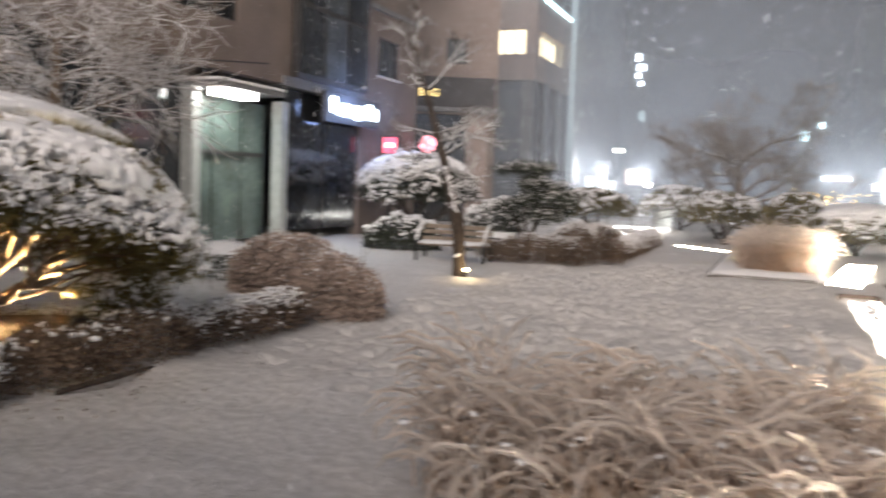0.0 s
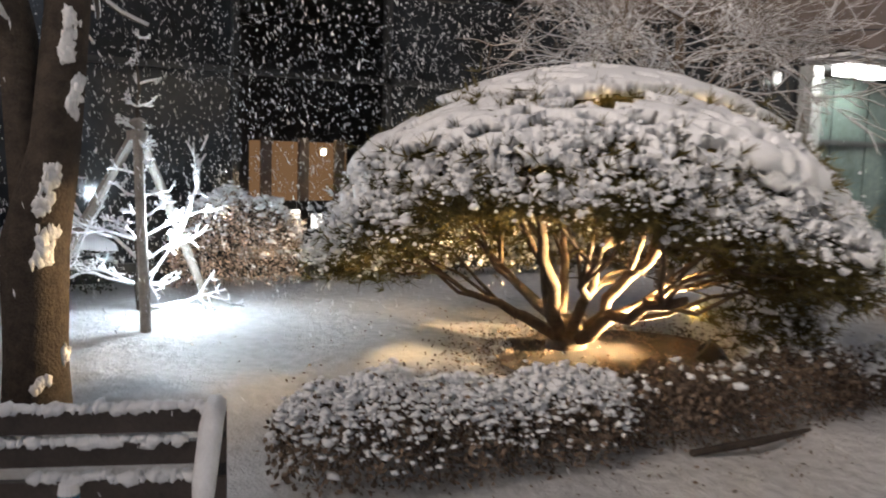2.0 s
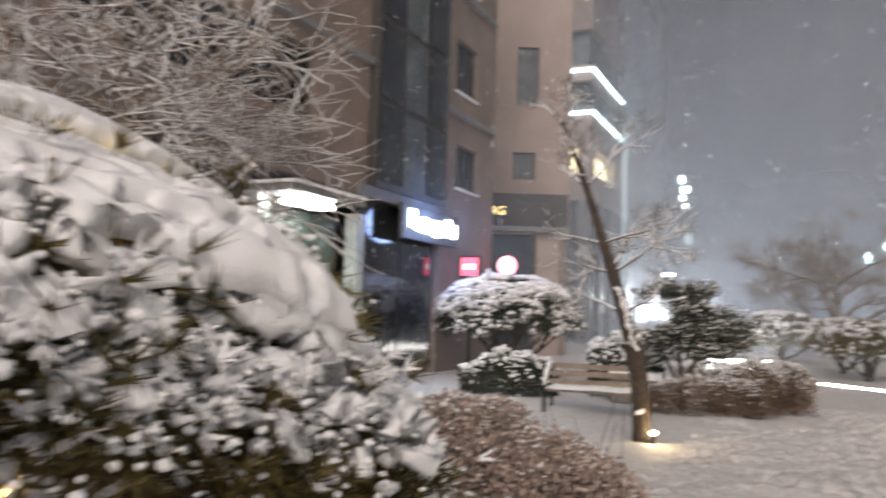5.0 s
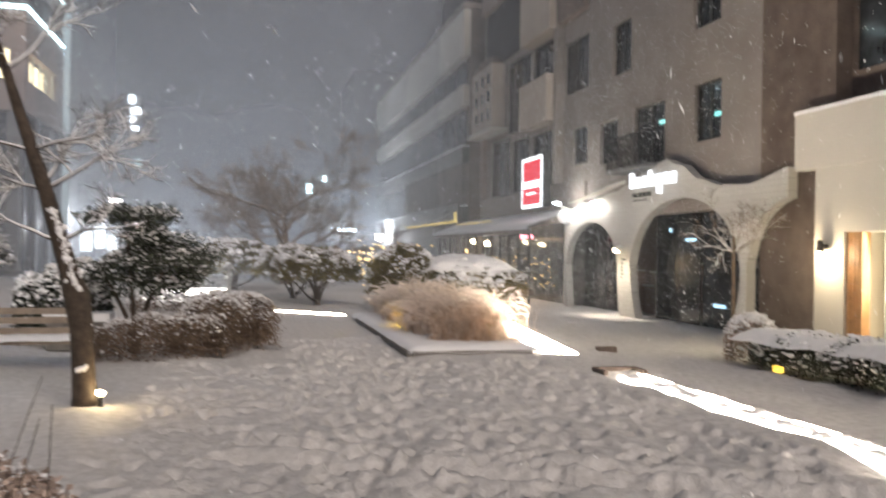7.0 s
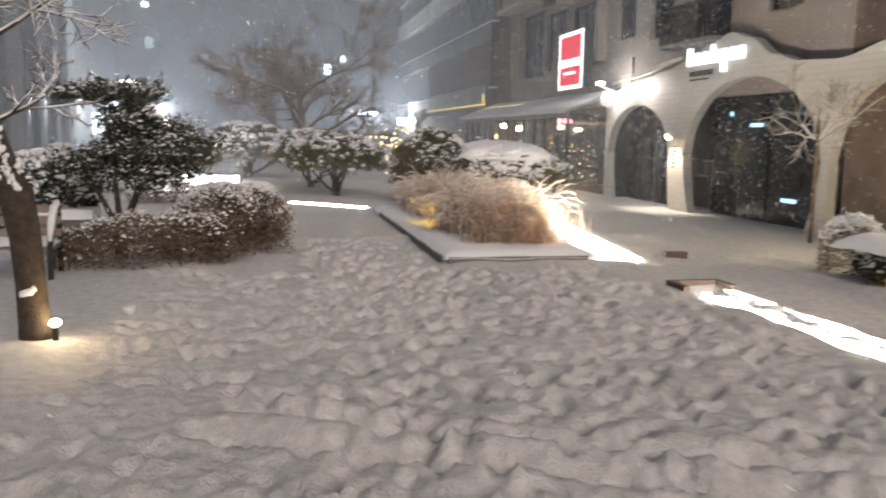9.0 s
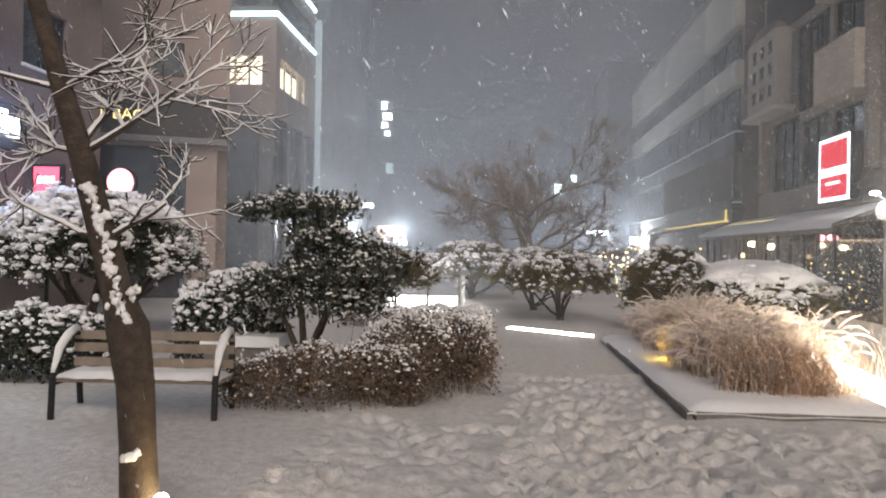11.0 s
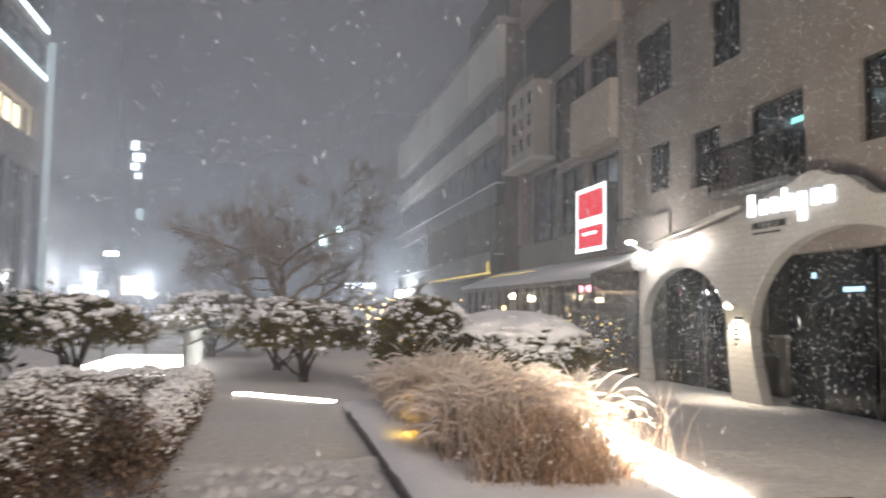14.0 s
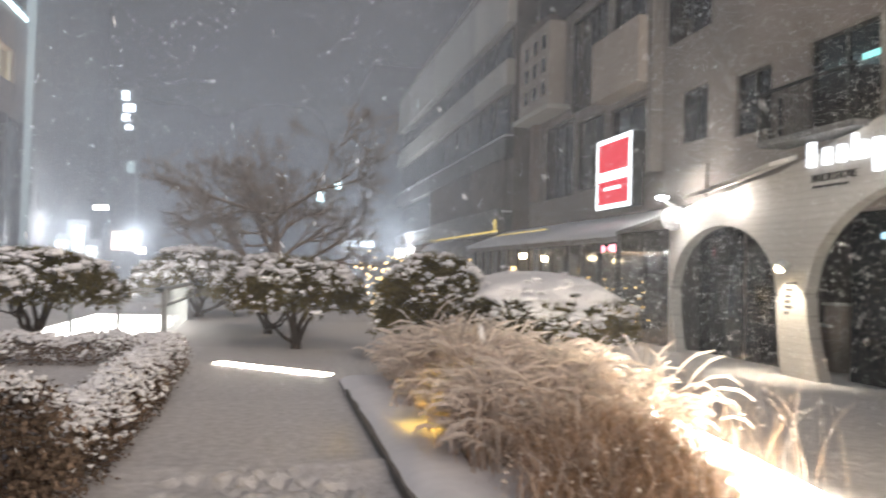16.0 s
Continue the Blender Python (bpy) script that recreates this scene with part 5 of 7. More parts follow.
    if cap:
        n1, n2 = (150, 46)
        gap = 0.6 if cap == "smooth" else 0.25
        V, ok = [], []
        for i in range(n1):
            for j in range(n2):
                a, b_ = 2 * math.pi * i / n1, math.radians(90) * (1 - (j / (n2 - 1)) * 0.8)
                w = noise.noise((3 * math.cos(a) * math.cos(b_) + seed, 3 * math.sin(a) * math.cos(b_), 3 * b_ + 5))
                w2 = noise.noise((11 * math.cos(a) * math.cos(b_) + seed, 11 * math.sin(a) * math.cos(b_), 9 * b_))
                edge = j / (n2 - 1)
                V.append(shell(a, b_, 1.03 + 0.06 * w + 0.035 * w2 - 0.07 * edge ** 2))
                ok.append(w * 0.75 + w2 * 0.6 + max(0, edge - 0.45) * 1.25 < gap)
        F = []
        for i in range(n1):
            for j in range(n2 - 1):
                q = (i * n2 + j, ((i + 1) % n1) * n2 + j, ((i + 1) % n1) * n2 + j + 1, i * n2 + j + 1)
                if all(ok[k] for k in q):
                    F.append(q)
        cm = MB()
        cm.add(V, F)
        ob = part("snow_cap", cm, SNOW, t, "thick broken snow cap", True)
        md = ob.modifiers.new("thick", "SOLIDIFY")
        md.thickness, md.offset = 0.045, -1
    return t


# the floodlit clipped pine in the garden
DOME = (-3.05, -2.6, 0.2)


def tiered_pine(name, label, base, radius, top, front, seed):
    """A broad old pine clipped in tiers: crooked limbs, clumps of needles, thick snow pads with gaps under each tier."""
    rng = np.random.default_rng(seed)
    t = thing(name, label, "tree")
    bx, by, bz = base
    cx_, cy_ = bx + 0.06, by + 0.08

    def rim(th):
        d = (th - front + 0.12 + math.pi) % (2 * math.pi) - math.pi
        return 0.5 + 0.66 * math.exp(-(d / 0.95) ** 2)

    def tier(th, ph):
        w = noise.noise((1.5 * math.cos(th), 1.5 * math.sin(th), seed * 0.37))
        q_ = ph * 2 + 0.26 * w + 0.1 * math.sin(3 * th + seed)
        return q_ - math.floor(q_)

    def shell(th, ph, s=1.0):
        """th: round; ph: 0 at the rim, pi/2 at the top."""
        w = noise.noise((2.1 * math.cos(th) * math.cos(ph) + seed, 2.1 * math.sin(th) * math.cos(ph), 1.7 * ph))
        lump = (1 + 0.09 * w + 0.11 * (0.45 - tier(th, ph)) * math.cos(ph) * (1.0 if ph > 0.7 else 0.3)) * s
        c_ = max(0.0, math.cos(ph)) ** 0.75
        up = 0.76 * math.sin(ph) + 0.24 * (1 - c_)
        r0 = rim(th)
        return (cx_ + radius * lump * c_ * math.cos(th), cy_ + radius * lump * c_ * math.sin(th), bz + r0 + (top - r0) * up * (0.72 + 0.28 * lump))
    stem = MB()
    stem.tube([(bx, by, bz - 0.12), (bx - 0.01, by, bz + 0.02), (bx, by + 0.02, bz + 0.14), (bx + 0.02, by + 0.01, bz + 0.26)], [0.2, 0.155, 0.14, 0.11], 14)
    part("trunk", stem, PINE_BARK, t, smooth=True)
    for k in range(11):
        th = 2 * math.pi * (k + rng.uniform(-0.25, 0.25)) / 11
        ph = (0.08, 0.75, 0.35, 1.1)[k % 4] + rng.uniform(-0.05, 0.1)
        fork = Vector(shell(th, ph, 0.5))
        fork.z = bz + 0.2 + (fork.z - bz - 0.2) * (0.5 if ph < 0.5 else 0.72)
        s_ = Vector((bx + 0.07 * math.cos(th), by + 0.07 * math.sin(th), bz + 0.12))
        r0 = rng.uniform(0.032, 0.05)
        lb_, pts = MB(), []
        for i in range(7):
            p = s_.lerp(fork, i / 6) + Vector(rng.normal(0, 0.028, 3)) * (0 < i < 6)
            p.z += 0.05 * math.sin(math.pi * i / 6)
            pts.append(p)
        lb_.tube(pts, [r0 * (1.15 - 0.6 * i / 6) for i in range(7)], 8)
        for _ in range(5):
            i = int(rng.integers(3, 7))
            e_ = Vector(shell(th + rng.normal(0, 0.32), min(1.35, max(0.02, ph + rng.normal(0, 0.28))), 0.93))
            q_ = [pts[i].lerp(e_, u) + Vector(rng.normal(0, 0.035, 3)) * (0 < u < 1) + Vector((0, 0, 0.06 * math.sin(math.pi * u))) for u in (0, 0.2, 0.42, 0.65, 0.85, 1)]
            r1 = r0 * rng.uniform(0.36, 0.5)
            lb_.tube(q_, [r1, r1 * 0.85, r1 * 0.7, r1 * 0.5, r1 * 0.35, r1 * 0.2], 6, False)
            for _ in range(3):
                j = int(rng.integers(2, 5))
                e2 = Vector(shell(th + rng.normal(0, 0.4), min(1.4, max(0.0, ph + rng.normal(0, 0.35))), 0.95))
                m_ = q_[j].lerp(e2, 0.3)
                lb_.tube([q_[j], m_ + Vector(rng.normal(0, 0.03, 3)), q_[j].lerp(e2, 0.62)], [r1 * 0.4, r1 * 0.28, r1 * 0.12], 5, False)
        part("limb", lb_, PINE_BARK, t, smooth=True)
    # clumps of needles, snow heaped on those of the flank
    nd, sm = MB(), MB()
    spots = []
    for _ in range(560):
        th, ph = rng.uniform(0, 2 * math.pi), math.asin(rng.uniform(0, 0.93) ** 0.95)
        spots.append((Vector(shell(th, ph, 0.97 + 0.02 * rng.normal())), th, ph, tier(th, ph), 1.0))
    for _ in range(46):
        th, ph = front + rng.normal(0, 0.7), rng.uniform(0.0, 0.55)
        spots.append((Vector(shell(th, ph, rng.uniform(0.62, 0.86))) - Vector((0, 0, rng.uniform(0, 0.16))), th, ph, 0.95, 0.2))
    for _ in range(16):
        p = Vector((-1.95 + rng.normal(0, 0.17), -1.85 + rng.normal(0, 0.2), 0.64 + rng.normal(0, 0.07)))
        spots.append((p, front + 1.2, 0.0, 0.5, 0.45))
    for p, th, ph, f, full in spots:
        out = np.array([math.cos(th) * math.cos(ph), math.sin(th) * math.cos(ph), 0.25 + math.sin(ph) * 0.6])
        rc = rng.uniform(0.07, 0.15)
        n_ = 16
        C = np.array(p) + rng.normal(0, 1, (n_, 3)) * np.array([rc, rc, rc * 0.55]) * 0.75
        C[:, 2] -= 0.05
        needles(nd, C, 0.1, 10, rng, np.repeat(out[None] * 0.8, n_, 0), 0.0055)
        away = abs((th - front + math.pi) % (2 * math.pi) - math.pi)
        if (ph > 0.55 and rng.uniform() < 0.72) or ph > 0.95 or (f > 0.78 and rng.uniform() < 0.7) or (ph < 0.15 and away < 0.9 and rng.uniform() < 0.6):
            continue
        for n_, lo, hi, unit in ((int(13 * full), 0.016, 0.034, ICO2), (int(44 * full), 0.006, 0.016, ICO1)):
            if not n_:
                continue
            W = rng.normal(0, 1, (n_, 3)) * np.array([rc, rc, rc * 0.42]) * (0.62 if unit is ICO2 else 0.95)
            W[:, 2] -= 0.4 * np.hypot(W[:, 0], W[:, 1]) * math.cos(ph)
            blobs(sm, np.array(p) + out * 0.035 + W + np.array([0, 0, 0.03]), rng.uniform(lo, hi, n_), 0.72, 0.16, unit, rng)
        if ph < 0.45:
            n_ = int(6 * full) + 1
            E = np.array(p) + out * 0.04 + rng.normal(0, 1, (n_, 3)) * np.array([rc, rc, rc * 0.5])
            needles(sm, E, 0.055, 9, rng, np.repeat((out * np.array([1, 1, -0.2]))[None], n_, 0), 0.008)
    tufts = 3000
    th, ph = rng.uniform(0, 2 * math.pi, tufts), np.arcsin(rng.uniform(0, 0.98, tufts))
    P = np.array([shell(a, b_, s_) for a, b_, s_ in zip(th, ph, rng.uniform(0.8, 0.97, tufts))])
    needles(nd, P, 0.11, 9, rng, np.stack([np.cos(th) * np.cos(ph), np.sin(th) * np.cos(ph), 0.3 + 0 * th], -1) * 0.7, 0.006)
    part("needle_mass", nd, NEEDLE, t, kind="stuff")
    part("clinging_snow", sm, SNOW_CLOT, t, "lumpy snow clinging to the needles", True, "stuff")
    n1, n2 = 420, 150
    V, ok = [], []
    for i in range(n1):
        for j in range(n2):
            edge = j / (n2 - 1)
            a, b_ = 2 * math.pi * i / n1, math.pi / 2 * (1 - edge * 0.9)
            x, y = 3 * math.cos(a) * math.cos(b_), 3 * math.sin(a) * math.cos(b_)
            w, w2 = noise.noise((x + seed, y, 3 * b_ + 5)), noise.noise((4.2 * x + seed, 4.2 * y, 11 * b_))
            w3 = noise.noise((11 * x, 11 * y + seed, 26 * b_))
            f = tier(a, b_)
            lo = max(0.0, edge - 0.5)
            face = math.exp(-(((a - front + 0.15 + math.pi) % (2 * math.pi) - math.pi) / 0.85) ** 2)
            V.append(shell(a, b_, 1.02 + 0.045 * w + (0.016 + 0.12 * lo) * w2 + (0.005 + 0.035 * lo) * w3))
            ok.append(not (f > 0.66 + 0.28 * w2 and w > -0.3 and 0.14 < edge < 0.62) and w2 * 0.6 + w3 * 0.4 + lo * (0.12 + 0.7 * face) < 0.24)
    F = []
    for i in range(n1):
        for j in range(n2 - 1):
            q = (i * n2 + j, ((i + 1) % n1) * n2 + j, ((i + 1) % n1) * n2 + j + 1, i * n2 + j + 1)
            if all(ok[k] for k in q):
                F.append(q)
    cm = MB()
    cm.add(V, F)
    ob = part("snow_cap", cm, SNOW, t, "thick snow pads lying in tiers", True)
    md = ob.modifiers.new("thick", "SOLIDIFY")
    md.thickness, md.offset = 0.085, -1
    return t


tiered_pine("clipped_pine", "large dome-clipped pine under snow, lit from below", DOME, 1.76, 2.02, -0.62, 4)
# bare soil under it, its spotlight, thrown stick
so = MB()
n = 40
so.add([(DOME[0] + 0.15, DOME[1] + 0.1, hz(*DOME[:2]) + 0.035)] + [(DOME[0] + 0.15 + (0.85 + 0.16 * math.sin(3 * a) + 0.1 * math.sin(7 * a)) * math.cos(a), DOME[1] + 0.25 + (0.8 + 0.15 * math.sin(4 * a + 1)) * math.sin(a), hz(DOME[0] + math.cos(a), DOME[1] + math.sin(a)) + 0.012) for a in [2 * math.pi * k / n for k in range(n)]], [(0, 1 + k, 1 + (k + 1) % n) for k in range(n)])
structure("bare_soil", so, SOIL, "brown leaf litter bared of snow under the pine", "soil", True)
lf = MB()
rg = np.random.default_rng(77)
c = np.stack([rg.normal(DOME[0] + 0.3, 0.65, 7000), rg.normal(DOME[1] + 0.2, 0.8, 7000), 0 * np.arange(7000)], -1)
c[:, 2] = height(c[:, 0], c[:, 1]) + 0.015
leaves(lf, c, 0.03, rg, 0.5)
structure("leaf_litter", lf, LEAF_BROWN, "brown leaves and needles strewn under the pine", "leaves", kind="stuff")
sl = thing("garden_spotlight", "small dark garden spotlight aimed at the pine", "spotlight")
q = MB()
q.tube([(-2.37, -1.81, hz(-2.37, -1.81) - 0.05), (-2.37, -1.81, 0.24)], 0.012, 6)
part("spike", q, DARK_METAL, sl)
q = MB()
q.tube([(-2.34, -1.77, 0.2), (-2.38, -1.82, 0.25), (-2.43, -1.88, 0.31)], [0.06, 0.085, 0.09], 12)
part("head", q, DARK_METAL, sl)
q = MB()
q.tube([(-2.433, -1.884, 0.314), (-2.436, -1.888, 0.318)], 0.04, 12)
part("lens", q, GLASS_DARK, sl)
sk = MB()
sk.tube([(-1.46, -2.95, 0.03), (-1.40, -2.5, 0.05), (-1.46, -1.98, 0.03)], [0.02, 0.026, 0.012], 6)
structure("fallen_stick", sk, BARK, "thin dark stick lying on the snow", "stick", kind="thing")

# hedge along the garden's edge
hedge("garden_hedge", "low brown hedge capped with clots of snow", [(-1.98, -5.1), (-1.85, -4.3), (-1.72, -3.2)], 0.6, 0.43, LEAF_BROWN, 3600, 4300, 2, clot_size=0.0145)
hedge("garden_hedge", "low dark reddish-brown bare hedge", [(-1.72, -3.2), (-1.7, -1.3)], 0.5, 0.42, LEAF_BROWN, 3400, 90, 3, clot_size=0.025)
hedge("garden_hedge", "low brown hedge with a little snow", [(-1.7, -1.3), (-1.75, 0.6)], 0.5, 0.34, LEAF_BROWN, 2600, 1100, 5, clot_size=0.018)
hedge("round_shrub", "rounded frosted reddish shrub beside the path", [(-3.1, 1.35), (-1.05, 1.2)], 1.75, 0.95, LEAF_FROST, 15000, 900, 8, "shrub", clot_size=0.010, leaf_size=0.04, round_=0.72)
hedge("box_hedge", "small box hedge with flat snow cap", [(-5.0, 3.0), (-3.4, 3.6)], 0.9, 0.55, NEEDLE_DARK, 2600, 500, 9, top_snow=0.10)
hedge("back_hedge", "snow-capped hedge at the back of the garden", [(-7.1, -8.5), (-7.2, -5.2)], 0.8, 0.55, NEEDLE_DARK, 1800, 300, 10, top_snow=0.12)
hedge("back_shrub", "twiggy snow-dusted shrub by the wall", [(-7.4, -4.6), (-7.2, -3.2)], 1.0, 0.95, LEAF_FROST, 4200, 900, 12, "shrub", clot_size=0.025)
hedge("back_hedge", "snow-capped hedge at the back of the garden", [(-7.3, -3.2), (-7.2, 2.5)], 0.7, 0.45, NEEDLE_DARK, 1500, 420, 13, top_snow=0.08)

# dark street tree trunk and the leafless tree behind the pine
bare_tree("street_tree", "dark leaning tree trunk with patches of snow", (-3.1, -6.05), [((-3.08, -6.06, 0.0), 0.19), ((-3.08, -6.06, 0.5), 0.16), ((-3.07, -6.05, 1.1), 0.17), ((-3.0, -5.95, 1.6), 0.125), ((-2.97, -5.88, 2.3), 0.11), ((-2.92, -5.84, 3.6), 0.08)], 21,
          [(2, (-0.12, -0.26, 1.0), 2.6, 0.13), (4, (-0.8, 0.3, 0.8), 1.2, 0.04), (5, (0.2, -0.2, 1), 1.5, 0.06)], 1.0, 2, BARK, 1.0)
pt = MB()
rg = np.random.default_rng(6)
c = []
for a0, z0, z1, k in ((0.2, 1.0, 1.18, 60), (-0.1, 1.25, 1.5, 60), (0.55, 1.75, 1.95, 45), (0.0, 2.0, 2.25, 45), (0.9, 0.45, 0.55, 8), (0.1, 0.35, 0.4, 8)):
    for z in rg.uniform(z0, z1, k):
        a = a0 + rg.normal(0, 0.14) + 0.5 * (z - z0)
        rr = float(np.interp(z, [0, 0.5, 1.1, 1.6, 2.3], [0.19, 0.16, 0.17, 0.125, 0.11]))
        px, py = float(np.interp(z, [1.1, 1.6, 2.3], [-3.07, -3.0, -2.97])), float(np.interp(z, [1.1, 1.6, 2.3], [-6.05, -5.95, -5.88]))
        c.append((px + 0.94 * rr * math.cos(a), py + 0.94 * rr * math.sin(a), z))
blobs(pt, c, rg.uniform(0.01, 0.022, len(c)), 2.2, 0.2, ICO2, rg)
structure("trunk_snow", pt, SNOW_CLOT, "snow stuck to the tree bark", "snow", True, "stuff")
starts = []
rg = np.random.default_rng(31)
for k in range(15):
    a = 2 * math.pi * k / 15 + rg.normal(0, 0.15)
    starts.append((2 + k % 3, (math.cos(a), math.sin(a), rg.uniform(0.12, 0.75)), rg.uniform(0.85, 1.15), 0.019))
bare_tree("leafless_tree", "spreading leafless tree with snow along every twig", (-5.2, 0.4), [((-5.2, 0.4, 0), 0.12), ((-5.2, 0.4, 1.3), 0.10), ((-5.2, 0.4, 2.2), 0.085), ((-5.2, 0.45, 2.7), 0.06), ((-5.2, 0.45, 3.2), 0.045)], 33, starts, 1.22, 3, BARK_PALE, 0.38, 0.5, (5, 6), 0.0, 0.62)

# young tree on a tripod of poles, lit cold from the ground
T0 = (-5.75, -5.15)
bare_tree("young_tree", "young bare tree thick with snow, lit cold white", T0, [((T0[0], T0[1] + 0.02 * (k % 2), 0.05 + 0.19 * k), 0.05 - 0.0032 * k) for k in range(14)], 41,
          [(2, (0.5, 0.7, 0.75), 1.15, 0.014), (3, (-0.5, -0.7, 0.35), 1.0, 0.013), (1, (0.55, 0.7, 0.35), 0.8, 0.012), (4, (-0.45, -0.65, 0.5), 0.85, 0.012), (2, (-0.5, -0.8, 0.1), 0.75, 0.011), (4, (0.5, 0.6, 0.6), 0.7, 0.011)] + [(k, (math.cos(2.4 * k), math.sin(2.4 * k), 0.35), 0.46 - 0.028 * k, 0.008) for k in range(2, 14)] + [(k, (math.cos(2.4 * k + 2.2), math.sin(2.4 * k + 2.2), 0.3), 0.44 - 0.027 * k, 0.008) for k in range(2, 14)], 0.9, 2, BARK, 0.95, 0.62, (4, 6), 0.02, 0.36)
tp = thing("tree_stake_tripod", "three pale timber poles staking the young tree", "tree stakes")
for fx, fy in ((-6.5, -5.95), (-4.75, -5.25), (-6.2, -4.45)):
    q = MB()
    q.tube([(fx, fy, hz(fx, fy) - 0.08), (T0[0] + (fx - T0[0]) * -0.05, T0[1] + (fy - T0[1]) * -0.05, 1.85)], 0.042, 9)
    part("pole", q, POLE, tp)
q = MB()
q.tube([(T0[0], T0[1], 1.68), (T0[0], T0[1], 1.76)], 0.09, 12)
part("binding", q, POLE, tp)
ul = thing("ground_uplight", "glaring cold white ground uplight in the snow", "lamp")
q = MB()
blobs(q, [(-5.45, -4.85, 0.25)], [0.12], 0.4, 0.1, ICO2)
part("lens", q, COLD_GLOW, ul)
q = MB()
q.tube([(-5.45, -4.85, 0.12), (-5.45, -4.85, 0.235)], 0.08, 12)
part("housing", q, DARK_METAL, ul)


# benches: slatted back and seat, curved iron ends
def bench(name, label, length, m, slat, snowy_back):
    t = thing(name, label, "bench", "", "", m)
    for k, (dx, z) in enumerate(((0.0, 0.54), (0.0, 0.68), (0.0, 0.80))):
        q = MB()
        q.box(-length / 2, length / 2, dx - 0.02, dx + 0.02, z - 0.042, z + 0.042)
        part("back_slat", q, slat, t)
        q, lump = MB(), np.random.default_rng(int(z * 100))
        xs = np.arange(-length / 2 + 0.04, length / 2 - 0.03, 0.022)
        xs = xs[np.sin(xs * 7 + 9 * z) + 0.8 * np.sin(xs * 17 + 5 * z) > (-2 if k == 2 else -0.75)]
        blobs(q, [(x_, dx + lump.normal(0, 0.008), z + 0.046 + lump.normal(0, 0.004)) for x_ in xs], lump.uniform(0.02, 0.036, len(xs)), 0.75, 0.14, ICO2, lump)
        if snowy_back:
            part("slat_snow", q, SNOW_CLOT, t, smooth=True, kind="stuff")
    for k in range(4):
        q = MB()
        q.box(-length / 2, length / 2, -0.10 - k * 0.12, -0.02 - k * 0.12, 0.41, 0.445)
        part("seat_slat", q, slat, t)
    q = MB()
    nx, ny = 24, 7
    V = [(-length / 2 + length * i / nx, 0.0 - 0.5 * j / ny, 0.452 + 0.06 * min(1, min(i, nx - i) / 2, min(j, ny - j) / 1.2) + 0.012 * noise.noise((i * 0.6, j * 0.7, length))) for i in range(nx + 1) for j in range(ny + 1)]
    q.add(V, [(i * (ny + 1) + j, (i + 1) * (ny + 1) + j, (i + 1) * (ny + 1) + j + 1, i * (ny + 1) + j + 1) for i in range(nx) for j in range(ny)])
    part("seat_snow", q, SNOW, t, "snow lying on the seat", True)
    for s in (-1, 1):
        x = s * (length / 2 - 0.03)
        q = MB()
        q.tube([(x, 0.08, -0.02), (x, 0.03, 0.4), (x, 0.03, 0.78), (x, -0.05, 0.84), (x, -0.2, 0.80), (x, -0.38, 0.68), (x, -0.5, 0.45), (x, -0.53, -0.02)], 0.03, 8)
        q.tube([(x, 0.03, 0.4), (x, -0.5, 0.4)], 0.022, 8)
        part("iron_end", q, DARK_METAL, t)
        q = MB()
        q.tube([(x, 0.02, 0.81), (x, -0.05, 0.87), (x, -0.2, 0.83), (x, -0.38, 0.71), (x, -0.5, 0.5)], [0.025, 0.04, 0.042, 0.04, 0.02], 7)
        part("arm_snow", q, SNOW_CLOT, t, smooth=True)
    return t


bench("park_bench", "dark slatted bench with curved iron arms, deep in snow", 1.7, pose(-1.60, -6.3, -0.20, 0, 0, 70), SLAT_WOOD, True)
bench("park_bench", "weathered wooden bench with snow on its seat", 1.55, pose(-3.22, 9.15, -0.1, 0, 0, 3), WEATHERED, False)
bt = thing("drink_can", "blue and white drink can standing on the bench", "can")
q = MB()
q.tube([(-1.12, -6.05, 0.37), (-1.12, -6.05, 0.48)], [0.031, 0.033], 14)
part("body", q, BLUE_CAP, bt)
q = MB()
q.tube([(-1.12, -6.05, 0.48), (-1.12, -6.05, 0.515)], [0.034, 0.028], 14)
part("lid", q, SNOW, bt, "snow-capped top")

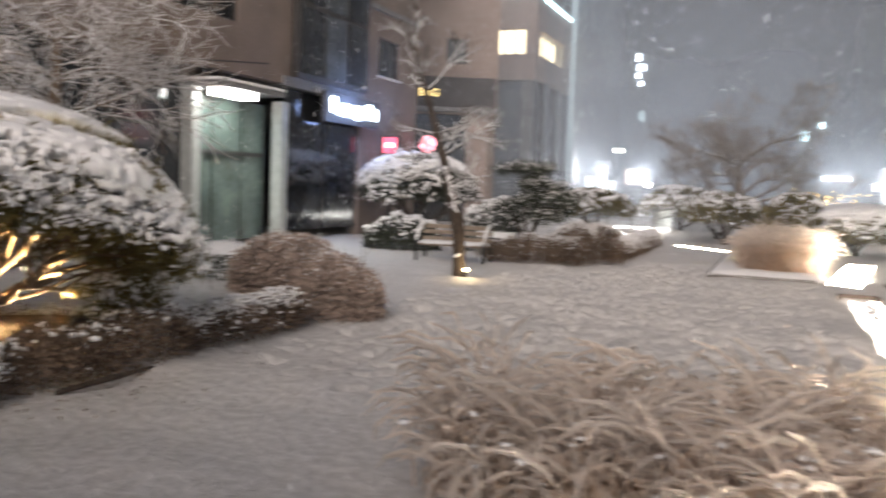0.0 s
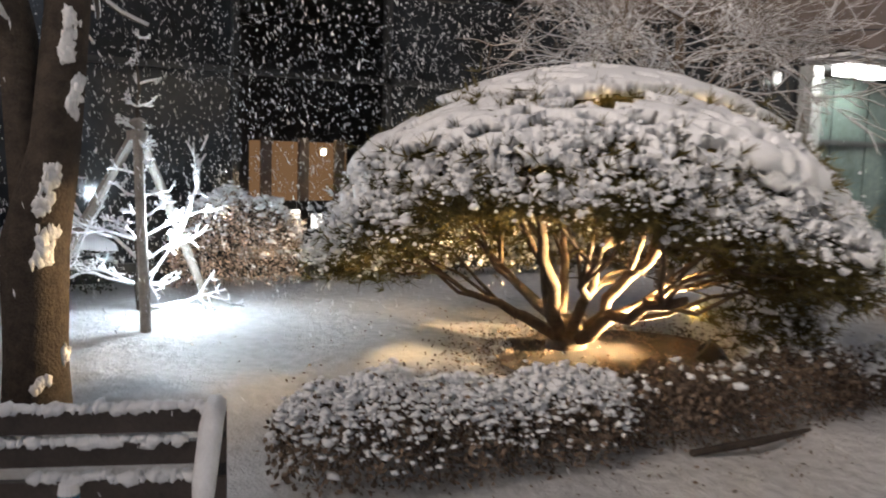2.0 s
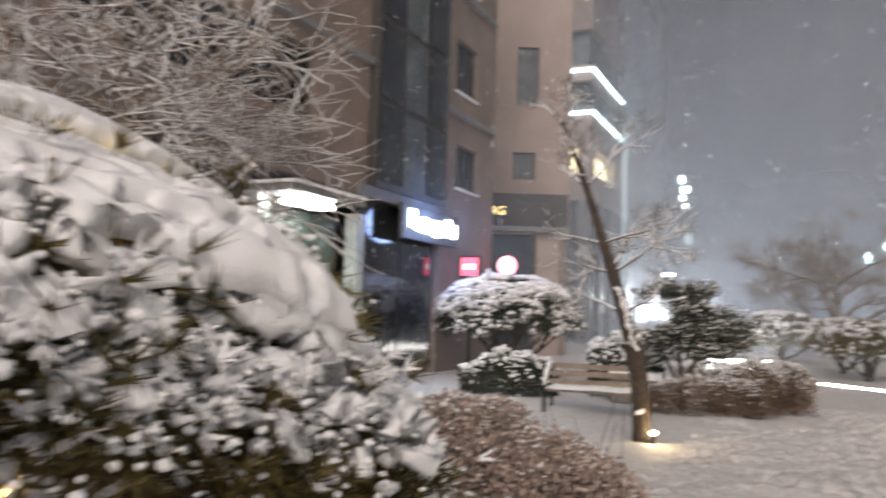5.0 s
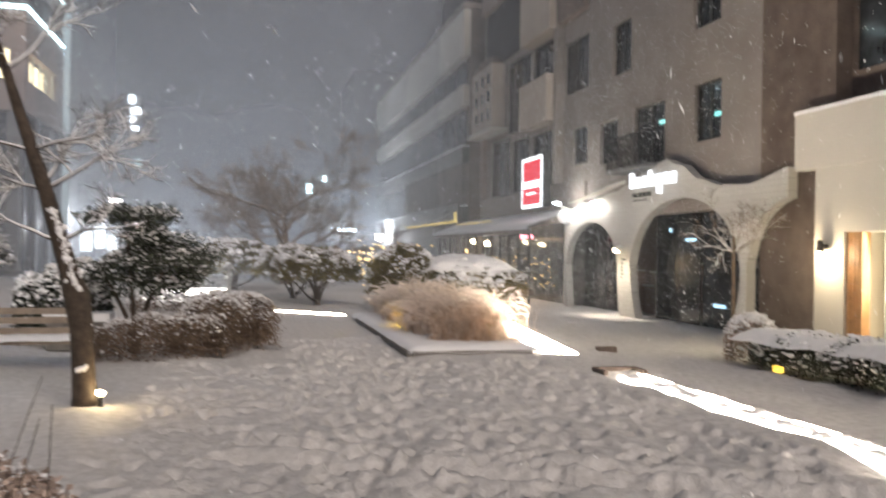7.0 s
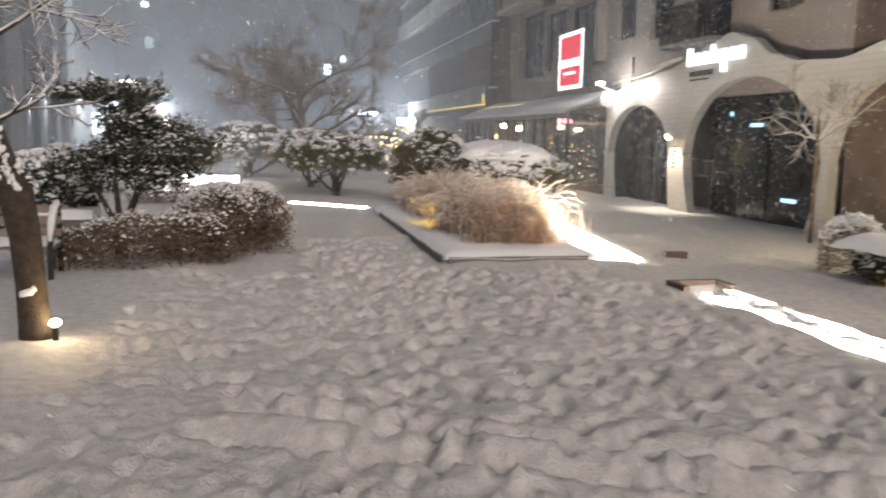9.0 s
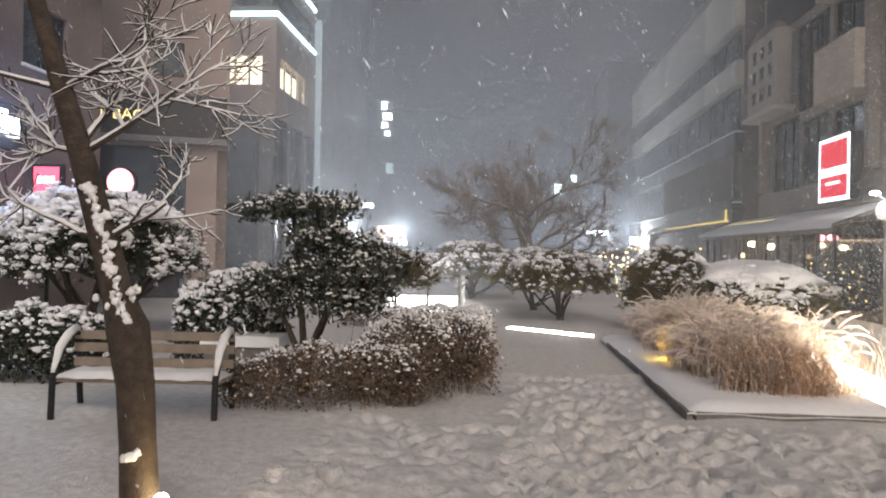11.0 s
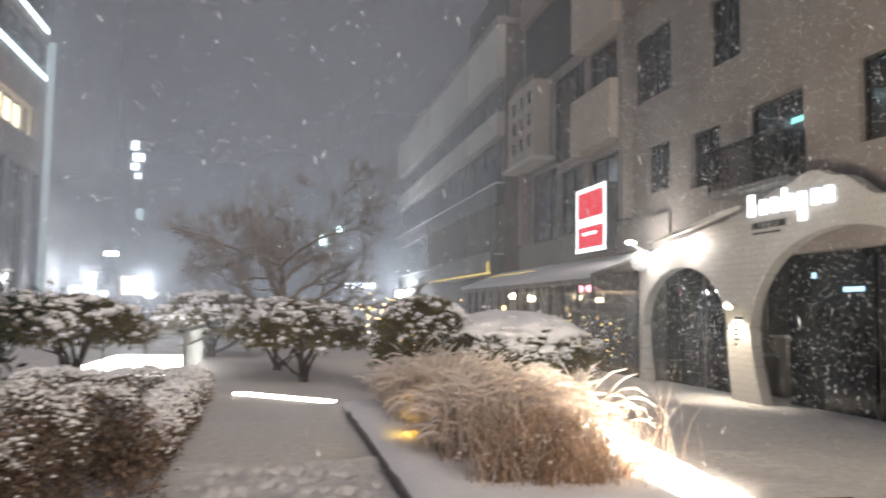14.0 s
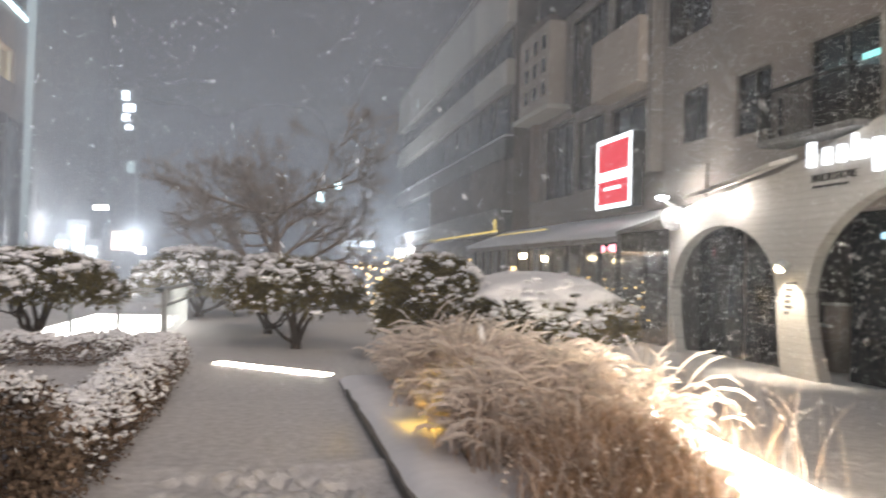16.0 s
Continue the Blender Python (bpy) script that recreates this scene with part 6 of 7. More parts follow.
# leaning tree on the open snow with its ground light
LT = [((-1.895, 5.93, -0.05), 0.125), ((-1.900, 5.93, 0.12), 0.112), ((-1.915, 5.93, 0.45), 0.105), ((-1.935, 5.93, 0.78), 0.108), ((-1.985, 5.93, 1.1), 0.122), ((-2.045, 5.93, 1.27), 0.088), ((-2.135, 5.93, 1.6), 0.08), ((-2.275, 5.93, 2.08), 0.07), ((-2.395, 5.93, 2.45), 0.06), ((-2.635, 5.93, 3.2), 0.042), ((-2.935, 5.93, 4.0), 0.024), ((-3.155, 5.93, 4.3), 0.012)]
bare_tree("snowy_tree", "slim leaning tree with snowy twigs on open snow", (-1.895, 5.93), LT, 52,
          [(6, (0.85, -0.2, 0.25), 0.62, 0.018), (6, (-0.95, -0.3, 0.05), 0.85, 0.016), (7, (0.9, 0.25, 0.42), 0.95, 0.02), (7, (0.25, 0.2, 1.0), 0.7, 0.022), (7, (-0.9, 0.35, 0.22), 0.85, 0.016), (8, (0.95, -0.25, 0.3), 0.95, 0.017), (8, (-0.9, -0.4, 0.12), 0.8, 0.015), (9, (0.75, 0.3, 0.85), 0.95, 0.018), (9, (-0.8, 0.2, 0.35), 0.7, 0.013), (9, (0.2, -0.8, 0.4), 0.7, 0.013), (10, (0.5, 0.3, 1.0), 0.6, 0.011), (10, (-0.7, -0.1, 0.4), 0.55, 0.011), (10, (0.4, -0.6, 0.6), 0.5, 0.01)], 0.74, 3, BARK, 0.36, 0.55, (3, 5), 0.05, 0.6)
cl, fork = MB(), np.random.default_rng(53)
c = np.array([(-2.015 + fork.normal(0, 0.05), 5.87 + fork.normal(0, 0.03), 1.2 + abs(fork.normal(0, 0.05))) for _ in range(26)] + [(-1.9 + 0.1 * u - 0.16 * u, 5.825, 1.15 + 0.75 * u) for u in np.linspace(0, 1, 60)] + [(-1.905 + w, 5.83, 0.4 + 0.02 * math.sin(40 * w)) for w in np.linspace(-0.05, 0.03, 5)])
c[26:86, 0] = np.interp(c[26:86, 2], [p[2] for p, r in LT], [p[0] for p, r in LT]) + 0.03
c[26:86, 1] = 5.93 - np.interp(c[26:86, 2], [p[2] for p, r in LT], [r for p, r in LT]) * 0.88
c[26:86, 0] += fork.normal(0, 0.018, 60)
blobs(cl, c, fork.uniform(0.009, 0.026, len(c)), 1.1, 0.22, ICO2, fork)
structure("trunk_snow", cl, SNOW_CLOT, "snow caught in the fork of the leaning tree", "snow", True, "stuff")
ul = thing("ground_uplight", "small warm ground light at the tree's foot", "lamp")
q = MB()
blobs(q, [(-1.745, 5.86, 0.16)], [0.035], 0.9, 0.05, ICO2)
part("lens", q, WARM_GLOW, ul)
q = MB()
q.tube([(-1.745, 5.86, -0.05), (-1.745, 5.86, 0.125)], 0.022, 10)
part("housing", q, DARK_METAL, ul)

# bed left of the path: low hedge round it, clipped evergreen, snowy slab table
hedge("bed_hedge", "knee-high brown hedge dusted with snow", [(-2.6, 9.35), (-1.5, 9.6), (-0.7, 9.9)], 0.9, 0.55, LEAF_BROWN, 5200, 900, 61, clot_size=0.014)
hedge("bed_hedge", "bushy brown hedge dusted with snow at the path corner", [(-1.5, 10.1), (-0.45, 10.35), (-0.4, 11.1)], 1.05, 0.8, LEAF_BROWN, 7600, 2000, 62, clot_size=0.014)
hedge("bed_hedge", "low path-side hedge capped with snow", [(-0.33, 11.2), (-0.3, 14.0), (-0.4, 18.3)], 0.6, 0.42, LEAF_BROWN, 3400, 1500, 63, clot_size=0.02)
hedge("bed_hedge", "low cross hedge capped with snow", [(-0.4, 18.3), (-3.2, 18.2)], 0.7, 0.4, LEAF_BROWN, 2300, 1200, 64, clot_size=0.024)
ev = thing("clipped_evergreen", "layered dark evergreen shrub dusted with snow", "tree")
rg = np.random.default_rng(71)
q = MB()
for (x0, y0), (x1, y1, z1) in (((-2.0, 10.2), (-2.15, 10.2, 1.9)), ((-1.97, 10.22), (-1.4, 10.3, 1.5)), ((-1.98, 10.15), (-1.6, 10.0, 1.2)), ((-2.03, 10.2), (-2.5, 10.3, 1.25))):
    q.tube([(x0, y0, -0.05), (x0, y0, 0.35), ((x0 * 2 + x1) / 3, (2 * y0 + y1) / 3, z1 * 0.55), (x1, y1, z1)], [0.06, 0.045, 0.03, 0.012], 7)
part("stemwork", q, BARK, ev, smooth=True, kind="stuff")
lv, sn = MB(), MB()
for x, y, z, rx_, ry_, rz_, k in ((-1.95, 10.2, 1.98, 0.66, 0.5, 0.1, 34), (-1.75, 10.2, 1.62, 0.55, 0.5, 0.2, 34), (-1.35, 10.2, 1.42, 0.5, 0.5, 0.24, 34), (-1.75, 10.3, 1.28, 0.62, 0.5, 0.15, 30), (-2.35, 10.3, 1.18, 0.5, 0.45, 0.12, 22), (-1.75, 10.3, 0.98, 0.75, 0.5, 0.16, 38)):
    for _ in range(k):
        d = rg.normal(size=3)
        d /= np.linalg.norm(d)
        cc = np.array([x, y, z]) + d * np.array([rx_, ry_, rz_]) * rg.uniform(0.35, 1.12)
        n_ = int(rg.integers(26, 62))
        w = rg.normal(size=(n_, 3)) * np.array([0.095, 0.095, 0.055])
        P = cc + w
        leaves(lv, P, rg.uniform(0.06, 0.1), rg, 0.36, 0.9)
        if rg.uniform() < 0.3 and z > 1.5:
            sp_ = cc + np.array([0, 0, 0.06]) + rg.normal(0, 0.02, (9, 3)) * np.array([1, 1, 2.5])
            leaves(lv, sp_, 0.12, rg, 0.25, 2.5)
        top = P[(w[:, 2] > 0.0) & (rg.uniform(0, 1, n_) < 0.62)]
        blobs(sn, top + np.array([0, 0, 0.03]), rg.uniform(0.009, 0.028, len(top)), 0.55, 0.3, ICO1, rg)
part("foliage", lv, NEEDLE_DARK, ev, kind="stuff")
part("snow", sn, SNOW_CLOT, ev, "snow on the leaf clusters", True, "stuff")
hedge("blue_lit_shrub", "low evergreen shrub under bluish snow", [(-3.9, 11.4), (-2.5, 11.3)], 1.1, 1.3, NEEDLE_DARK, 3800, 1300, 73, "shrub", clot_size=0.035, leaf_size=0.06)
hedge("evergreen_shrub", "dark evergreen shrub with patches of snow", [(-6.2, 10.6), (-4.4, 11.0)], 1.2, 0.75, NEEDLE_DARK, 4200, 800, 74, "shrub", clot_size=0.035, leaf_size=0.06)
tbl = thing("stone_slab_seat", "low stone slab seat under smooth snow", "seat")
q = MB()
q.box(-3.3, -2.45, 10.7, 11.15, 0.0, 0.42)
part("block", q, KERB, tbl)
q = MB()
q.box(-3.34, -2.41, 10.66, 11.19, 0.424, 0.55)
part("snow", q, SNOW, tbl)
dome_pine("umbrella_pine", "clipped umbrella pine with snow on its layers", (-6.7, 14.6, 0), 1.75, 1.1, 2.45, 81, 3600, 9500, NEEDLE_DARK, 7, cap=False)
for (x, y), r_, rm_, tp_, sd_, lab in (((1.5, 20.8), 1.22, 0.7, 1.62, 82, "small clipped pine under snow beside the path"), ((1.0, 24.0), 1.3, 0.75, 1.7, 83, "small clipped pine behind the path"), ((-2.9, 21.0), 1.35, 0.72, 1.65, 84, "small clipped pine under snow by the lit fence"), ((3.55, 18.6), 0.95, 0.55, 1.72, 85, "small clipped pine behind the grasses"), ((-0.9, 29.5), 1.8, 0.6, 1.9, 86, "clipped shrub far along the path")):
    dome_pine("small_pine", lab, (x, y, 0), r_, rm_, tp_, sd_, 2600, 3600, NEEDLE, 7, cap=False, group="small clipped pines")
dome_pine("snowy_shrub", "broad low shrub rounded under smooth snow", (5.15, 18.7, 0), 1.62, 0.42, 1.42, 91, 3800, 9000, NEEDLE, 9, cap="smooth")
starts = [(1 + k % 4, (math.cos(a), math.sin(a), (0.22, 0.6, 1.1, 0.38)[k % 4]), (1.1, 0.95, 0.75, 1.05)[k % 4], 0.09) for k, a in enumerate(np.linspace(0, 2 * math.pi, 14)[:-1])]
bare_tree("large_leafless_tree", "large leafless tree standing in the snowfall", (1.2, 34.6), [((1.2, 34.6, -0.1), 0.26), ((1.2, 34.6, 1.2), 0.19), ((1.2, 34.6, 1.7), 0.17), ((1.15, 34.6, 2.3), 0.14), ((1.1, 34.6, 3.0), 0.11)], 98, starts, 2.35, 4, BARK_PALE, 0, 0.46, (4, 4), 0.03, 0.62, twig=0.01)
bare_tree("small_street_tree", "small bare tree with warm-lit snowy twigs", (8.9, 11.9), [((8.9, 11.9, -0.2), 0.04), ((8.9, 11.9, 0.9), 0.035), ((8.9, 11.92, 1.6), 0.03), ((8.9, 11.92, 2.0), 0.02)], 97, [(2, (0.5 * math.cos(a), math.sin(a), 0.5), 0.6, 0.014) for a in np.linspace(0, 2 * math.pi, 9)[:-1]], 1.2, 3, BARK_PALE, 0.3, 0.55, (3, 4), 0.02)

# kerbed grass bed right of the path
kb = thing("bed_kerb", "dark granite kerb of the grass bed, half under snow", "kerb")
for (a, b_) in [((1.93, 9.4 + k * 1.0), (1.93, 10.38 + k * 1.0)) for k in range(6)]:
    q = MB()
    q.box(a[0] - 0.03, a[0] + 0.03, a[1], b_[1], -0.1, 0.075)
    part("kerb_stone", q, KERB, kb)
for k in range(3):
    q = MB()
    q.box(1.99 + k * 0.62, 1.99 + k * 0.62 + 0.61, 9.38, 9.43, -0.1, 0.075)
    part("kerb_stone", q, KERB, kb)
q = MB()
nx, ny = 30, 70
V = []
for i in range(nx + 1):
    for j in range(ny + 1):
        x, y = 1.905 + 2.1 * i / nx, 9.37 + 6.95 * j / ny
        e_ = min(1, min(i, nx - i) / 2.5, min(j, ny - j) / 2.5)
        V.append((x, y, 0.055 + 0.09 * e_ ** 0.6 + 0.02 * noise.noise((x * 2, y * 2, 1))))
q.add(V, [(i * (ny + 1) + j, (i + 1) * (ny + 1) + j, (i + 1) * (ny + 1) + j + 1, i * (ny + 1) + j + 1) for i in range(nx) for j in range(ny)])
part("bed_snow", q, SNOW, kb, "snow lying in the bed", True)


def grasses(name, label, centres, tall, seed, snowy, blades=90, arch=0.8, size=0.004):
    """Clumps of tall dry grass bowed by snow."""
    rng = np.random.default_rng(seed)
    dry, wet, heads, plume, tip = MB(), MB(), MB(), MB(), []
    for (x, y, z, h) in centres:
        n_ = blades
        az = np.where(rng.uniform(0, 1, n_) < 0.55, rng.uniform(0, 2 * math.pi) + rng.normal(0, 0.5, n_), rng.uniform(0, 2 * math.pi, n_))
        bow = arch * rng.uniform(0.65, 1.5)
        hh = h * tall * rng.uniform(0.45, 1.15, n_)
        x0, y0 = x + rng.normal(0, 0.08, n_), y + rng.normal(0, 0.08, n_)
        segs = 8
        pts, sway = [], az.copy()
        xx, yy, zz = x0.copy(), y0.copy(), np.full(n_, float(z))
        lean_, curl = rng.uniform(0.1, 0.85, n_) * bow, rng.uniform(0.7, 2.4, n_) * min(1, arch)
        for s in range(segs + 1):
            pts.append(np.stack([xx, yy, zz], -1))
            u_ = (s + 0.5) / segs
            th_ = 0.05 + lean_ * u_ + curl * u_ ** 3
            sway = sway + rng.normal(0, 0.22, n_)
            xx, yy, zz = xx + np.sin(th_) * np.cos(sway) * hh / segs, yy + np.sin(th_) * np.sin(sway) * hh / segs, np.maximum(zz + np.cos(th_) * hh / segs, z + 0.02)
        tip.append(pts[-1][rng.uniform(0, 1, n_) < 0.12])
        for mbx, sel, wd in ((dry, rng.uniform(0, 1, n_) > snowy, size), (wet, rng.uniform(0, 1, n_) < snowy, size * 1.7)):
            if not sel.any():
                continue
            side_ = np.stack([-np.sin(az), np.cos(az), 0 * az], -1)[sel]
            lft = [p[sel] - side_ * wd * (1 - 0.75 * s / segs) for s, p in enumerate(pts)]
            rgt = [p[sel] + side_ * wd * (1 - 0.75 * s / segs) for s, p in enumerate(pts)]
            V_ = np.stack([w for pair in zip(lft, rgt) for w in pair], 1)
            mbx.many(None, [(2 * s, 2 * s + 1, 2 * s + 3, 2 * s + 2) for s in range(segs)], V_)
        sel = rng.uniform(0, 1, n_) < 0.8 * (snowy > 0.4)
        if sel.any():
            flat_, up_ = np.stack([-np.sin(az), np.cos(az), 0 * az], -1)[sel], np.array([0, 0, 1.0])
            for ax in (flat_, np.broadcast_to(up_, flat_.shape)):
                wd = size * np.array([0.9, 2.3, 2.6, 0.8])
                rows = [p[sel] + up_ * 0.004 + ax * w * sgn for p, w in zip(pts[-4:], wd) for sgn in (-1, 1)]
                plume.many(None, [(2 * s, 2 * s + 1, 2 * s + 3, 2 * s + 2) for s in range(3)], np.stack(rows, 1))
    t = thing(name, label, "grass", kind="stuff")
    if plume.v:
        part("snowy_plume", plume, STRAW_SNOW, t, kind="stuff")
    part("dry_blades", dry, STRAW, t, kind="stuff")
    part("snowy_blades", wet, STRAW_SNOW, t, kind="stuff")
    tip = np.concatenate(tip)
    blobs(heads, tip, rng.uniform(0.006, 0.017, len(tip)), 0.7, 0.3, ICO1, rng)
    part("seed_head_snow", heads, STRAW_SNOW, t, "snowy seed heads", True, "stuff")
    return t


rg = np.random.default_rng(101)
cs = [(x, y, 0.08, rg.uniform(0.6, 1.12) * (0.66 + 0.34 * math.cos((x - 3.3) * 1.6))) for x, y in zip(rg.uniform(2.45, 3.95, 135), rg.uniform(11.2, 16.0, 135))]
grasses("ornamental_grass", "tall dry ornamental grass bowed and whitened by snow", cs, 1.02, 102, 0.5, 62, 1.35, 0.0046)
cs = []
for _ in range(52):
    a, r_ = rg.uniform(0, 2 * math.pi), math.sqrt(rg.uniform(0, 1))
    cs.append((3.12 + 0.62 * r_ * math.cos(a), 10.72 + 0.7 * r_ * math.sin(a), 0.08, rg.uniform(0.85, 1.05) * (1 - 0.3 * r_ ** 2)))
grasses("ornamental_grass", "dense rounded clump of brown grass bowed to the ground", cs, 0.84, 105, 0.3, 90, 2.0, 0.0042)
cs = [(rg.uniform(3.5, 4.1), rg.uniform(9.9, 12.5), 0.08, rg.uniform(0.8, 1.25)) for _ in range(26)]
grasses("ornamental_grass", "stiff upright dry stalks at the bed's end", cs, 0.9, 103, 0.2, 9, 0.4, 0.0028)
cs = []
for _ in range(95):
    a, r_ = rg.uniform(0, 2 * math.pi), 1.25 * math.sqrt(rg.uniform(0, 1))
    cs.append((3.1 + r_ * math.cos(a) * 1.15, -3.4 + r_ * math.sin(a) * 0.8, 0.0, rg.uniform(0.6, 1.1)))
grasses("ornamental_grass", "dense dry grass clump crusted with snow", cs, 0.92, 104, 0.42, 78, 1.6, 0.0046)
fd = MB()
c = np.array([(x + rg.normal(0, 0.18), y + rg.normal(0, 0.18), 0.3 + rg.uniform(0, 0.4)) for x, y, z, h in cs for _ in range(9)])
blobs(fd, c, rg.uniform(0.006, 0.02, len(c)), 0.6, 0.3)
structure("grass_snow", fd, SNOW_CLOT, "snow clots caught on the dry grass", "snow", True, "stuff")
yl = thing("bed_uplight", "yellow uplight, its glowing face sized to the lit grass", "lamp")
# Glowing face stands for the patch of yellow-lit grass round the lamp.
q = MB()
q.box(2.53, 2.55, 12.4, 13.0, 0.16, 0.4)
part("lit_face", q, YELLOW_LAMP, yl)
q = MB()
q.box(2.554, 2.6, 12.37, 13.03, 0.05, 0.43)
part("housing", q, DARK_METAL, yl)

# light channels let into the ground
def strip(name, label, a, b_, w, z, m, gap=0):
    a, b_ = Vector((*a, 0)), Vector((*b_, 0))
    d = (b_ - a).normalized()
    nn = Vector((-d.y, d.x, 0)) * w / 2
    t = thing(name, label, "light strip")
    L = (b_ - a).length
    k = max(1, int(L / 1.2))
    for i in range(k):
        p, r_ = a + d * (L * i / k), a + d * (L * (i + 1) / k - 0.03)
        q_ = MB()
        vs_ = [p - nn, p + nn, r_ + nn, r_ - nn]
        q_.add([(v_.x, v_.y, z) for v_ in vs_] + [(v_.x, v_.y, z - 0.05) for v_ in vs_], [(0, 3, 2, 1), (4, 5, 6, 7), (0, 1, 5, 4), (1, 2, 6, 5), (2, 3, 7, 6), (3, 0, 4, 7)])
        part("lit_panel", q_, m, t)
    return t


strip("ground_light_strip", "glaring white light channel sunk beside the grass", (4.3, 9.4), (5.0, 14.8), 0.55, 0.03, STRIP_GLOW)
strip("ground_light_strip", "thin white light line across the path", (0.3, 18.5), (1.85, 17.1), 0.17, 0.025, STRIP_GLOW)
strip("ground_light_strip", "snow-filled white light channel in the path", (4.32, 7.3), (4.62, -6.0), 0.07, -0.02, STRIP_GLOW)
strip("ground_light_strip", "snow-filled white light channel in the path", (4.60, 7.3), (4.88, -6.0), 0.10, 0.0, STRIP_GLOW)
cv = MB()
rg = np.random.default_rng(8)
ysn = np.arange(-6.0, 7.2, 0.16)
c = np.array([(4.46 + 0.022 * (7.3 - y) + rg.normal(0, 0.03), y, -0.03 + rg.normal(0, 0.01)) for y in ysn])
blobs(cv, c, rg.uniform(0.06, 0.13, len(c)), 0.45, 0.2, ICO2)
structure("channel_snow", cv, SNOW, "snow fallen into the light channel", "snow", True, "stuff")
pit = thing("channel_end_pit", "open brown timber-lined end of the light channel", "pit")
for bx_ in ((4.1, 4.16, 7.35, 7.75), (4.66, 4.72, 7.35, 7.75), (4.16, 4.66, 7.69, 7.75)):
    q = MB()
    q.box(*bx_, -0.12, 0.045)
    part("lining_board", q, BRICK, pit)
q = MB()
q.box(4.98, 5.3, 9.5, 9.62, -0.08, 0.09)
structure("edge_block", q, BRICK, "short brown kerb block by the light strip", "kerb", kind="thing")

# right-hand hedge with a yellow light in it
hedge("shop_hedge", "dark clipped hedge under a thick snow cap", [(7.0, 8.3), (7.3, 6.5), (7.5, 1.0), (7.6, -5.0)], 1.1, 0.5, NEEDLE_DARK, 3400, 1500, 111, clot_size=0.028, top_snow=0.11, leaf_size=0.045)
hedge("shop_shrub", "twiggy rounded shrub crusted with snow at the hedge end", [(6.75, 8.75), (7.35, 8.3)], 1.0, 0.72, LEAF_FROST, 5200, 2600, 113, "shrub", clot_size=0.02)
yl = thing("bed_uplight", "yellow box light in the clipped hedge", "lamp")
q = MB()
q.box(6.54, 6.6, 7.15, 7.3, 0.0, 0.08)
part("lit_face", q, YELLOW_LAMP, yl)

# lit fence round a sunken stair
fe = thing("lit_railing", "pale metal railing round a brightly lit stairwell", "railing")
for k in range(8):
    q = MB()
    q.box(-0.95 - 0.02 * k - 0.03, -0.95 - 0.02 * k + 0.03, 22.0 + k * 0.85, 22.06 + k * 0.85, -0.1, 0.98)
    part("post", q, FRAME_PALE, fe)
for z in (0.92, 0.62):
    q = MB()
    q.box(-1.1, -0.93, 22.0, 28, z, z + 0.06)
    part("rail", q, FRAME_PALE, fe)
for k in range(4):
    q = MB()
    q.box(-3.4 + k * 0.82, -3.34 + k * 0.82, 22.0, 22.06, -0.1, 0.98)
    part("post", q, FRAME_PALE, fe)
q = MB()
q.box(-3.4, -0.95, 22.0, 22.07, 0.92, 0.98)
part("rail", q, FRAME_PALE, fe)
# Floor emits by itself in place of light falling on it.
q = MB()
q.box(-3.3, -1.15, 22.3, 28, 0.05, 0.12)
part("glowing_floor", q, glow("stairwell_floor_glow", (1.0, 0.97, 0.92), 5), fe, "floor made to glow for the glaring stairwell light")
fl_ = MB()
rg = np.random.default_rng(15)
c = np.stack([rg.normal(4.5, 0.7, 200), rg.normal(27, 0.6, 200), np.abs(rg.normal(0.9, 0.4, 200)) + 0.15], -1)
blobs(fl_, c, rg.uniform(0.015, 0.035, 200), 1, 0.1)
structure("tree_fairy_lights", fl_, FAIRY, "amber fairy lights wound in a bush", "lights", kind="stuff")
hedge("lit_bush", "bush wound with amber lights", [(3.8, 27.2), (5.2, 27.2)], 1.2, 1.3, LEAF_BROWN, 1800, 300, 121, "shrub", clot_size=0.05)

# overhead cable above the garden
cbl = MB()
cbl.tube([(-6.2, -9.0 + 2.2 * k, 3.25 + 0.035 * (k - 3) ** 2) for k in range(8)], 0.012, 5)
structure("overhead_cable", cbl, DARK_METAL, "thin overhead cable with a line of snow", "cable", kind="thing")

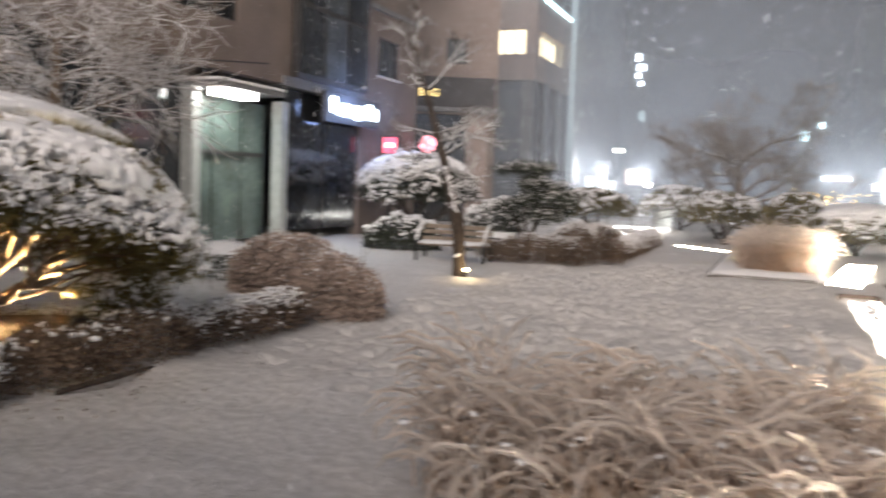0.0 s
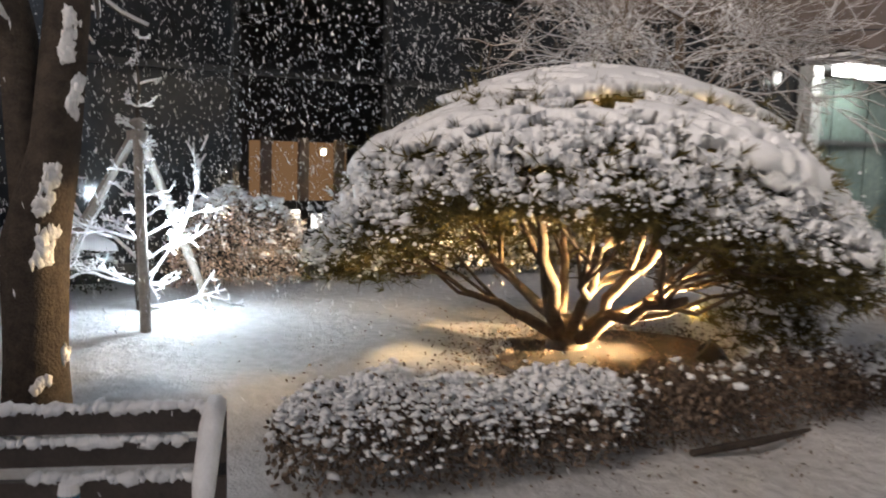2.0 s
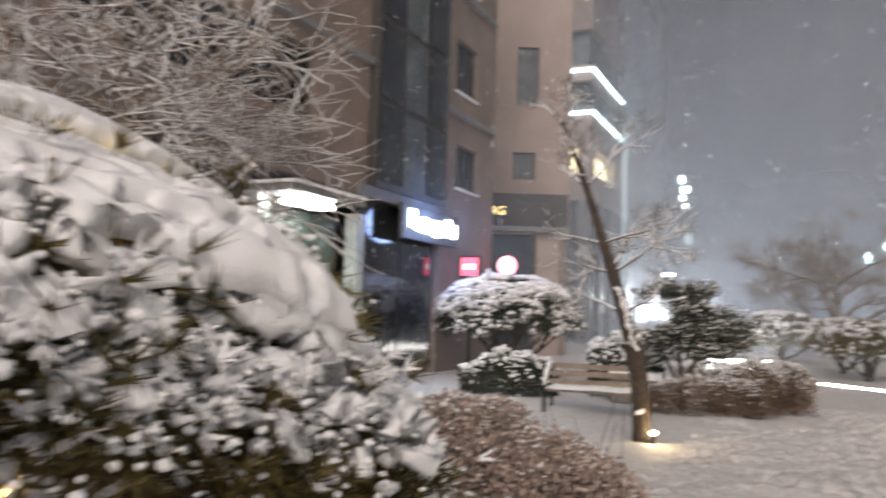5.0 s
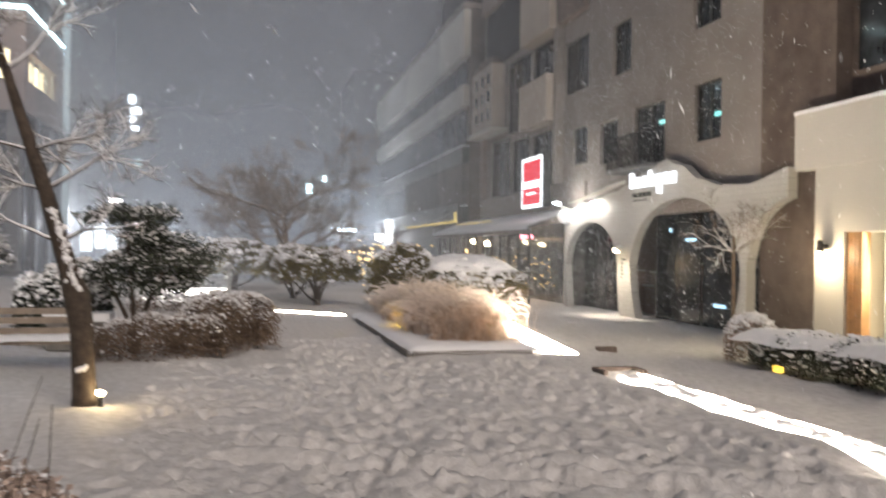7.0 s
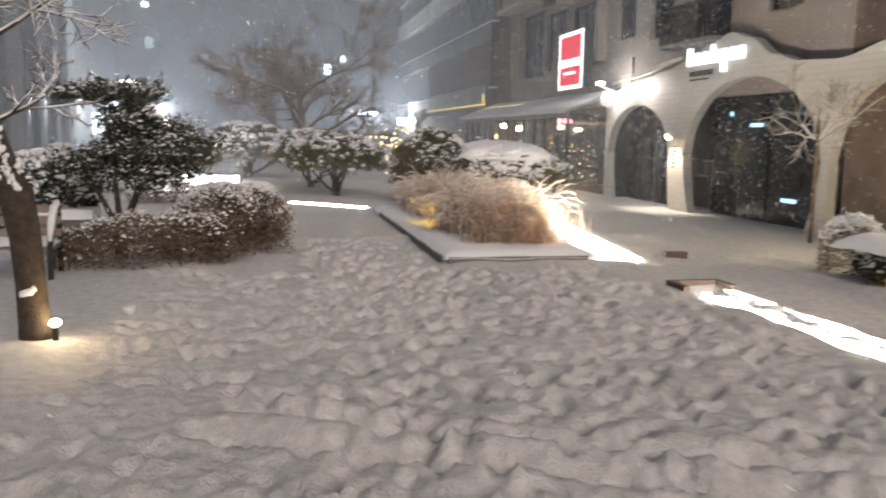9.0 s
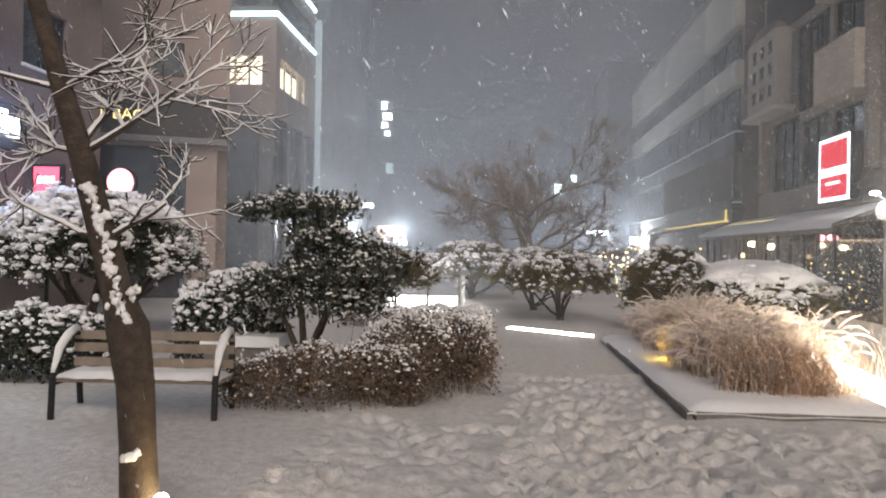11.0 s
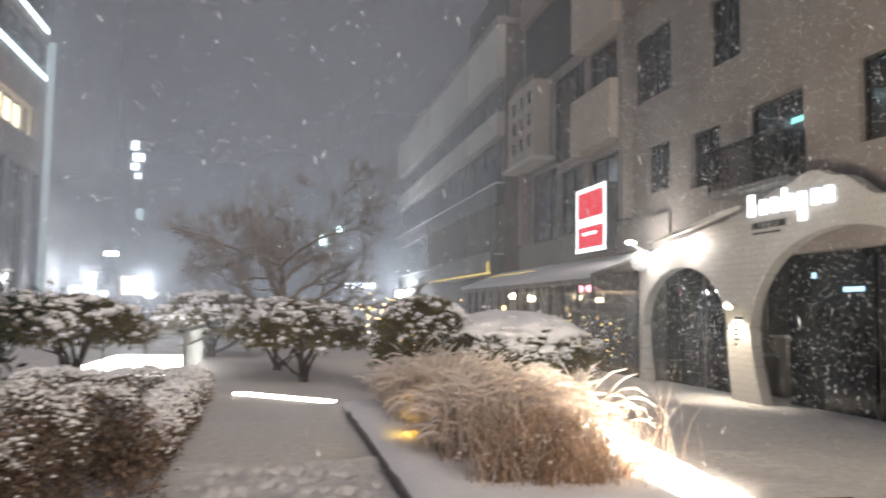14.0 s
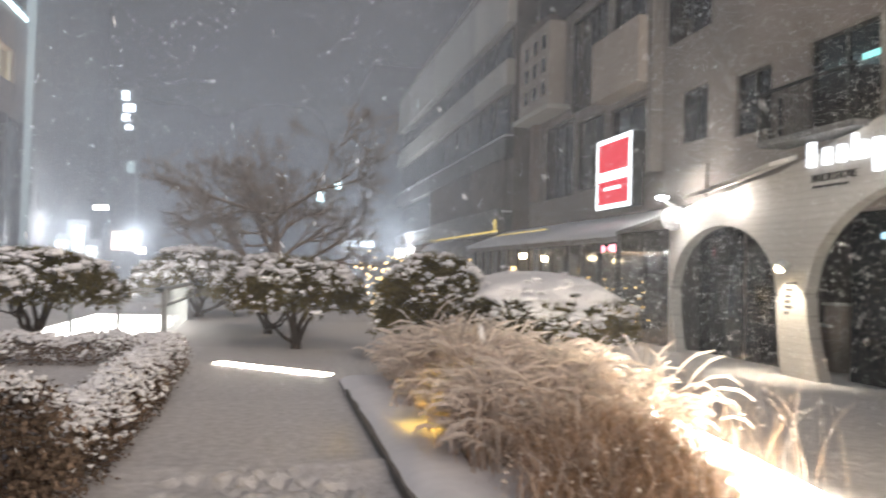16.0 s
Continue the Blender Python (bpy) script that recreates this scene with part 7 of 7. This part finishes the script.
# ---- falling snow and haze sheets ----
def snowfall(name, label, n_, lo, hi, size, stretch, seed, clear):
    rng = np.random.default_rng(seed)
    P = rng.uniform(lo, hi, (n_, 3))
    for a, b_ in zip(WAY, WAY[1:]):
        ab = b_ - a
        tt = np.clip(((P - a) @ ab) / (ab @ ab + 1e-9), 0, 1)
        P = P[np.linalg.norm(P - a - tt[:, None] * ab, axis=1) > clear]
    k = len(P)
    d = np.array([0.35, 0.1, -1.0]) + rng.normal(0, 0.25, (k, 3))
    d /= np.linalg.norm(d, axis=1, keepdims=True)
    s = np.cross(d, rng.normal(size=(k, 3)))
    s /= np.linalg.norm(s, axis=1, keepdims=True)
    w = size * rng.uniform(0.5, 1.3, (k, 1))
    ln = w * stretch * rng.uniform(0.5, 1.4, (k, 1))
    mb = MB()
    mb.many(None, [(0, 1, 2, 3)], np.stack([P - d * ln, P + s * w, P + d * ln, P - s * w], 1))
    structure(name, mb, FLAKE, label, "snowfall", kind="stuff")


WAY = [np.array(p) for p in ((3.2, -7.2, 1.55), (0.7, -5.7, 1.55), (-0.1, -4.2, 1.55), (-0.4, -1.7, 1.55), (0.0, 0.8, 1.55), (0.4, 2.6, 1.55), (0.95, 4.3, 1.5), (1.0, 5.9, 1.5))]
snowfall("flakes_and_haze", "snowflakes drifting through the garden", 15000, (-8.5, -8, 0.1), (9.2, 30, 6.5), 0.0034, 5.5, 201, 1.1)
snowfall("flakes_and_haze", "snowflakes drifting before the dark shop fronts", 15000, (6.0, 11, 0.1), (9.4, 24, 6.5), 0.0034, 6.0, 203, 1.0)
snowfall("flakes_and_haze", "snowflakes glittering in the cold uplight", 24000, (-8.5, -9, 0.3), (-3.5, 0.5, 4.8), 0.0048, 4.2, 204, 1.5)
snowfall("flakes_and_haze", "flakes and haze sheets veiling the far street", 7000, (-16, 24, 0.1), (16, 60, 18), 0.014, 2.0, 202, 1.0)
# Tilted see-through sheets that paint snow haze before the far buildings.
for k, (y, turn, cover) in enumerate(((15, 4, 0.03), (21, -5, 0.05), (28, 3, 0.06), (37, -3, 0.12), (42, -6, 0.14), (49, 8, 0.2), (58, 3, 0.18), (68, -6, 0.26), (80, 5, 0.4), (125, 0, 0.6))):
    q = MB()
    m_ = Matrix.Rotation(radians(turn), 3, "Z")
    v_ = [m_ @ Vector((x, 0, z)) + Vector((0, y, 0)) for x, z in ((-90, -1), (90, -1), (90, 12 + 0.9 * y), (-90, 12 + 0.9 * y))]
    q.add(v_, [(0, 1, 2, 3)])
    structure("flakes_and_haze", q, veil("snow_haze_sheet", cover), "flakes and haze sheets veiling the far street", "snowfall", kind="stuff")
